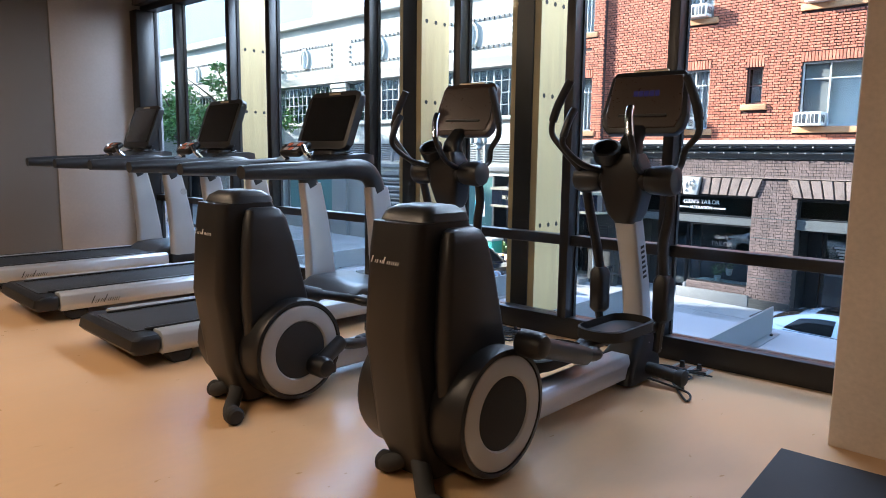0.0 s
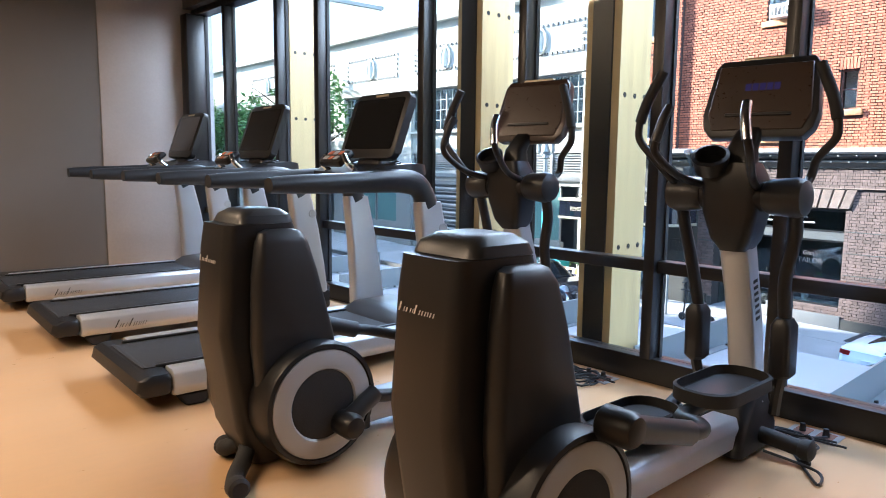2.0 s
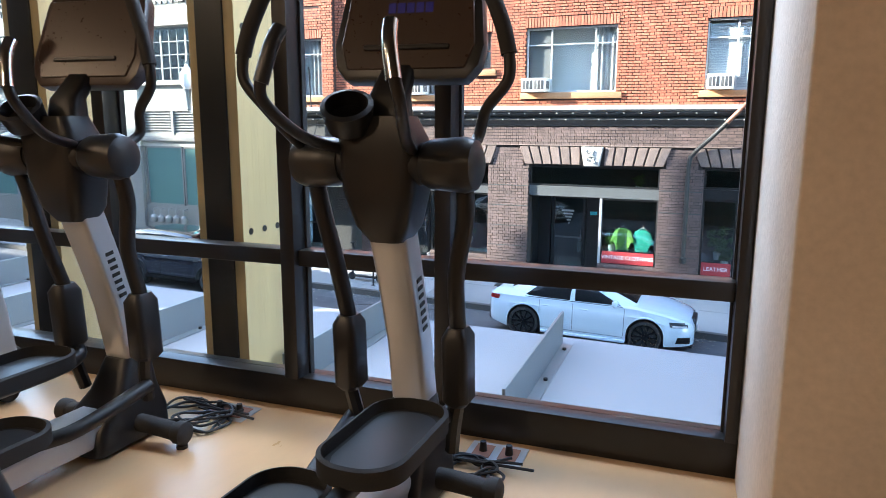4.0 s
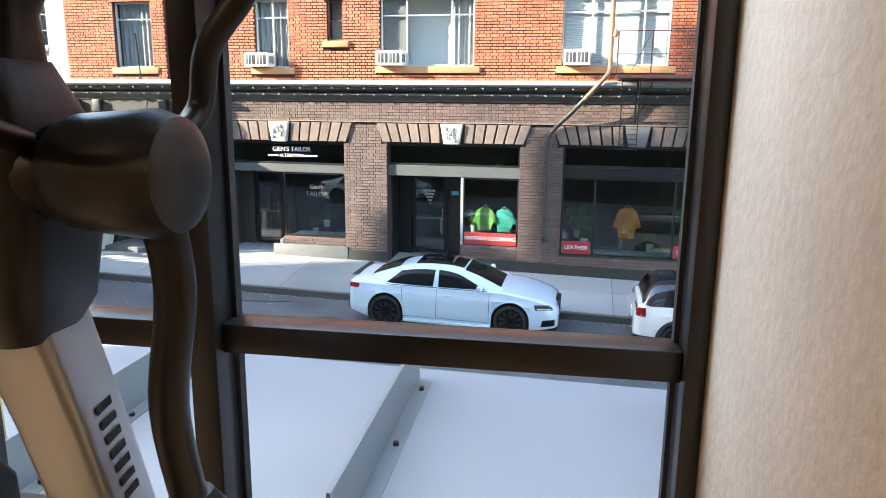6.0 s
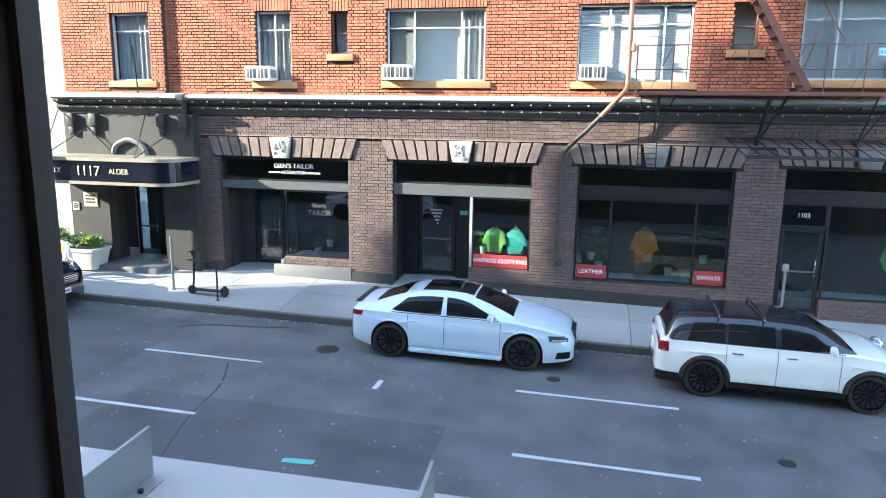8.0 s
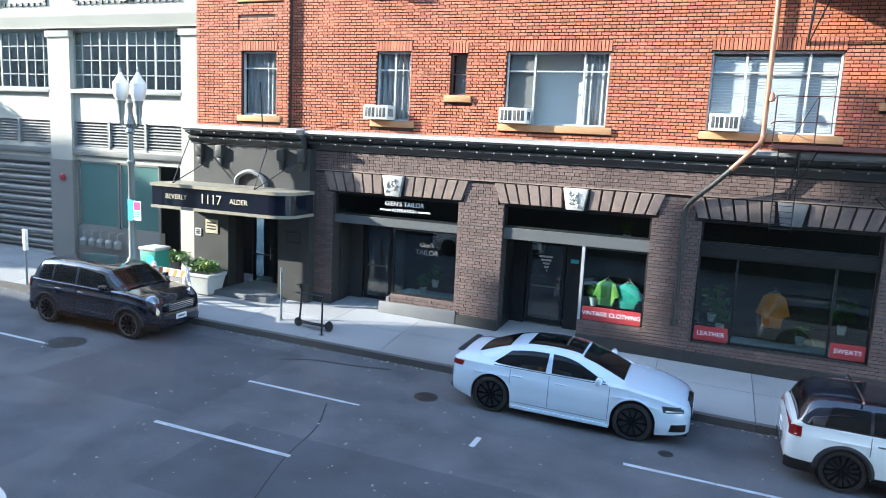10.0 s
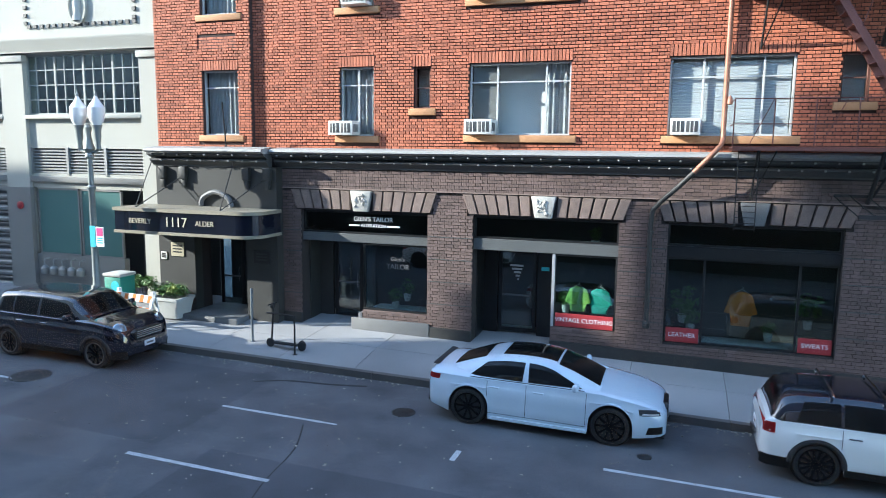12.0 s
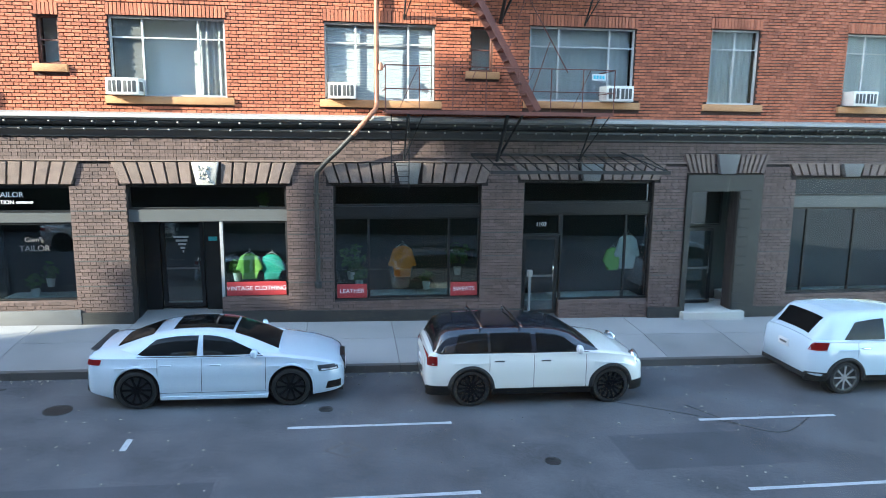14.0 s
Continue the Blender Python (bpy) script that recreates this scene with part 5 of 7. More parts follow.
    box(bm, a - 0.03, b + 0.03, G + 0.02, G + 0.2, 0.60, 0.78, 0.02)
    part("string_course", bm, M["grey_base"], gb)
# garage shutter
sh = new("roller_shutter")
sh.parent = gb
a, b = -25.1, -21.5
for k in range(22):
    z = -3.6 + k * 0.18
    bm = B()
    prism(bm, [(G + 0.16, z), (G + 0.13, z + 0.05), (G + 0.13, z + 0.10), (G + 0.20, z + 0.175), (G + 0.22, z)], "x", a, b)
    # odd slats coloured near black to draw the shaded gaps
    part("slat", bm, M["shutter"] if k % 2 else M["louver"], sh)
bm = B()
box(bm, -26.4, a, G + 0.1, G + 0.4, -4, 0.42)
box(bm, a, -21.66, G + 0.1, G + 0.4, 0.28, 0.45)
part("jamb", bm, M["grey_base"], sh)
# teal panels
for a, b, z0 in ((-20.6, -18.9, -1.65), (-18.85, -17.25, -1.65), (-31.5, -29.5, -1.65), (-29.4, -27.6, -1.65)):
    tp = new("panel_window")
    tp.parent = gb
    bm = B()
    box(bm, a + 0.04, b - 0.04, G + 0.16, G + 0.2, z0, 0.36)
    part("pane", bm, M["teal_glass"], tp)
    bar = B()
    for x0, x1, za, zb in ((a, a + 0.05, z0 - 0.05, 0.42), (b - 0.05, b, z0 - 0.05, 0.42), (a, b, z0 - 0.05, z0), (a, b, 0.36, 0.42)):
        box(bar, x0, x1, G + 0.13, G + 0.2, za, zb)
    part("frame", bar, M["grey_base"], tp)
for a, b in ((-20.72, -17.2), (-32.2, -27.5)):
    bm = B()
    box(bm, a, b, G + 0.10, G + 0.3, -4.2, -1.70)
    part("dado", bm, M["grey_base"], gb)
# back of the recess coloured near black to stand for its shade
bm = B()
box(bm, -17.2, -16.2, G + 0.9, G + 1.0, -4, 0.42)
part("service_recess", bm, M["unlit_room"], gb)
for k in range(5):
    mt = thing("gas_meter", pose(-20.2 + k * 0.36, G - 0.1, -2.2), "small grey gas meter on the wall", "gas meter", "gas meters")
    bm = B()
    lathe(bm, (0, 0, -0.12), (0, 0, 1), [(0, 0.09), (0.05, 0.13), (0.2, 0.13), (0.28, 0.06)], 12)
    part("body", bm, M["louver"], mt)
    bm = B()
    tube(bm, [(0, 0, 0.16), (0, 0, 0.35), (0.05, 0.15, 0.38)], 0.02, 6)
    part("pipe", bm, M["louver"], mt)
bm = B()
lathe(bm, (-21.1, G - 0.05, -0.15), (0, -1, 0), [(0, 0.12), (0.05, 0.12), (0.09, 0.05)], 14)
tagged(part("alarm_bell", bm, M["red_sign"]), "small red alarm bell on the pilaster", "alarm bell")
# room behind the steel windows, back wall coloured near black as unlit
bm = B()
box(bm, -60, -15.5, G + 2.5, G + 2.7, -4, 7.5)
part("inner_wall", bm, M["unlit_room"], gb)

# ---- end of the street ----
for x0, x1, y0, y1, h in ((-95, -62, 17, 40, 17), (-120, -100, -6, 17.0, 24), (24, 60, 16.9, 40, 15)):
    fb = thing("far_building", pose(x0, y0, -4), "plain pale building farther along the street", "building", kind="structure")
    bm = B()
    box(bm, 0, x1 - x0, 0, y1 - y0, -1, h + 4)
    part("wall", bm, M["far_wall"], fb)
    bm = B()
    box(bm, -0.2, x1 - x0 + 0.2, -0.2, y1 - y0 + 0.2, h + 4, h + 4.4)
    part("roof", bm, M["stone_grey"], fb)
    for r in range(int(h / 3.4)):
        for k in range(int((x1 - x0) / 4)):
            bm = B()
            box(bm, 1 + k * 4, 3.2 + k * 4, -0.05, 0.1, 3.4 + r * 3.4, 5.4 + r * 3.4)
            part("window", bm, M["car_glass"], fb)

# ---- gym machines ----
def box_at(bm, c, s, rx=0, ry=0, rz=0, bev=0.0, seg=2):
    m = pose(*c, rx, ry, rz) @ Matrix.Diagonal((*s, 1))
    vs = bmesh.ops.create_cube(bm, size=1, matrix=m)["verts"]
    if bev:
        bmesh.ops.bevel(bm, geom=list({e for v in vs for e in v.link_edges}), offset=bev, segments=seg, affect="EDGES", profile=0.5)


def slab_loft(bm, levels, r, n=4):
    """levels: (z, x0, x1, y0, y1)"""
    loft(bm, [[(x, y, z) for x, y in rounded(x0, x1, y0, y1, min(r, (x1 - x0) / 2.02, (y1 - y0) / 2.02), n)] for z, x0, x1, y0, y1 in levels])


def script_bars(parent, m, w, h, material="white_mark"):
    """Unreadable script: short slanted bars."""
    x = 0.0
    k = 0
    for f in (0.10, 0.05, 0.08, 0.05, 0.03, 0.10, 0.05, 0.06, 0.05, 0.05, 0.06, 0.05):
        bm = B()
        hh = h * (1.0 if k in (0, 5) else 0.5)
        prism(bm, [(x, 0), (x + w * f * 0.3, 0), (x + w * f * 0.3 + hh * 0.5, hh), (x + hh * 0.5, hh)], "y", -0.001, 0.001)
        bm.transform(m)
        part("logo_bar", bm, M[material], parent, smooth=False)
        x += w * f * 1.28
        k += 1


def stand(x, y, turn=0.0):
    """A machine's place on the gym floor."""
    return pose(x, y, FLOOR, 0, 0, turn) @ Matrix.Diagonal((1, 1, 0.985, 1))


def elliptical(x, y, flip, turn):
    e = thing("elliptical_trainer", stand(x, y, turn), "black and silver elliptical trainer facing the window" if flip else "black elliptical trainer facing the window beside the treadmills", "elliptical trainer", "elliptical trainers")
    # the drive unit sits behind the base, the mast leans towards the window
    rear = Matrix.Translation((0, 0.0, 0.072)) @ Matrix.Diagonal((0.94, 0.93, 0.92, 1))
    front = Matrix.Translation((0, 0.10, -0.012))
    moved = dict.fromkeys(("rear_shroud", "top_cap", "side_lobe", "crank"), rear)
    moved.update(dict.fromkeys(("drum", "drum_ring", "drum_centre"), Matrix.Translation((0, -0.019, -0.095)) @ Matrix.Diagonal((1, 1.07, 1.07, 1))))
    moved.update(dict.fromkeys(("arm_cuff", "lower_arm", "upper_arm", "arm_grip", "fixed_handle", "pulse_grip", "pivot_cap", "mast", "hub_cover", "cup_holder", "console_neck", "front_base", "round_badge", "logo_bar"), front))

    def mpart(name, bm, material, parent, label="", smooth=True):
        if parent is e and name in moved:
            bm.transform(moved[name])
        return part(name, bm, material, parent, label, smooth)

    # rear shroud: middle spine and two side lobes
    bm = B()
    slab_loft(bm, [(-0.06, -0.11, 0.11, 0.06, 0.46), (0.12, -0.135, 0.135, -0.02, 0.46), (0.55, -0.142, 0.142, -0.085, 0.40), (0.90, -0.140, 0.140, -0.06, 0.31), (1.01, -0.136, 0.136, -0.045, 0.26)], 0.045)
    mpart("rear_shroud", bm, M["plastic"], e)
    bm = B()
    slab_loft(bm, [(1.012, -0.138, 0.138, 0.0, 0.262), (1.045, -0.130, 0.130, 0.015, 0.25), (1.07, -0.098, 0.098, 0.05, 0.22), (1.076, -0.06, 0.06, 0.08, 0.18)], 0.04)
    mpart("top_cap", bm, M["satin"], e)
    for s in (-1, 1):
        bm = B()
        lv = [(0.20, 0.135, 0.20, 0.05, 0.46), (0.50, 0.138, 0.215, 0.02, 0.41), (0.80, 0.138, 0.215, 0.03, 0.33), (0.93, 0.136, 0.207, 0.05, 0.29), (0.975, 0.136, 0.192, 0.07, 0.26), (0.987, 0.14, 0.175, 0.10, 0.23)]
        slab_loft(bm, [(z, min(s * a, s * b), max(s * a, s * b), c, d) for z, a, b, c, d in lv], 0.05)
        mpart("side_lobe", bm, M["satin"], e)
        # drum with pale ring
        bm = B()
        lathe(bm, (s * 0.12, 0.27, 0.345), (s, 0, 0), [(0, 0.235), (0.13, 0.238), (0.155, 0.230), (0.158, 0.214), (0.150, 0.212), (0.148, 0.02)], 48)
        mpart("drum", bm, M["plastic"], e)
        bm = B()
        lathe(bm, (s * 0.268, 0.27, 0.345), (s, 0, 0), [(0, 0.210), (0.006, 0.208), (0.010, 0.200), (0.012, 0.140), (0.006, 0.134), (0, 0.134)], 48)
        mpart("drum_ring", bm, M["disc"], e, "pale grey ring")
        bm = B()
        lathe(bm, (s * 0.268, 0.27, 0.345), (s, 0, 0), [(0, 0.134), (0.006, 0.133), (0.009, 0.12), (0.009, 0.01)], 40)
        mpart("drum_centre", bm, M["rubber"], e)
        # crank and pedal arm
        up = s * (1 if flip else -1)
        ph = (0.40, 0.50) if up > 0 else (0.38, 0.12)
        bm = B()
        lathe(bm, (s * 0.28, ph[0], ph[1]), (s, 0, 0), [(0, 0.045), (0.01, 0.058), (0.10, 0.058), (0.12, 0.045), (0.125, 0.02)], 20)
        mpart("crank", bm, M["plastic"], e)
        py, pz = (1.41, 0.345) if up > 0 else (1.115, 0.215)
        px = s * 0.11 - 0.01
        bm = B()
        a, b = rear @ Vector((s * 0.33, ph[0] - 0.02, ph[1])), Vector((s * 0.29, py - 0.62, pz + 0.05))
        u, v = axes(b - a)
        loft(bm, [[p + u * (0.034 * math.cos(t)) + v * (0.042 * math.sin(t)) for t in [2 * math.pi * i / 12 for i in range(12)]] for p in (a, a.lerp(b, 0.5), b, b + (b - a).normalized() * 0.02)])
        mpart("pedal_arm", bm, M["satin"], e)
        bm = B()
        tube(bm, [b, (s * 0.285, py - 0.52, pz + 0.03), (s * 0.22, py - 0.40, pz + 0.0), (px, py - 0.30, pz - 0.02), (px, py + 0.15, pz - 0.03), (s * 0.16, py + 0.33, pz - 0.02), (s * 0.19, 1.74, pz + 0.04)], 0.028, 10)
        mpart("pedal_link", bm, M["plastic"], e)
        # pedal with raised rim
        bm = B()
        o = rounded(px - 0.125, px + 0.125, py - 0.24, py + 0.24, 0.11, 8)
        i1 = rounded(px - 0.113, px + 0.113, py - 0.228, py + 0.228, 0.10, 8)
        loft(bm, [[(p, q, z) for p, q in r] for r, z in ((o, pz), (o, pz + 0.05), (i1, pz + 0.055), (i1, pz + 0.016))])
        mpart("pedal", bm, M["rubber"], e)
        bm = B()
        prism(bm, rounded(px - 0.095, px + 0.095, py - 0.20, py + 0.20, 0.085, 6), "z", pz + 0.017, pz + 0.022)
        mpart("pedal_pad", bm, M["satin"], e)
        # swing arm: cuff, curved tube up to the grip
        cx = s * 0.19
        bm = B()
        slab_loft(bm, [(0.37, cx - 0.028, cx + 0.028, 1.60, 1.68), (0.39, cx - 0.042, cx + 0.042, 1.585, 1.695), (0.60, cx - 0.042, cx + 0.042, 1.575, 1.685), (0.63, cx - 0.028, cx + 0.028, 1.59, 1.67)], 0.025)
        mpart("arm_cuff", bm, M["plastic"], e)
        bm = B()
        tube(bm, [(cx, 1.63, 0.62), (s * 0.20, 1.58, 0.80), (s * 0.235, 1.56, 0.98), (s * 0.24, 1.52, 1.12)], 0.027, 10)
        tube(bm, [(s * 0.16, 1.66, 0.20), (s * 0.175, 1.64, 0.30), (cx, 1.63, 0.38)], 0.024, 8)
        mpart("lower_arm", bm, M["plastic"], e)
        bm = B()
        k, ox = (0.15, 0.345) if s > 0 else (-0.04, 0.385)
        tube(bm, [(s * 0.25, 1.52, 1.16), (s * 0.25, 1.47 + k, 1.21), (s * (ox - 0.065), 1.45 + k, 1.29), (s * ox, 1.44 + k, 1.37), (s * ox, 1.44 + k, 1.45)], 0.017, 10)
        mpart("upper_arm", bm, M["plastic"], e)
        bm = B()
        tube(bm, [(s * (ox + 0.001), 1.44 + k, 1.44), (s * (ox - 0.025), 1.45 + k, 1.53), (s * (ox - 0.085), 1.47 + k, 1.66)], 0.023, 12)
        mpart("arm_grip", bm, M["rubber"], e)
        # fixed handle
        bm = B()
        tube(bm, [(s * 0.10, 1.50, 1.17), (s * 0.15, 1.34, 1.21), (s * 0.19, 1.22, 1.30), (s * 0.185, 1.20, 1.36)], 0.016, 10)
        mpart("fixed_handle", bm, M["plastic"], e)
        bm = B()
        tube(bm, [(s * 0.185, 1.20, 1.35), (s * 0.165, 1.22, 1.44), (s * 0.155, 1.25, 1.49)], 0.020, 10)
        mpart("pulse_grip", bm, M["chrome"] if s > 0 else M["satin"], e, "chrome pulse grip" if s > 0 else "")
        # hub end
        bm = B()
        lathe(bm, (s * 0.13, 1.52, 1.135), (s, 0, 0), [(0, 0.062), (0.02, 0.072), (0.12, 0.080), (0.15, 0.070), (0.162, 0.044), (0.164, 0.005)], 24)
        mpart("pivot_cap", bm, M["satin"], e)
        # rear foot
        bm = B()
        fx, fy = (0.27, -0.11) if s > 0 else (0.10, 0.02)
        tube(bm, [(s * 0.04, 0.06, 0.09), (s * fx * 0.45, 0.03 + fy * 0.3, 0.065), (s * fx * 0.75, fy * 0.65, 0.05), (s * fx, fy, 0.042)], 0.036, 10, 3)
        lathe(bm, (s * (fx - 0.02), fy + 0.01, 0.042), (s, -0.1, 0), [(0, 0.036), (0.01, 0.042), (0.05, 0.042), (0.062, 0.03)], 16)
        mpart("rear_foot", bm, M["rubber"], e)
        bm = B()
        tube(bm, [(s * 0.06, 1.75, 0.085), (s * 0.17, 1.765, 0.075), (s * 0.29, 1.775, 0.06)], 0.036, 10, 3)
        lathe(bm, (s * 0.27, 1.774, 0.062), (s, 0, 0), [(0, 0.038), (0.012, 0.045), (0.045, 0.045), (0.055, 0.03)], 16)
        mpart("front_foot", bm, M["rubber"], e)
        bm = B()
        lathe(bm, (s * 0.295, 1.775, 0.0), (0, 0, 1), [(0, 0.022), (0.012, 0.022), (0.014, 0.009), (0.03, 0.009)], 12)
        mpart("levelling_foot", bm, M["bolt"], e)
    # base beam
    bm = B()
    prism(bm, [(-0.085, 0.05), (0.085, 0.05), (0.085, 0.13), (0.055, 0.165), (-0.055, 0.165), (-0.085, 0.13)], "y", 0.22, 1.66, 0.006, 1)
    mpart("base_rail", bm, M["silver"], e, "silver base rail")
    bm = B()
    box_at(bm, (0.13, 0.40, 0.12), (0.10, 0.34, 0.11), 0, 0, 0, 0.015)
    box_at(bm, (-0.13, 0.40, 0.12), (0.10, 0.34, 0.11), 0, 0, 0, 0.015)
    mpart("rail_bracket", bm, M["plastic"], e)
    bm = B()
    slab_loft(bm, [(0.03, -0.12, 0.12, 1.45, 1.82), (0.12, -0.115, 0.115, 1.48, 1.82), (0.22, -0.09, 0.09, 1.60, 1.80), (0.34, -0.065, 0.065, 1.66, 1.80)], 0.04)
    mpart("front_base", bm, M["plastic"], e)
    bm = B()
    lathe(bm, (0.088, 1.71, 0.20), (1, 0, 0.15), [(0, 0.034), (0.004, 0.034), (0.005, 0.02), (0.003, 0.018)], 20)
    mpart("round_badge", bm, M["silver"], e)
    # silver mast
    bm = B()
    loft(bm, [[(x_, y_, z_) for x_, y_ in rounded(-w, w, yc - d, yc + d, 0.018, 3)] for z_, w, yc, d in ((0.33, 0.062, 1.73, 0.055), (0.55, 0.060, 1.69, 0.055), (0.75, 0.060, 1.63, 0.055), (0.96, 0.062, 1.56, 0.055))])
    mpart("mast", bm, M["silver"], e, "silver mast")
    for k in range(7):
        bm = B()
        z = 0.60 + 0.028 * k
        box_at(bm, (0.0622, 1.70 - (z - 0.5) * 0.28, z), (0.002, 0.035, 0.014), 12)
        mpart("logo_bar", bm, M["bolt"], e, smooth=False)
    # hub body and yoke
    bm = B()
    lathe(bm, (-0.135, 1.52, 1.135), (1, 0, 0), [(0, 0.055), (0.03, 0.068), (0.24, 0.068), (0.27, 0.055)], 24)
    slab_loft(bm, [(0.90, -0.055, 0.055, 1.50, 1.62), (0.95, -0.085, 0.085, 1.47, 1.63), (1.06, -0.115, 0.115, 1.45, 1.62), (1.20, -0.12, 0.12, 1.44, 1.60), (1.27, -0.09, 0.09, 1.45, 1.58)], 0.035)
    mpart("hub_cover", bm, M["plastic"], e)
    bm = B()
    lathe(bm, (-0.075, 1.45, 1.26), (0.25, -0.75, 1), [(-0.02, 0.065), (0.05, 0.075), (0.055, 0.06), (0.01, 0.055)], 20)
    mpart("cup_holder", bm, M["plastic"], e)
    bm = B()
    slab_loft(bm, [(1.22, -0.07, 0.07, 1.50, 1.60), (1.33, -0.06, 0.06, 1.52, 1.60), (1.42, -0.05, 0.05, 1.60, 1.67)], 0.03)
    mpart("console_neck", bm, M["plastic"], e)
    # console
    tilt = -18
    con = new("console")
    con.parent = e
    con.matrix_local = pose(0.025, 1.70, 1.365, tilt, 0, 6) @ Matrix.Diagonal((1.2, 1, 1.06, 1))
    bm = B()
    pts = [(-0.155, 0.0), (0.155, 0.0), (0.185, 0.04), (0.195, 0.10), (0.175, 0.30), (0.155, 0.335), (-0.155, 0.335), (-0.175, 0.30), (-0.195, 0.10), (-0.185, 0.04)]
    prism(bm, pts, "y", 0.0, 0.06, 0.012, 2)
    mpart("console_case", bm, M["satin"] if flip else M["brown_screen"], con)
    bm = B()
    prism(bm, [(-0.15, 0.03), (0.15, 0.03), (0.172, 0.10), (0.155, 0.305), (-0.155, 0.305), (-0.172, 0.10)], "y", -0.006, 0.001, 0.003, 1)
    mpart("screen", bm, M["brown_screen"], con)
    bm = B()
    box(bm, -0.11, 0.11, -0.014, -0.004, 0.085, 0.10, 0.003, 1)
    mpart("reading_ledge", bm, M["satin"], con)
    if flip:
        for k in range(5):
            bm = B()
            box(bm, -0.055 + k * 0.024, -0.036 + k * 0.024, -0.0075, -0.0062, 0.195, 0.225)
            mpart("display_glyph", bm, M["led"], con, "blue lit display")
    bm = B()
    box_at(bm, (0.0, 0.028, 0.338), (0.16, 0.045, 0.014), 0, 0, 0, 0.004)
    mpart("top_badge", bm, M["gold"], con)
    # script mark on the shroud's rear
    script_bars(e, rear @ pose(-0.10, -0.067, 0.845, 5, 0, 0), 0.17, 0.028)
    return e


e1 = elliptical(-1.385, -2.27, True, 1.6)
e2 = elliptical(-2.61, -2.34, False, 1.6)


def treadmill(x, y):
    t = thing("treadmill", stand(x, y), "black and silver treadmill facing the window", "treadmill", "treadmills in a row")
    # deck
    bm = B()
    box(bm, -0.36, 0.36, 0.05, 1.75, 0.10, 0.185, 0.012)
    part("deck", bm, M["plastic"], t)
    bm = B()
    box(bm, -0.275, 0.275, 0.0, 1.55, 0.186, 0.200, 0.004)
    cyl(bm, (-0.275, 0.02, 0.165), (0.275, 0.02, 0.165), 0.036, seg=16)
    part("running_belt", bm, M["rubber"], t)
    bm = B()
    slab_loft(bm, [(0.09, -0.42, 0.42, -0.05, 0.09), (0.12, -0.43, 0.43, -0.075, 0.10), (0.175, -0.43, 0.43, -0.06, 0.10), (0.195, -0.42, 0.42, -0.02, 0.09)], 0.03)
    part("rear_cover", bm, M["plastic"], t)
    for s in (-1, 1):
        bm = B()
        prism(bm, [(s * 0.30, 0.205), (s * 0.40, 0.210), (s * 0.43, 0.19), (s * 0.44, 0.12), (s * 0.42, 0.075), (s * 0.36, 0.07), (s * 0.30, 0.12)], "y", 0.10, 1.62, 0.008, 2)
        part("side_rail", bm, M["silver"], t, "silver side rail")
        bm = B()
        box(bm, s * 0.29 - 0.012, s * 0.29 + 0.012, 0.06, 1.60, 0.2, 0.214, 0.004)
        part("foot_strip", bm, M["satin"], t)
        bm = B()
        prism(bm, [(0.12, 0.07), (0.30, 0.07), (0.27, 0.0), (0.17, 0.0)], "x", s * 0.36 - 0.04, s * 0.36 + 0.04, 0.01, 1)
        part("rear_foot", bm, M["rubber"], t)
        # handrail
        ax = s * 0.41
        bm = B()
        pts = [(ax, 0.63, 1.115), (ax, 0.80, 1.120), (ax, 1.20, 1.125), (ax, 1.50, 1.13), (ax, 1.63, 1.09), (ax, 1.70, 0.97)]
        ps = spline(pts, 5)
        rings = []
        for i, p in enumerate(ps):
            f = i / (len(ps) - 1)
            h = 0.042 + 0.034 * min(f * 1.6, 1)
            d = (ps[min(i + 1, len(ps) - 1)] - ps[max(i - 1, 0)]).normalized()
            up = Vector((1, 0, 0)).cross(d).normalized()
            rings.append([p + Vector((0.052 * math.cos(a), 0, 0)) + up * (h * math.sin(a)) for a in [2 * math.pi * k / 14 for k in range(14)]])
        loft(bm, rings)
        part("hand_rail", bm, M["satin"], t)
        # upright
        bm = B()
        loft(bm, [[(ax + px, yc + py, z) for px, py in rounded(-0.045, 0.045, -d, d, 0.03, 4)] for z, yc, d in ((0.10, 1.80, 0.14), (0.40, 1.78, 0.125), (0.70, 1.745, 0.11), (0.96, 1.70, 0.095), (1.0, 1.695, 0.09))])
        part("upright", bm, M["silver"], t, "silver upright")
        bm = B()
        lathe(bm, (ax + s * 0.046, 1.79, 0.83), (s, 0, 0), [(0, 0.033), (0.003, 0.033), (0.004, 0.026), (0.002, 0.024)], 20)
        part("round_badge", bm, M["disc"], t)
        bm = B()
        box_at(bm, (s * 0.40, 1.80, 0.12), (0.12, 0.30, 0.16), 0, 0, 0, 0.03)
        part("upright_foot", bm, M["plastic"], t)
        bm = B()
        cyl(bm, (s * 0.36, 1.88, 0.05), (s * 0.42, 1.88, 0.05), 0.05, seg=18)
        part("front_wheel", bm, M["rubber"], t)
    # motor hood
    bm = B()
    slab_loft(bm, [(0.09, -0.36, 0.36, 1.50, 2.02), (0.20, -0.36, 0.36, 1.52, 2.02), (0.255, -0.33, 0.33, 1.60, 1.98), (0.275, -0.26, 0.26, 1.68, 1.93)], 0.06)
    part("motor_hood", bm, M["satin"], t)
    # dash
    bm = B()
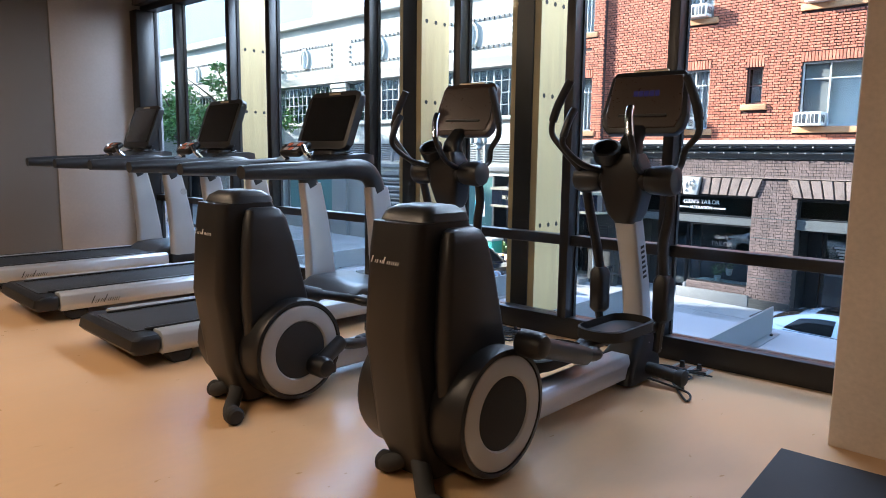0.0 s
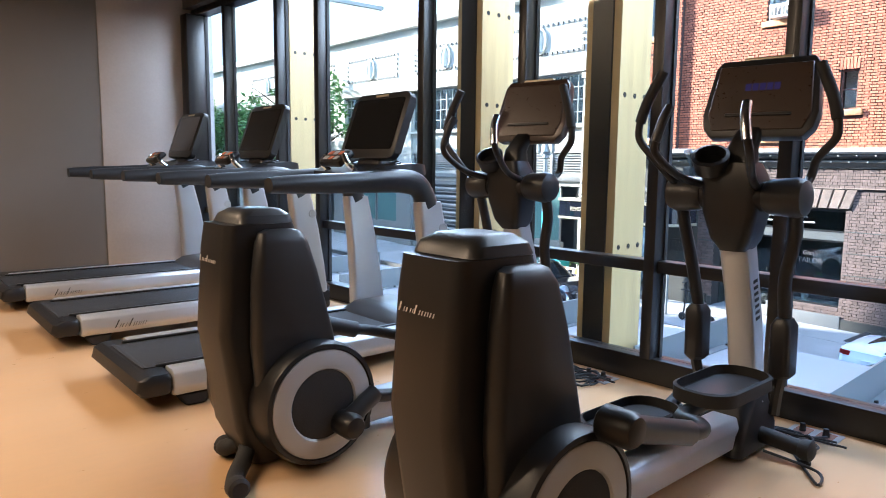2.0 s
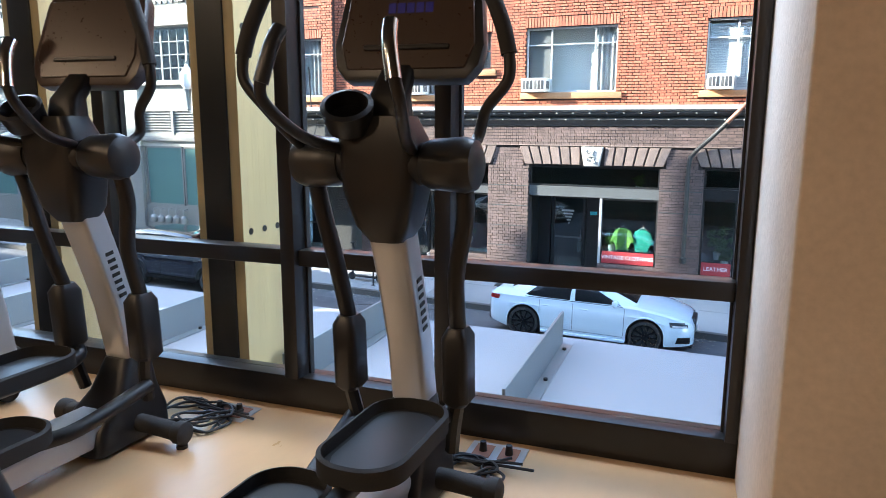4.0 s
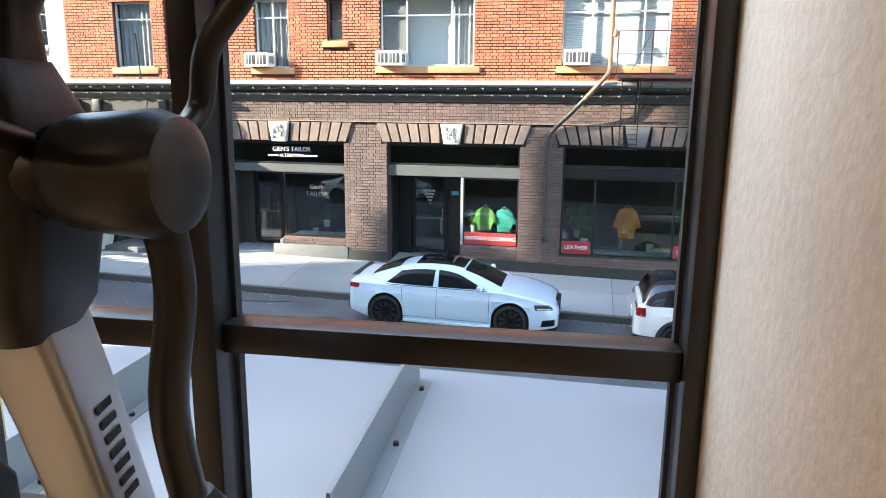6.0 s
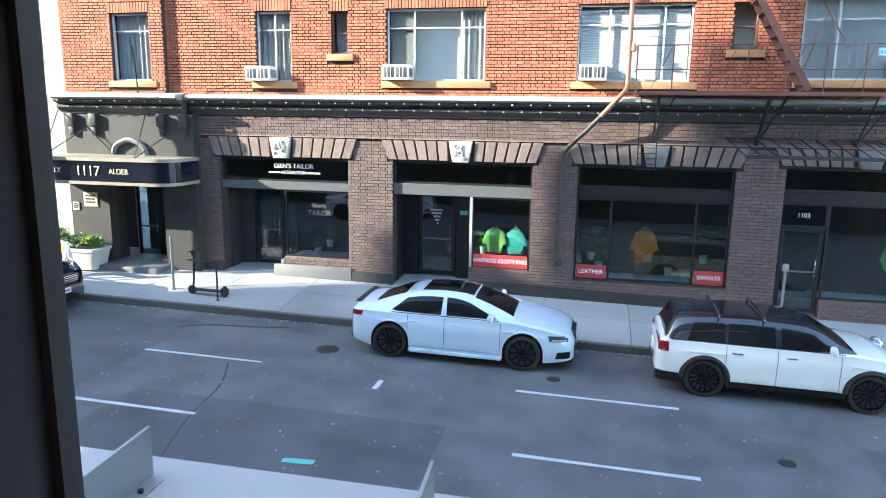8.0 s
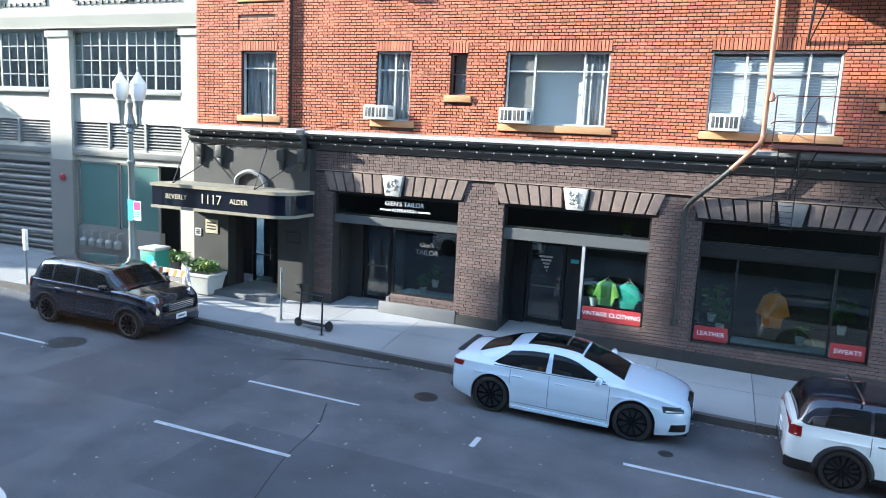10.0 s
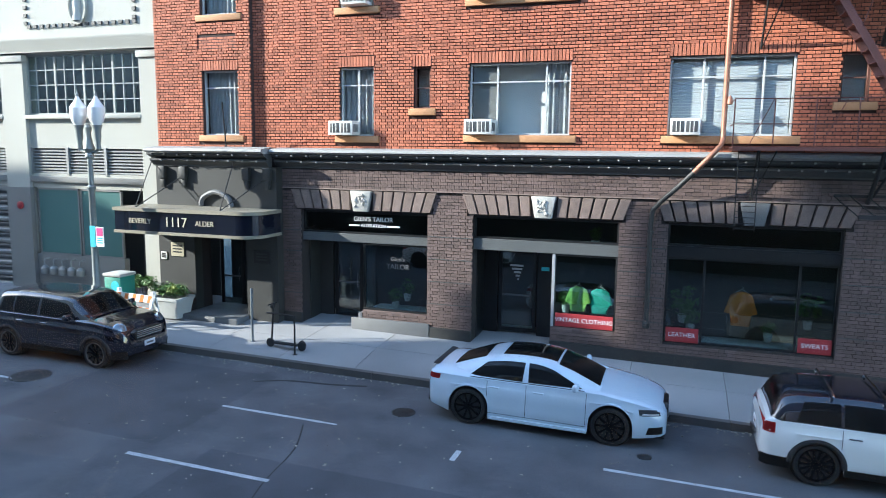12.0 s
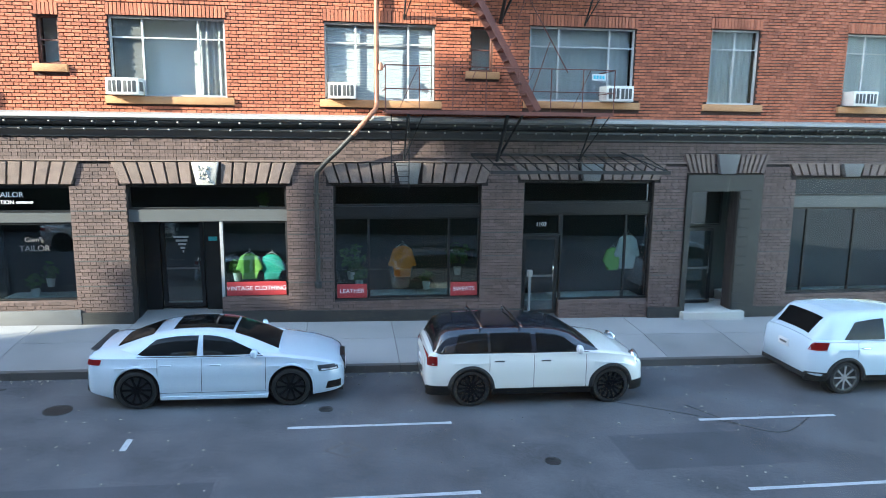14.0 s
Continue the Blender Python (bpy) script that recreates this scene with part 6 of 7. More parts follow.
    loft(bm, [[(x_, yc, zc + dz) for x_, dz in ((-w, -h), (w, -h), (w * 0.96, h), (-w * 0.96, h))] for yc, zc, w, h in ((1.30, 1.16, 0.30, 0.02), (1.40, 1.175, 0.37, 0.045), (1.66, 1.19, 0.38, 0.05), (1.74, 1.20, 0.34, 0.03))])
    part("dash", bm, M["plastic"], t)
    for s in (-1, 1):
        bm = B()
        tube(bm, [(s * 0.16, 1.34, 1.18), (s * 0.15, 1.28, 1.24), (s * 0.10, 1.29, 1.285)], 0.02, 8)
        part("grip_loop", bm, M["chrome"], t)
        bm = B()
        lathe(bm, (s * 0.24, 1.56, 1.21), (0, -0.2, 1), [(0, 0.05), (0.03, 0.055), (0.035, 0.045), (0.0, 0.04)], 18)
        part("cup_holder", bm, M["plastic"], t)
    kp = new("keypad")
    kp.parent = t
    kp.matrix_local = pose(0, 1.28, 1.285, -52)
    bm = B()
    box(bm, -0.12, 0.12, 0.0, 0.05, -0.07, 0.07, 0.02)
    part("keypad_case", bm, M["plastic"], kp)
    for i in range(3):
        for j in range(2):
            bm = B()
            box(bm, -0.085 + i * 0.06, -0.04 + i * 0.06, -0.005, 0.0, -0.045 + j * 0.05, -0.01 + j * 0.05, 0.003, 1)
            part("key", bm, M["red_key"] if (i + j) % 2 else M["disc"], kp)
    con = new("console")
    con.parent = t
    con.matrix_local = pose(0, 1.50, 1.27, -20) @ Matrix.Diagonal((1.12, 1, 1.03, 1))
    bm = B()
    prism(bm, rounded(-0.275, 0.275, 0.0, 0.44, 0.05, 5), "y", 0.0, 0.055, 0.012, 2)
    part("console_case", bm, M["satin"], con)
    bm = B()
    prism(bm, rounded(-0.235, 0.235, 0.06, 0.40, 0.015, 3), "y", -0.005, 0.002)
    part("screen", bm, M["screen"], con)
    bm = B()
    box(bm, -0.06, 0.06, -0.006, 0.0, 0.415, 0.428)
    part("top_badge", bm, M["gold"], con)
    bm = B()
    slab_loft(bm, [(1.18, -0.14, 0.14, 1.50, 1.62), (1.30, -0.12, 0.12, 1.54, 1.64), (1.40, -0.08, 0.08, 1.58, 1.66)], 0.03)
    part("console_neck", bm, M["plastic"], t)
    script_bars(t, pose(0.4405, 0.30, 0.11, 0, 0, 90) @ pose(0, 0, 0, 0, 0, 0), 0.22, 0.055, "bolt")
    return t


tm = treadmill(-3.80, -2.40)
for x, y in ((-5.32, -2.47), (-6.80, -2.54)):
    copy_thing(tm, pose(x, y, FLOOR))


def floor_outlet(x, y, rz):
    o = thing("floor_outlet_plate", pose(x, y, FLOOR, 0, 0, rz), "square metal floor outlet plate with two plugs", "floor outlet", "floor outlets")
    bm = B()
    box(bm, -0.11, 0.11, -0.075, 0.075, 0.0, 0.006, 0.002, 1)
    part("plate", bm, M["silver"], o)
    for s in (-1, 1):
        bm = B()
        box(bm, s * 0.05 - 0.035, s * 0.05 + 0.035, -0.05, 0.05, 0.0062, 0.009, 0.001, 1)
        part("lid", bm, M["copper"], o)
        bm = B()
        cyl(bm, (s * 0.05, 0.0, 0.009), (s * 0.05, 0.0, 0.045), 0.016, 0.012, seg=10)
        part("plug", bm, M["cable"], o)


def cable_coil(x, y, seed):
    rng = random.Random(seed)
    c = thing("cable_coil", pose(x, y, FLOOR), "loosely coiled black power cable on the floor", "cable", "power cables")
    for k in range(3):
        pts = []
        r0 = rng.uniform(0.07, 0.13)
        ox, oy = rng.uniform(-0.06, 0.06), rng.uniform(-0.05, 0.05)
        for i in range(22):
            a = i * 0.62 + k
            r = r0 * (1 + 0.25 * math.sin(i * 1.7 + k))
            pts.append((ox + r * math.cos(a) * 1.2, oy + r * math.sin(a), 0.006 + 0.0035 * i % 0.03 + 0.004 * k))
        pts.append((0.16 + 0.05 * k, 0.10 - 0.03 * k, 0.03))
        bm = B()
        tube(bm, pts, 0.0055, 6, 4)
        part("cable_loop", bm, M["cable"], c)


floor_outlet(-1.25, -0.13, SKEW)
floor_outlet(-2.42, -0.22, SKEW)
cable_coil(-1.33, -0.29, 3)
cable_coil(-2.50, -0.33, 8)
bm = B()
tube(bm, [(x, y - 0.12, FLOOR + z) for x, y, z in ((-1.22, -0.58, 0.09), (-1.06, -0.45, 0.02), (-1.02, -0.55, 0.01), (-1.16, -0.38, 0.01), (-1.28, -0.22, 0.012))], 0.006, 6, 6)
tagged(part("power_cable", bm, M["cable"]), "black cable trailing from the machine's front foot", "cable")

# black mat by the pier
bm = B()
prism(bm, [(-0.48, -0.92), (0.9, -0.86), (0.9, -2.65), (-0.32, -2.65)], "z", FLOOR, FLOOR + 0.012, 0.003, 1)
tagged(part("rubber_mat", bm, M["rubber"]), "black rubber floor mat beside the pier", "mat")

# white outlet on the dark wall
o = thing("wall_outlet", pose(LEFT, -3.3, 0.39), "white wall outlet plate on the dark wall", "wall outlet")
bm = B()
box(bm, 0, 0.008, -0.04, 0.04, -0.06, 0.06, 0.003, 1)
part("plate", bm, M["white_paint"], o)
for z in (-0.025, 0.025):
    bm = B()
    box(bm, 0.0082, 0.010, -0.016, 0.016, z - 0.012, z + 0.012, 0.002, 1)
    part("socket", bm, M["disc"], o)

# exercise bike, handlebar end in view
bk = thing("exercise_bike", pose(-5.47, -3.50, FLOOR), "black upright exercise bike with bullhorn bars", "exercise bike")
bm = B()
box(bm, -0.55, 0.55, -0.05, 0.05, 0.05, 0.16, 0.02)
part("frame_rail", bm, M["plastic"], bk)
for x in (-0.5, 0.5):
    bm = B()
    cyl(bm, (x, -0.24, 0.04), (x, 0.24, 0.04), 0.04, seg=12)
    part("foot_bar", bm, M["rubber"], bk)
bm = B()
slab_loft(bm, [(0.14, -0.32, 0.40, -0.07, 0.07), (0.55, -0.05, 0.36, -0.06, 0.06), (0.70, 0.08, 0.30, -0.045, 0.045)], 0.03)
part("body_shroud", bm, M["satin"], bk)
bm = B()
tube(bm, [(0.20, 0, 0.65), (0.26, 0, 0.95), (0.30, 0, 1.08)], 0.035, 10)
part("steering_post", bm, M["plastic"], bk)
bm = B()
tube(bm, [(0.30, 0.0, 1.06), (0.20, 0.16, 1.04), (0.02, 0.20, 1.06), (-0.05, 0.17, 1.16)], 0.018, 10)
tube(bm, [(0.30, 0.0, 1.06), (0.20, -0.16, 1.04), (0.02, -0.20, 1.06), (-0.05, -0.17, 1.16)], 0.018, 10)
part("handlebar", bm, M["rubber"], bk)
bm = B()
box_at(bm, (0.34, 0, 1.22), (0.04, 0.26, 0.24), 0, -20, 0, 0.02)
part("console_case", bm, M["plastic"], bk)
bm = B()
tube(bm, [(-0.28, 0, 0.15), (-0.34, 0, 0.75)], 0.03, 10, 2)
part("seat_post", bm, M["silver"], bk)
bm = B()
slab_loft(bm, [(0.75, -0.44, -0.16, -0.10, 0.10), (0.80, -0.46, -0.14, -0.11, 0.11), (0.83, -0.44, -0.18, -0.09, 0.09)], 0.06)
part("saddle", bm, M["rubber"], bk)

# ---- parked cars ----
def lerp_tab(tab, x):
    for (a, *va), (b, *vb) in zip(tab, tab[1:]):
        if x <= b:
            f = (x - a) / (b - a) if b > a else 0
            f = max(0.0, min(1.0, f))
            return [p + (q - p) * f for p, q in zip(va, vb)]
    return list(tab[-1][1:])


def car(name, at_x, at_y, label, spec):
    """Built along +x from the rear bumper; spec holds its tables."""
    L, W, wr, wf, R = spec["L"], spec["W"] / 2, spec["wr"], spec["wf"], spec["R"]
    ang = math.degrees(math.atan(SLOPE))
    c = thing(name, pose(at_x, at_y, road_z(at_x), 0, ang, 0), label, "car", "parked cars")
    paint, belt, deck, side, gh = M[spec["paint"]], spec["belt"], spec["deck"], spec["plan"], spec["glass"]
    arch = R * 1.13

    def half_body(x, cut=True):
        """The lower body's half outline at x, from the sill up to the middle of the deck."""
        zd = lerp_tab(deck, x)[0]
        w = W * lerp_tab(side, x)[0]
        zl = spec["low"]
        if x < 0.5:
            zl += (0.5 - x) * 0.25
        if x > L - 0.5:
            zl += (x - L + 0.5) * 0.10
        if cut:
            for wx in (wr, wf):
                d = abs(x - wx)
                if d < arch:
                    zl = max(zl, R + math.sqrt(arch ** 2 - d ** 2))
        sh = min(belt, zd - 0.02)
        zl = min(zl, sh - 0.16)
        mid = max(zl + 0.03, 0.42)
        flare = 0.012 * max(0.0, 1 - min(abs(x - wr), abs(x - wf)) / 0.6)
        w += flare
        crease = sh - 0.17
        return [(w * 0.955, zl), (w * 0.990, zl + (mid - zl) * 0.5), (w, mid), (w * 0.985, mid + (crease - mid) * 0.45) if crease > mid + 0.03 else (w * 0.995, mid + 0.008),
                (w * 0.995, max(crease - 0.012, mid + 0.012)), (w * 0.972, max(crease + 0.018, mid + 0.03)), (w * 0.955, sh - 0.022), (w * 0.925, sh), (w * 0.80, zd - 0.016), (w * 0.62, zd + 0.004), (w * 0.34, zd + 0.014), (0.0, zd + 0.018)]

    def half_cabin(x):
        zr, wt, wb = lerp_tab(gh, x)
        zb = min(belt - 0.02, lerp_tab(deck, x)[0])
        wt, wb = wt * W, wb * W
        return [(wb, zb), (wb * 0.72 + wt * 0.28, zb + (zr - zb) * 0.36), (wb * 0.38 + wt * 0.62, zb + (zr - zb) * 0.70), (wt, zr - 0.045), (wt * 0.93, zr - 0.016), (wt * 0.70, zr + 0.002), (wt * 0.35, zr + 0.010), (0.0, zr + 0.013)]

    def skin(half, z):
        """Half width of an outline at a height."""
        for (y0, z0), (y1, z1) in zip(half, half[1:]):
            if z0 <= z <= z1:
                return y0 + (y1 - y0) * ((z - z0) / (z1 - z0) if z1 > z0 else 0)
        return half[0][0] if z < half[0][1] else half[-1][0]

    def mirror(half, x):
        return [(x, y, z) for y, z in half] + [(x, -y, z) for y, z in half[-2::-1]]

    def patch(nm, s, edge_a, edge_b, outline, material, out=0.006, n=14, m=6, label=""):
        """A panel that lies on the car's side between two slanted ends, each (x, z) foot and (x, z) head."""
        rows = []
        for i in range(n + 1):
            u = i / n
            foot = [p + (q - p) * u for p, q in zip(edge_a[0], edge_b[0])]
            head = [p + (q - p) * u for p, q in zip(edge_a[1], edge_b[1])]
            bow = edge_a[2] * math.sin(math.pi * u) if len(edge_a) > 2 else 0.0
            col = []
            for j in range(m + 1):
                v = j / m
                x, z = foot[0] + (head[0] - foot[0]) * v, foot[1] + (head[1] + bow - foot[1]) * v
                col.append((x, s * (skin(outline(x), z) + out), z))
            rows.append(col)
        bm = B()
        loft(bm, rows, closed=False, caps=False)
        bmesh.ops.solidify(bm, geom=bm.faces[:], thickness=0.004)
        return part(nm, bm, material, c, label)

    def screen_pane(nm, x0, x1, spread, out=0.007):
        rows = []
        for i in range(11):
            x = x0 + (x1 - x0) * i / 10
            h = half_cabin(x)
            top = [(y * spread if k < 2 else y, z) for k, (y, z) in enumerate(h[3:])]
            rows.append([(x, y, z + out) for y, z in top] + [(x, -y, z + out) for y, z in top[-2::-1]])
        bm = B()
        loft(bm, rows, closed=False, caps=False)
        bmesh.ops.solidify(bm, geom=bm.faces[:], thickness=0.004)
        return part(nm, bm, M["car_glass"], c, "dark tinted glass")

    xs = sorted({round(L * k / 70, 3) for k in range(71)} | {round(w + arch * 1.005 * math.cos(math.pi * k / 14), 3) for w in (wr, wf) for k in range(15)})
    bm = B()
    loft(bm, [mirror(half_body(x), x) for x in xs], closed=False, caps=True)
    part("body", bm, paint, c)
    bm = B()
    box(bm, 0.45, L - 0.60, -W * 0.82, W * 0.82, spec["low"] + 0.03, 0.52)
    part("underbody", bm, M["tyre"], c)
    gx0, gx1 = gh[0][0], gh[-1][0]
    gxs = [gx0 + (gx1 - gx0) * k / 44 for k in range(45)]
    bm = B()
    loft(bm, [mirror(half_cabin(x), x) for x in gxs], closed=False, caps=True)
    part("cabin_shell", bm, M[spec["roof"]], c, spec.get("roof_label", ""))
    screen_pane("windscreen", *spec["windscreen"], 0.93)
    screen_pane("rear_window", *spec["rear_window"], 0.90)
    if "sunroof" in spec:
        screen_pane("sunroof", *spec["sunroof"], 0.80, 0.005)
    for s in (-1, 1):
        for a, b, h0, h1, bow in spec["panes"]:
            z0 = belt + 0.012
            # foot ends a and b, head ends h0 and h1: (x, height)
            patch("side_window", s, ((a, z0), h0, bow), ((b, z0), h1), half_cabin, M["car_glass"], label="dark tinted glass")
        if spec["trim"]:
            patch("belt_trim", s, ((spec["trim"][0], belt - 0.012), (spec["trim"][0], belt + 0.004)), ((spec["trim"][1], belt - 0.012), (spec["trim"][1], belt + 0.004)), lambda x: [(W * lerp_tab(side, x)[0] * 0.955, 0), (W * lerp_tab(side, x)[0] * 0.935, 2)], M[spec.get("trim_mat", "plastic")], 0.006, 10, 1)
        for x in spec["cuts"]:
            top = belt - 0.02
            patch("door_gap", s, ((x - 0.005, spec["low"] + 0.10), (x - 0.005, top)), ((x + 0.005, spec["low"] + 0.10), (x + 0.005, top)), lambda q: half_body(q, False), M["tyre"], 0.0012, 1, 12)
        for z in (spec["low"] + 0.10,):
            patch("sill_gap", s, ((spec["cuts"][0], z - 0.004), (spec["cuts"][0], z + 0.004)), ((spec["cuts"][-1], z - 0.004), (spec["cuts"][-1], z + 0.004)), lambda q: half_body(q, False), M["tyre"], 0.0012, 10, 1)
        for x in spec["handles"]:
            bm = B()
            box_at(bm, (x, s * (skin(half_body(x), belt - 0.15) + 0.016), belt - 0.15), (0.19, 0.03, 0.028), 0, 0, 0, 0.01)
            part("door_handle", bm, M[spec.get("handle_mat", spec["paint"])], c)
        mx = spec["mirror"]
        bm = B()
        box_at(bm, (mx, s * (W + 0.09), belt + 0.08), (0.11, 0.20, 0.14), 0, 0, s * 8, 0.045, 3)
        part("wing_mirror", bm, M[spec.get("mirror_mat", spec["paint"])], c)
        bm = B()
        box_at(bm, (mx + 0.01, s * (W - 0.02), belt + 0.02), (0.06, 0.12, 0.04), 0, 0, 0, 0.01)
        part("mirror_arm", bm, M["plastic"], c)
        for nm, mt, (x0, x1, z0, z1, lean) in [("tail_light", M["tail"], spec["tail"])] + ([] if spec.get("round_head") else [("headlight", M["lens"], spec["head"])]):
            patch(nm, s, ((x0, z0), (x0 + lean, z1)), ((x1, z0), (x1 + lean, z1)), lambda q: half_body(min(max(q, 0.002), L - 0.002), False), mt, 0.007, 8, 3)
        if not spec.get("round_head"):
            x0, x1, z0, z1, lean = spec["head"]
            patch("lamp_strip", s, ((x0 + 0.04, z0 + 0.015), (x0 + 0.05, z0 + 0.04)), ((x1 - 0.03, z0 + 0.015), (x1 - 0.03, z0 + 0.04)), lambda q: half_body(min(q, L - 0.002), False), M["white_text"], 0.0125, 8, 1)
        else:
            x0, z0, r = spec["head"]
            ya = W * lerp_tab(side, x0)[0] * 0.80
            bm = B()
            lathe(bm, (x0, s * ya, z0), (1, s * 0.55, 0.55), [(-0.06, r), (0.03, r), (0.06, r * 0.75), (0.075, r * 0.3), (0.078, 0.01)], 24)
            hl = part("headlight", bm, M["lens"], c)
            bm = B()
            lathe(bm, (x0, s * ya, z0), (1, s * 0.55, 0.55), [(0.0, r * 1.1), (0.035, r * 1.1), (0.042, r * 1.03), (0.035, r * 0.99)], 24)
            part("headlight_ring", bm, M["chrome"], hl)
        patch("air_intake", s, ((L - 0.34, 0.28), (L - 0.30, 0.42)), ((L - 0.06, 0.28), (L - 0.06, 0.42)), lambda q: half_body(min(q, L - 0.002), False), M["plastic"], 0.005, 8, 3)
        if spec.get("cladding"):
            for wx in (wr, wf):
                pts = [(wx + arch * 1.02 * math.cos(a), s * (skin(half_body(wx + arch * math.cos(a), False), R + arch * math.sin(a)) - 0.012), R + arch * 1.02 * math.sin(a)) for a in [math.pi * k / 18 for k in range(19)]]
                bm = B()
                tube(bm, pts, 0.046, 8, 1)
                part("wheel_arch", bm, M["rubber"], c)
            patch("side_skirt", s, ((wr + arch, spec["low"] - 0.02), (wr + arch, spec["low"] + 0.10)), ((wf - arch, spec["low"] - 0.02), (wf - arch, spec["low"] + 0.10)), lambda q: half_body(q, False), M["rubber"], 0.012, 8, 2)
            for x0, x1 in ((0.01, wr - arch), (wf + arch, L - 0.03)):
                patch("bumper_cladding", s, ((x0, spec["low"] - 0.02), (x0, spec["low"] + 0.17)), ((x1, spec["low"] - 0.02), (x1, spec["low"] + 0.17)), lambda q: half_body(q, False), M["rubber"], 0.010, 8, 2)
        for wx in (wr, wf):
            bm = B()
            lathe(bm, (wx, s * (W - 0.30), R), (0, s, 0), [(0, 0.02), (0.0, arch * 0.99), (0.20, arch * 0.99), (0.20, arch * 0.94), (0.02, arch * 0.94), (0.02, 0.02)], 28)
            part("wheel_well", bm, M["tyre"], c)
            wh = new("wheel")
            wh.parent = c
            yw = s * (W - 0.115)
            bm = B()
            lathe(bm, (wx, yw - s * 0.10, R), (0, s, 0), [(0, R * 0.72), (0.0, R * 0.94), (0.03, R), (0.17, R), (0.20, R * 0.95), (0.205, R * 0.80), (0.17, R * 0.76)], 40)
            part("tyre", bm, M["tyre"], wh)
            rm = M[spec["rim"]]
            bm = B()
            lathe(bm, (wx, yw - s * 0.08, R), (0, s, 0), [(0, R * 0.74), (0.17, R * 0.76), (0.188, R * 0.77), (0.185, R * 0.72), (0.04, R * 0.68), (0.04, 0.02)], 40)
            part("rim", bm, M[spec.get("lip", "rim")], wh)
            n_sp = spec.get("spokes", 10)
            for k in range(n_sp):
                a = 2 * math.pi * k / n_sp
                bm = B()
                d = Vector((math.cos(a), 0, math.sin(a)))
                n_ = Vector((-math.sin(a), 0, math.cos(a)))
                o = Vector((wx, yw + s * 0.085, R))
                loft(bm, [[o + d * r + n_ * q + Vector((0, s * (y - 0.01 + 0.02 * r / R), 0)) for q, y in ((-t_, 0), (t_, 0), (t_, -0.03), (-t_, -0.03))] for r, t_ in ((0.02, 0.024), (R * 0.40, 0.015), (R * 0.73, 0.020))])
                part("spoke", bm, rm, wh)
            bm = B()
            lathe(bm, (wx, yw + s * 0.07, R), (0, s, 0), [(0, 0.035), (0.025, 0.032), (0.03, 0.01)], 14)
            part("hub_cap", bm, rm, wh)
    # front and rear details
    gz, gw, ghh = spec["grille"]
    bm = B()
    prism(bm, [(-gw / 2, gz + ghh * 0.30), (-gw * 0.38, gz + ghh / 2), (gw * 0.38, gz + ghh / 2), (gw / 2, gz + ghh * 0.30), (gw * 0.40, gz - ghh / 2), (-gw * 0.40, gz - ghh / 2)], "x", L - 0.12, L + 0.012, 0.012, 2)
    part("grille", bm, M["plastic"], c)
    for x, z in ((L + 0.024, 0.50), (-0.012, spec["plate_z"])):
        bm = B()
        box_at(bm, (x, 0, z), (0.015, 0.34, 0.13 if x > 1 else 0.16), 0, 0, 0, 0.004)
        p = part("number_plate", bm, M["plate"], c)
        bm = B()
        box_at(bm, (x + (0.009 if x > 1 else -0.009), 0, z), (0.003, 0.22, 0.045))
        part("plate_print", bm, M["stone_grey"], p)
    bm = B()
    box_at(bm, (0.10, 0, 0.36), (0.20, W * 1.6, 0.12), 0, 0, 0, 0.03)
    part("rear_valance", bm, M["rubber"], c)
    return c


SEDAN = dict(L=4.46, W=1.80, wr=0.86, wf=3.50, R=0.345, low=0.19, belt=0.94, paint="car_white", roof="car_white", rim="rim", spokes=10,
             deck=[(0, 0.80), (0.03, 0.93), (0.10, 1.00), (0.30, 1.03), (0.75, 1.02), (1.2, 0.98), (3.0, 0.99), (3.35, 0.955), (3.9, 0.87), (4.22, 0.785), (4.38, 0.72), (4.44, 0.66), (4.46, 0.60)],
             plan=[(0, 0.74), (0.04, 0.84), (0.14, 0.92), (0.5, 0.985), (1.2, 1.0), (3.3, 1.0), (3.9, 0.975), (4.2, 0.90), (4.36, 0.80), (4.43, 0.70), (4.46, 0.58)],
             glass=[(0.42, 1.017, 0.62, 0.74), (0.62, 1.1, 0.65, 0.83), (0.85, 1.187, 0.67, 0.89), (1.05, 1.254, 0.68, 0.915), (1.25, 1.299, 0.685, 0.925), (1.48, 1.333, 0.69, 0.93), (1.75, 1.349, 0.69, 0.935), (2.05, 1.349, 0.69, 0.935), (2.3, 1.329, 0.69, 0.93), (2.5, 1.291, 0.69, 0.925), (2.75, 1.212, 0.7, 0.915), (3.0, 1.109, 0.715, 0.9), (3.3, 0.976, 0.73, 0.87)],
             panes=[(0.86, 1.88, (1.17, 1.204), (1.9, 1.27), 0.022), (1.99, 2.98, (1.97, 1.273), (2.46, 1.196), 0.02)],
             windscreen=(2.50, 3.27), rear_window=(0.47, 1.10), sunroof=(1.42, 2.46), trim=(0.88, 3.02), cuts=(1.22, 1.96, 3.06), handles=(1.36, 2.20), mirror=2.88,
             tail=(0.03, 0.26, 0.80, 0.90, 0.03), head=(4.00, 4.35, 0.62, 0.73, -0.03), grille=(0.56, 0.72, 0.34), plate_z=0.62)
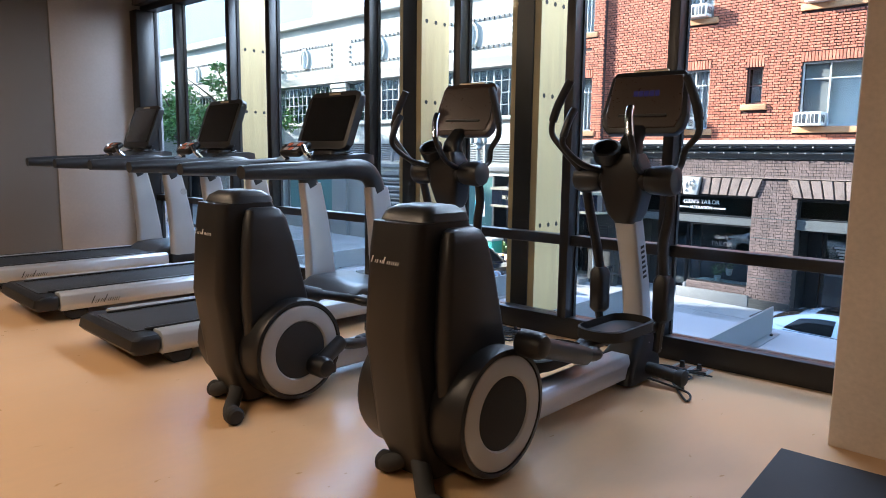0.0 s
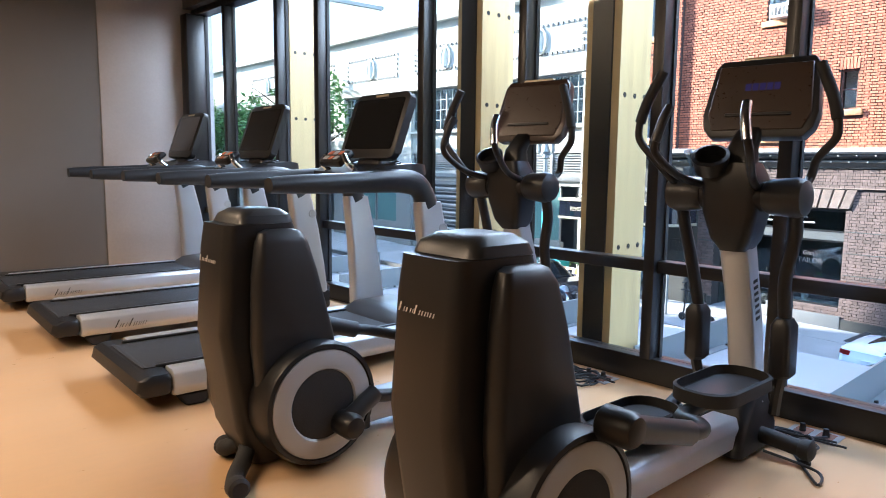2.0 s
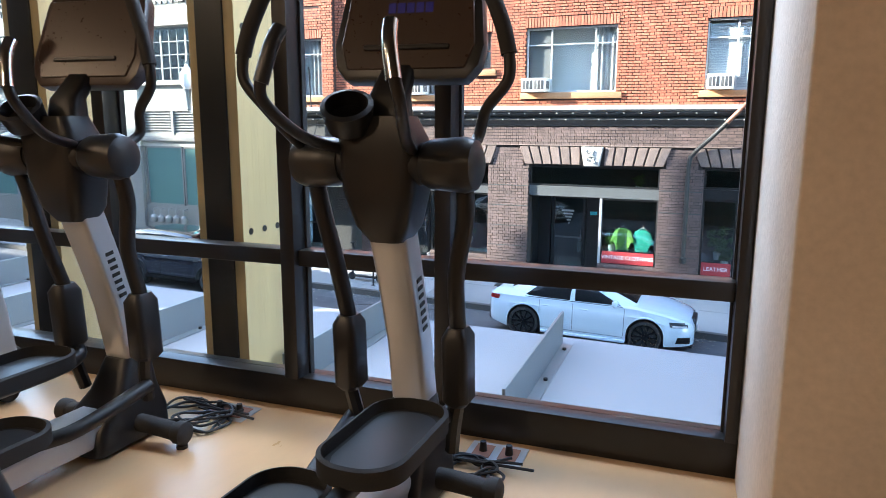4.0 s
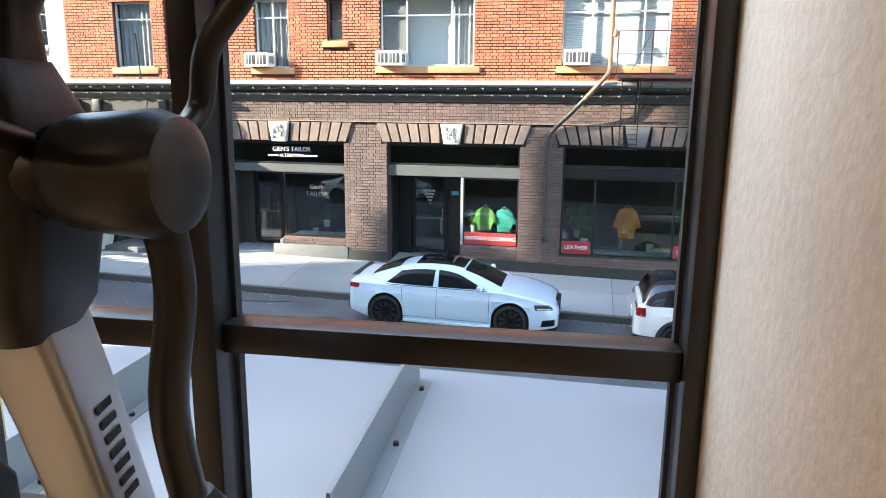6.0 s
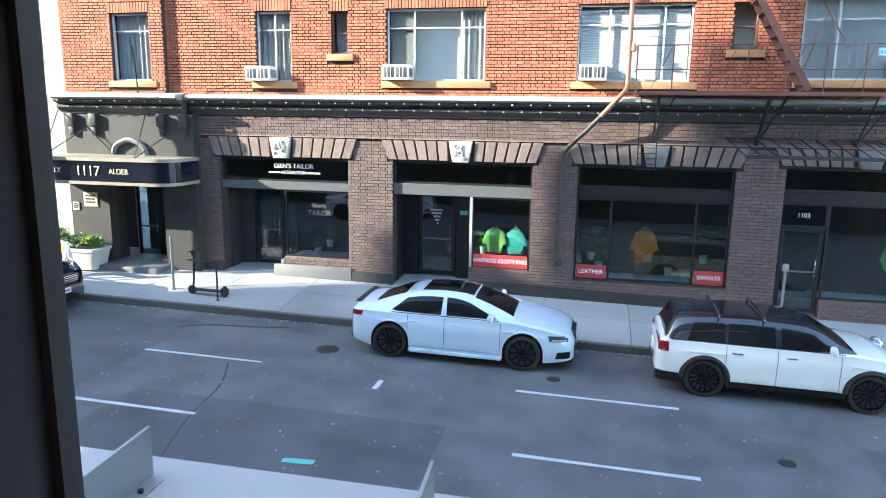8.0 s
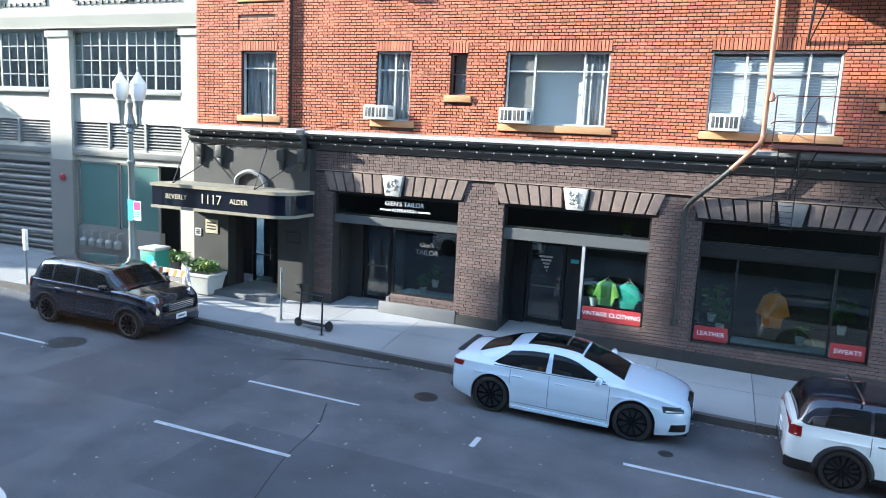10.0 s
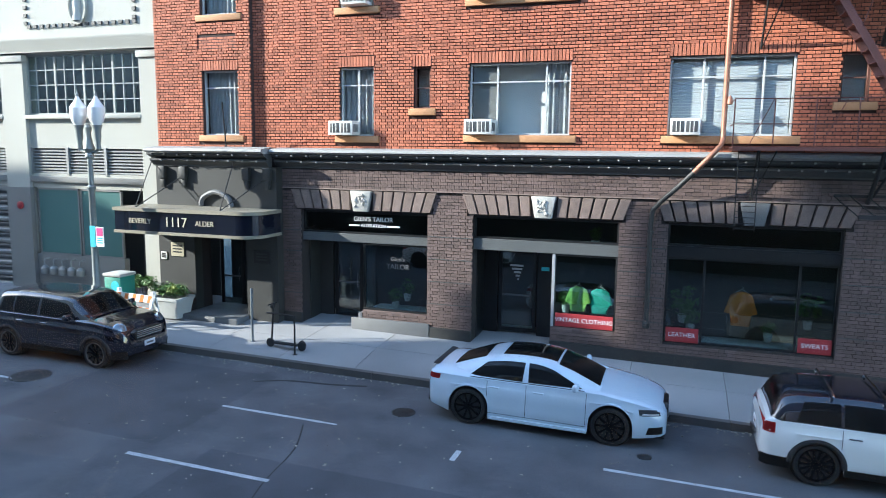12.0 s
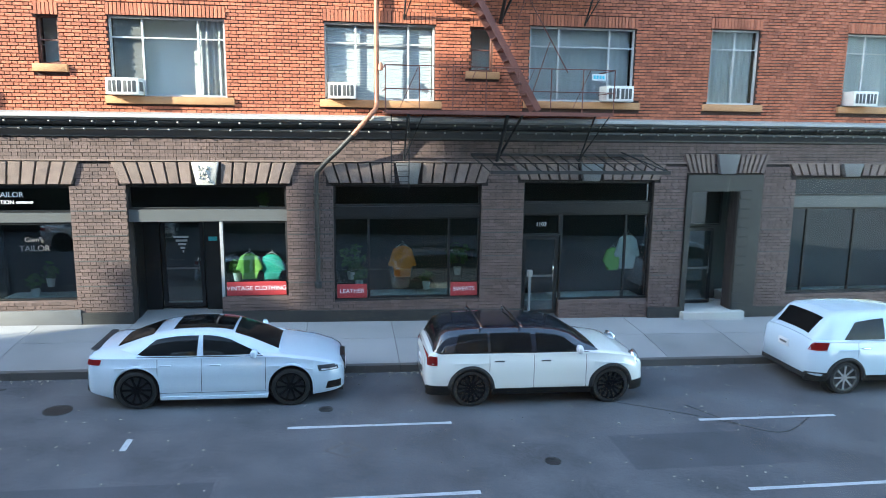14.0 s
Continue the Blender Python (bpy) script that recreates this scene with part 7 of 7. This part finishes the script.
WAGON = dict(L=4.25, W=1.80, wr=0.83, wf=3.50, R=0.345, low=0.24, belt=1.01, paint="car_cream", roof="car_black", roof_label="gloss black roof and pillars", rim="rim", spokes=14, cladding=True, handle_mat="chrome",
             deck=[(0, 0.80), (0.02, 0.93), (0.07, 1.00), (0.15, 1.03), (3.0, 1.03), (3.3, 1.02), (3.75, 0.965), (4.0, 0.885), (4.14, 0.79), (4.22, 0.68), (4.25, 0.58)],
             plan=[(0, 0.80), (0.04, 0.88), (0.12, 0.94), (0.4, 0.985), (1.2, 1.0), (3.3, 1.0), (3.75, 0.97), (4.0, 0.90), (4.15, 0.80), (4.22, 0.71), (4.25, 0.62)],
             glass=[(0.13, 1.04, 0.72, 0.84), (0.20, 1.22, 0.73, 0.90), (0.28, 1.35, 0.735, 0.925), (0.45, 1.405, 0.74, 0.94), (0.9, 1.435, 0.745, 0.945), (1.5, 1.45, 0.745, 0.945), (2.1, 1.435, 0.745, 0.945), (2.45, 1.40, 0.745, 0.94), (2.68, 1.34, 0.745, 0.935), (2.85, 1.26, 0.75, 0.92), (3.02, 1.16, 0.755, 0.91), (3.25, 1.03, 0.77, 0.88)],
             panes=[(0.50, 1.13, (0.60, 1.32), (1.12, 1.345), 0.004), (1.18, 1.95, (1.17, 1.347), (1.93, 1.347), 0.004), (2.05, 2.86, (2.03, 1.345), (2.56, 1.275), 0.012)],
             windscreen=(2.70, 3.20), rear_window=(0.15, 0.27), trim=(0.2, 3.05), cuts=(1.16, 2.00, 3.00), handles=(1.34, 2.22), mirror=2.82, mirror_mat="plate",
             tail=(0.02, 0.20, 0.78, 0.95, 0.0), head=(4.03, 0.82, 0.13), round_head=True, grille=(0.60, 0.98, 0.20), plate_z=0.66)
MINI = dict(WAGON, L=4.10, wr=0.75, wf=3.35, R=0.34, low=0.26, belt=1.06, paint="car_black", roof="car_black", roof_label="", spokes=10, lip="shopband", mirror_mat="car_black", trim_mat="chrome",
            deck=[(0, 0.9), (0.02, 1.0), (0.07, 1.06), (0.15, 1.08), (2.9, 1.10), (3.2, 1.09), (3.6, 1.04), (3.85, 0.97), (4.0, 0.86), (4.07, 0.74), (4.10, 0.62)],
            plan=[(0, 0.80), (0.05, 0.89), (0.14, 0.94), (0.4, 0.985), (1.2, 1.0), (3.2, 1.0), (3.65, 0.97), (3.9, 0.89), (4.02, 0.80), (4.07, 0.73), (4.10, 0.64)],
            glass=[(0.12, 1.10, 0.70, 0.82), (0.24, 1.36, 0.72, 0.90), (0.38, 1.50, 0.73, 0.92), (0.9, 1.55, 0.74, 0.94), (1.6, 1.56, 0.74, 0.94), (2.3, 1.53, 0.74, 0.94), (2.55, 1.48, 0.74, 0.93), (2.85, 1.29, 0.75, 0.91), (3.10, 1.12, 0.77, 0.88)],
            panes=[(0.42, 0.85, (0.52, 1.40), (0.85, 1.435), 0.004), (0.92, 1.62, (0.91, 1.438), (1.62, 1.448), 0.004), (1.72, 2.78, (1.70, 1.448), (2.46, 1.385), 0.012)],
            windscreen=(2.56, 3.06), rear_window=(0.16, 0.34), trim=(0.2, 2.95), cuts=(0.98, 1.68, 2.85), handles=(1.14, 1.88), mirror=2.70,
            tail=(0.02, 0.20, 0.84, 1.0, 0.0), head=(3.86, 0.90, 0.14), grille=(0.74, 1.0, 0.24), plate_z=0.75)
SUV = dict(WAGON, L=4.28, W=1.78, wr=0.80, wf=3.36, R=0.34, low=0.29, belt=1.10, paint="car_white", roof="car_white", roof_label="", rim="rim_silver", lip="shopband", spokes=8, mirror_mat="car_white", trim_mat="chrome",
           deck=[(0, 0.88), (0.04, 1.04), (0.12, 1.11), (0.2, 1.12), (2.9, 1.13), (3.2, 1.11), (3.8, 1.03), (4.08, 0.93), (4.22, 0.76), (4.28, 0.62)],
           plan=[(0, 0.76), (0.06, 0.86), (0.16, 0.93), (0.4, 0.985), (1.2, 1.0), (3.3, 1.0), (3.8, 0.96), (4.1, 0.86), (4.22, 0.74), (4.28, 0.62)],
           glass=[(0.10, 1.12, 0.68, 0.82), (0.30, 1.36, 0.70, 0.89), (0.44, 1.53, 0.71, 0.915), (0.60, 1.60, 0.71, 0.925), (1.0, 1.63, 0.71, 0.93), (1.7, 1.64, 0.71, 0.93), (2.4, 1.60, 0.71, 0.93), (2.65, 1.53, 0.715, 0.92), (2.95, 1.31, 0.73, 0.90), (3.2, 1.14, 0.75, 0.87)],
           panes=[(0.72, 1.62, (0.98, 1.44), (1.62, 1.515), 0.01), (1.72, 2.88, (1.70, 1.518), (2.52, 1.44), 0.012)],
           windscreen=(2.66, 3.16), rear_window=(0.15, 0.42), trim=(0.74, 2.95), cuts=(1.02, 1.68, 2.95), handles=(1.18, 1.92), mirror=2.74,
           tail=(0.03, 0.34, 0.90, 1.06, 0.05), head=(3.74, 4.12, 0.82, 0.94, -0.03), round_head=False, plate_z=0.86)

sedan = car("sedan", -4.77 - 0.86, 13.02, "pale blue-white sedan with black wheels, parked at the kerb", SEDAN)
bm = B()
loft(bm, [[(0.02 + d, y, 1.0 + h) for d, h in ((0.16, 0.020), (0.05, 0.026), (0.04, 0.040), (0.15, 0.028))] for y in (-0.62, -0.4, 0.0, 0.4, 0.62)])
part("boot_spoiler", bm, M["rubber"], sedan, "black boot-lid spoiler")
for s in (-1, 1):
    bm = B()
    box(bm, 1.26, 3.10, s * 0.895 - 0.03, s * 0.895 + 0.026, 0.17, 0.235, 0.012)
    part("side_sill", bm, M["car_white"], sedan)
bm = B()
box(bm, 4.15, 4.44, -0.62, 0.62, 0.17, 0.20, 0.01)
part("front_splitter", bm, M["plastic"], sedan)
wagon = car("wagon_car", 1.12 - 0.83, 12.70, "ivory compact wagon, black roof with rails, parked at kerb", WAGON)
for x in (1.0, 1.75):
    bm = B()
    tube(bm, [(x, -0.66, 1.42), (x, -0.66, 1.50), (x - 0.02, 0.66, 1.50), (x - 0.02, 0.66, 1.42)], 0.02, 8, 2)
    part("roof_bar", bm, M["chrome"], wagon, "chrome roof bar")
for y in (-0.3, 0.3):
    bm = B()
    loft(bm, [[(x, y - 0.06, z), (x, y + 0.06, z)] for x, z in ((3.25, 1.035), (3.5, 0.995), (3.8, 0.945), (4.05, 0.84))], closed=False, caps=False)
    bmesh.ops.solidify(bm, geom=bm.faces[:], thickness=0.006)
    part("bonnet_stripe", bm, M["stone_grey"], wagon)
mini = car("compact_car", -16.18 - 0.75, 12.85, "black compact car with silver grille, parked at kerb", MINI)
for k in range(4):
    bm = B()
    box_at(bm, (4.115, 0, 0.69 + k * 0.045), (0.02, 0.80, 0.018))
    part("grille_bar", bm, M["chrome"], mini)
car("compact_suv", 8.72 - 0.80, 12.74, "white compact sport utility car parked at the kerb", SUV)
near = dict(SEDAN, paint="car_cream", roof="car_cream")
del near["sunroof"]
car("near_sedan", -12.62, 4.35, "white sedan parked below the gym window", near)

# ---- street furniture ----
# double globe lamp
lp = thing("street_lamp", pose(-15.76, 14.3, pave_z(-15.76, 14.3)), "grey-green cast street lamp with two white globes", "street lamp")
H0 = 1.45 - pave_z(-15.76, 14.3)
bm = B()
lathe(bm, (0, 0, 0), (0, 0, 1), [(0, 0.22), (0.25, 0.22), (0.30, 0.17), (0.7, 0.14), (0.78, 0.10), (H0 - 0.9, 0.075), (H0 - 0.85, 0.11), (H0 - 0.78, 0.11), (H0 - 0.74, 0.075), (H0 - 0.05, 0.065), (H0, 0.12), (H0 + 0.1, 0.09), (H0 + 0.2, 0.15), (H0 + 0.35, 0.10), (H0 + 0.55, 0.06), (H0 + 0.75, 0.09), (H0 + 0.85, 0.03)], 20)
part("column", bm, M["lamp_post"], lp)
for s in (-1, 1):
    bm = B()
    tube(bm, [(0, 0, H0 + 0.15), (s * 0.16, 0, H0 + 0.12), (s * 0.28, 0, H0 + 0.22), (s * 0.30, 0, H0 + 0.45)], 0.04, 8)
    lathe(bm, (s * 0.30, 0, H0 + 0.15), (0, 0, 1), [(0, 0.02), (0.06, 0.07), (0.2, 0.06), (0.35, 0.09), (0.55, 0.09), (0.62, 0.12), (0.66, 0.13)], 14)
    part("arm", bm, M["lamp_post"], lp)
    bm = B()
    lathe(bm, (s * 0.30, 0, H0 + 0.81), (0, 0, 1), [(0, 0.10), (0.10, 0.17), (0.28, 0.205), (0.42, 0.20), (0.44, 0.205), (0.50, 0.17), (0.60, 0.10), (0.68, 0.05), (0.74, 0.035)], 20)
    part("globe", bm, M["globe"], lp, "white lamp globe")
    bm = B()
    lathe(bm, (s * 0.30, 0, H0 + 1.54), (0, 0, 1), [(0, 0.04), (0.03, 0.035), (0.06, 0.045), (0.09, 0.02), (0.16, 0.005)], 10)
    part("finial", bm, M["lamp_post"], lp)
sg = thing("parking_sign", pose(-15.55, 14.16, -0.62), "blue, white and magenta parking sign on the lamp post", "sign")
bm = B()
box(bm, -0.20, -0.02, -0.012, 0.0, -0.28, 0.28, 0.004, 1)
part("blue_plate", bm, M["blue_sign"], sg)
bm = B()
box(bm, 0.0, 0.26, -0.012, 0.0, -0.26, 0.26, 0.004, 1)
part("white_plate", bm, M["white_paint"], sg)
bm = B()
box(bm, 0.03, 0.23, -0.018, -0.0125, 0.02, 0.23)
part("magenta_panel", bm, M["magenta"], sg)
for k in range(3):
    bm = B()
    box(bm, 0.04, 0.22, -0.018, -0.0125, -0.05 - k * 0.06, -0.02 - k * 0.06)
    part("print_line", bm, M["blue_sign"], sg)

# scooter
sc = thing("electric_scooter", pose(-10.57, 14.48, pave_z(-10.5, 14.48), 0, 0, -4), "black electric kick scooter standing on the pavement", "scooter")
for x in (0.0, 0.92):
    bm = B()
    lathe(bm, (x, -0.025, 0.11), (0, 1, 0), [(0, 0.06), (0.0, 0.10), (0.012, 0.112), (0.04, 0.112), (0.05, 0.10), (0.05, 0.06)], 24)
    part("wheel", bm, M["tyre"], sc)
bm = B()
box(bm, 0.10, 0.82, -0.07, 0.07, 0.10, 0.15, 0.02)
part("deck", bm, M["rubber"], sc)
bm = B()
tube(bm, [(0.12, 0, 0.13), (0.04, 0, 0.22), (0.06, 0, 0.35), (0.11, 0, 1.10)], 0.025, 10)
part("stem", bm, M["iron"], sc)
bm = B()
tube(bm, [(0.11, -0.22, 1.10), (0.11, 0.22, 1.10)], 0.016, 8, 2)
part("handlebar", bm, M["rubber"], sc)
bm = B()
box(bm, 0.05, 0.13, -0.05, 0.05, 0.98, 1.08, 0.01)
part("display_box", bm, M["plastic"], sc)
bm = B()
tube(bm, [(0.80, 0, 0.14), (0.94, 0, 0.25), (1.04, 0, 0.15)], 0.02, 8)
part("rear_fender", bm, M["rubber"], sc)
rk = thing("bike_rack", pose(-9.72, 14.2, pave_z(-9.7, 14.2)), "slim dark steel bike rack loop on the pavement", "bike rack")
bm = B()
tube(bm, [(0, 0, 0), (0, 0, 0.85), (-0.05, 0, 0.95), (-0.5, 0, 0.97), (-0.75, 0, 0.97)], 0.022, 8, 4)
part("rack_tube", bm, M["iron"], rk)
bm = B()
lathe(bm, (0, 0, 0), (0, 0, 1), [(0, 0.06), (0.008, 0.06), (0.01, 0.03)], 12)
part("foot_flange", bm, M["iron"], rk)

for x, y, h in ((-11.2, 14.65, 1.35), (3.35, 16.05, 1.15), (-19.4, 13.95, 1.0)):
    z = pave_z(x, y)
    po = thing("meter_post" if h > 1.1 else "parking_meter", pose(x, y, z), "slim grey steel post on the pavement" if h != 1.0 else "grey post with a white parking meter head", "post", "pavement posts")
    bm = B()
    lathe(bm, (0, 0, 0), (0, 0, 1), [(0, 0.07), (0.012, 0.07), (0.015, 0.032), (h, 0.032), (h + 0.01, 0.02)], 14)
    part("post", bm, M["galv"], po)
    if h < 1.3:
        bm = B()
        box(bm, -0.06, 0.06, -0.05, 0.05, h, h + (0.16 if h > 1.1 else 0.62), 0.015)
        part("head", bm, M["white_paint"] if h == 1.0 else M["louver"], po)

# planter with greenery
def leaf_clump(bm, c, r, n, size, seed, flat=0.7):
    rng = random.Random(seed)
    for _ in range(n):
        d = Vector((rng.gauss(0, 1), rng.gauss(0, 1), rng.gauss(0, 1))).normalized() * r * rng.uniform(0.35, 1.0)
        p = Vector(c) + Vector((d.x, d.y, d.z * flat))
        a, b = Vector((rng.gauss(0, 1), rng.gauss(0, 1), rng.gauss(0, 0.6))).normalized(), Vector((rng.gauss(0, 1), rng.gauss(0, 1), rng.gauss(0, 1)))
        b = (b - a * b.dot(a)).normalized()
        s = size * rng.uniform(0.6, 1.3)
        m_ = a.cross(b) * s * 0.12
        v = [bm.verts.new(q) for q in (p - a * s, p + b * s * 0.38 + m_, p + a * s, p - b * s * 0.38 + m_)]
        bm.faces.new(v)


pl = thing("concrete_planter", pose(-14.42, 15.6, pave_z(-14.4, 15.6)), "grey concrete planter full of green and yellow leaves", "planter")
bm = B()
slab_loft(bm, [(0, -0.36, 0.36, -0.28, 0.28), (0.48, -0.45, 0.45, -0.36, 0.36), (0.50, -0.48, 0.48, -0.39, 0.39), (0.58, -0.48, 0.48, -0.39, 0.39), (0.58, -0.40, 0.40, -0.32, 0.32), (0.50, -0.40, 0.40, -0.32, 0.32)], 0.04)
part("tub", bm, M["planter"], pl)
bm = B()
for k in range(7):
    leaf_clump(bm, (random.uniform(-0.35, 0.35), random.uniform(-0.2, 0.2), 0.68 + random.uniform(0, 0.12)), 0.24, 90, 0.07, k)
part("foliage", bm, M["leaf"], pl, smooth=False)
bm = B()
for k in range(4):
    leaf_clump(bm, (random.uniform(-0.3, 0.3), random.uniform(-0.25, 0.0), 0.80), 0.15, 40, 0.05, 40 + k)
part("pale_foliage", bm, M["leaf_flower"], pl, smooth=False)
sb = thing("wall_shrub", pose(-16.1, 16.3, pave_z(-16, 16.3)), "low leafy shrub against the wall", "shrub")
bm = B()
for k in range(5):
    leaf_clump(bm, (random.uniform(-0.5, 0.4), random.uniform(-0.15, 0.15), 0.55 + random.uniform(0, 0.3)), 0.25, 70, 0.08, 60 + k)
part("foliage", bm, M["leaf"], sb, smooth=False)
bm = B()
for k in range(5):
    tube(bm, [(0.05 * k - 0.1, 0, 0), (0.12 * k - 0.25, 0.02, 0.6)], 0.012, 5, 2)
part("stems", bm, M["bark"], sb)

# barricade
ba = thing("striped_barricade", pose(-14.75, 14.6, pave_z(-14.75, 14.6), 0, 0, -6), "orange and white striped street barricade", "barricade")
for s in (0, 1):
    for x in (-0.62, 0.62):
        bm = B()
        a = Vector((x, -0.22 + 0.44 * s, 0))
        b = Vector((x, -0.02 + 0.04 * s, 1.02))
        loft(bm, [[p + Vector((dx, dy, 0)) for dx, dy in ((-0.035, -0.02), (0.035, -0.02), (0.035, 0.02), (-0.035, 0.02))] for p in (a, b)])
        part("leg", bm, M["white_paint"], ba)
bm = B()
box(bm, -0.7, 0.7, -0.075, -0.05, 0.72, 0.92, 0.004, 1)
bd = part("board", bm, M["white_paint"], ba)
for k in range(5):
    x = -0.66 + k * 0.28
    bm = B()
    prism(bm, [(x, 0.725), (x + 0.13, 0.725), (x + 0.20, 0.915), (x + 0.07, 0.915)], "y", -0.079, -0.0755)
    part("stripe", bm, M["orange"], bd, smooth=False)
bm = B()
box(bm, -0.7, 0.7, -0.12, -0.09, 0.34, 0.44, 0.004, 1)
part("lower_board", bm, M["white_paint"], ba)

# street bin
bn = thing("street_bin", pose(-15.85, 15.2, pave_z(-15.85, 15.2)), "green street bin with pale lid and round label", "bin")
bm = B()
box(bm, -0.28, 0.28, -0.28, 0.28, 0.0, 1.15, 0.03)
part("body", bm, M["green_bin"], bn)
bm = B()
box(bm, -0.31, 0.31, -0.31, 0.31, 1.15, 1.24, 0.03)
part("lid", bm, M["planter"], bn)
bm = B()
lathe(bm, (0.1, -0.281, 0.9), (0, -1, 0), [(0, 0.14), (0.004, 0.14), (0.005, 0.12)], 20)
part("round_label", bm, M["blue_sign"], bn)

# shop window displays
def garment(name, x, y, z, material, label, w=0.30, h=0.62):
    g = thing(name, pose(x, y, z), label, "clothing", "displayed clothing")
    bm = B()
    pts = [(-w * 0.16, 0), (-w * 0.5, -h * 0.10), (-w * 0.78, -h * 0.62), (-w * 0.56, -h * 0.66), (-w * 0.42, -h * 0.35), (-w * 0.44, -h), (w * 0.44, -h), (w * 0.42, -h * 0.35), (w * 0.56, -h * 0.66), (w * 0.78, -h * 0.62), (w * 0.5, -h * 0.10), (w * 0.16, 0)]
    prism(bm, pts, "y", -0.05, 0.05, 0.03, 2)
    part("cloth", bm, M[material], g)
    bm = B()
    tube(bm, [(-w * 0.3, 0, -0.02), (0, 0, 0.05), (w * 0.3, 0, -0.02)], 0.006, 6)
    tube(bm, [(0, 0, 0.05), (0.02, 0, 0.10), (-0.01, 0, 0.12)], 0.005, 6)
    part("hanger", bm, M["white_paint"], g)


garment("jumper", -3.38, FACE + 0.45, -1.55, "shirt_green", "lime and white striped jumper on a hanger", 0.42)
garment("jumper", -2.86, FACE + 0.50, -1.58, "shirt_teal", "teal jumper on a hanger in the shop window", 0.42)
garment("jacket", 0.32, FACE + 0.55, -1.42, "shirt_orange", "orange jacket on a hanger in the shop window", 0.46, 0.8)
garment("shirt", 6.22, FACE + 0.55, -1.2, "cloth_white", "white shirt hanging in the shop window", 0.45, 0.9)
garment("shirt", 5.86, FACE + 0.62, -1.55, "shirt_green", "folded lime shirt in the shop window", 0.34, 0.6)
for x, z, n, r in ((-0.95, -1.75, 130, 0.36), (1.75, -1.7, 120, 0.34), (-0.75, -2.1, 80, 0.25), (-8.0, -1.95, 60, 0.20), (-8.35, -2.2, 60, 0.2), (-3.72, -1.9, 70, 0.2), (-3.05, -0.28, 50, 0.16), (0.95, -2.25, 40, 0.16)):
    p = thing("potted_plant", pose(x, FACE + 0.75, z), "leafy potted plant in a shop window", "plant", "shop window plants")
    bm = B()
    leaf_clump(bm, (0, 0, 0), r, n, 0.09, int(x * 10) + 200, 1.0)
    part("foliage", bm, M["leaf"], p, smooth=False)
    bm = B()
    lathe(bm, (0, 0, -r - 0.18), (0, 0, 1), [(0, 0.07), (0.16, 0.10), (0.2, 0.10), (0.2, 0.08), (0.15, 0.07)], 14)
    part("pot", bm, M["cloth_white"], p)
for x0, x1, z in ((-1.36, 2.2, -2.68), (-9.0, -7.17, -2.56), (-3.9, -2.44, -2.56), (4.26, 6.62, -2.84)):
    bm = B()
    box(bm, x0, x1, FACE + 0.25, FACE + 1.2, z - 0.04, z, 0.006)
    setting(part("display_shelf", bm, M["cloth_white"]), "pale display shelf inside a shop window", "shelf")
for x0, x1 in ((-11.0, -2.2), (-1.5, 7.0), (10.2, 17)):
    bm = B()
    box(bm, x0, x1, FACE + 0.45, FACE + 3.0, -3.6, -3.3)
    setting(part("shop_floor", bm, M["room"]), "grey floor inside the shops", "floor")

# trees down the street
def tree(x, y, z, h, r, seed):
    rng = random.Random(seed)
    t_ = thing("street_tree", pose(x, y, z), "leafy green street tree beside the road", "tree", "street trees")
    bm = B()
    tube(bm, [(0, 0, 0), (0.1, 0.05, h * 0.3), (0.0, 0.1, h * 0.55), (0.1, 0, h * 0.8)], 0.2, 10, 4, 0.05)
    for k in range(7):
        a = k * 0.9
        tube(bm, [(0.05, 0.05, h * (0.35 + 0.05 * k)), (r * 0.4 * math.cos(a), r * 0.4 * math.sin(a), h * (0.5 + 0.05 * k)), (r * 0.8 * math.cos(a), r * 0.8 * math.sin(a), h * (0.6 + 0.05 * k))], 0.07, 6, 3, 0.015)
    part("trunk", bm, M["bark"], t_)
    bm = B()
    for k in range(34):
        a, rr = rng.uniform(0, 6.28), r * math.sqrt(rng.uniform(0, 1))
        zc = h * 0.68 + (r * 0.9) * rng.uniform(-0.6, 0.8) * (1 - (rr / r) ** 2 * 0.6)
        leaf_clump(bm, (rr * math.cos(a), rr * math.sin(a), zc), rng.uniform(0.5, 0.95), 90, 0.17, seed * 100 + k)
    part("crown", bm, M["leaf"], t_, smooth=False)


for i, (x, y, h, r) in enumerate(((-33, 14.7, 9.0, 3.2), (-39.5, 14.6, 8.0, 2.6), (-46, 14.6, 8.5, 2.6), (-58, 14.5, 9, 3.0), (-52, 15.6, 10, 3.0))):
    tree(x, y, pave_z(x, y), h, r, 5 + i)

# bare pole above the entry
bm = B()
cyl(bm, (-12.9, FACE - 0.3, 1.72), (-12.55, FACE - 0.9, 2.9), 0.018, seg=8)
tagged(part("flag_pole", bm, M["iron"]), "thin bare flag pole above the entry canopy", "flag pole")

# single bricks last
for i, p in enumerate(SINGLES[1]):
    b_ = part_of("brick", SINGLES[0][0 if p[3] > 0.15 else 1], M["brick_one"], bld, smooth=False)
    b_.location = p[:3]
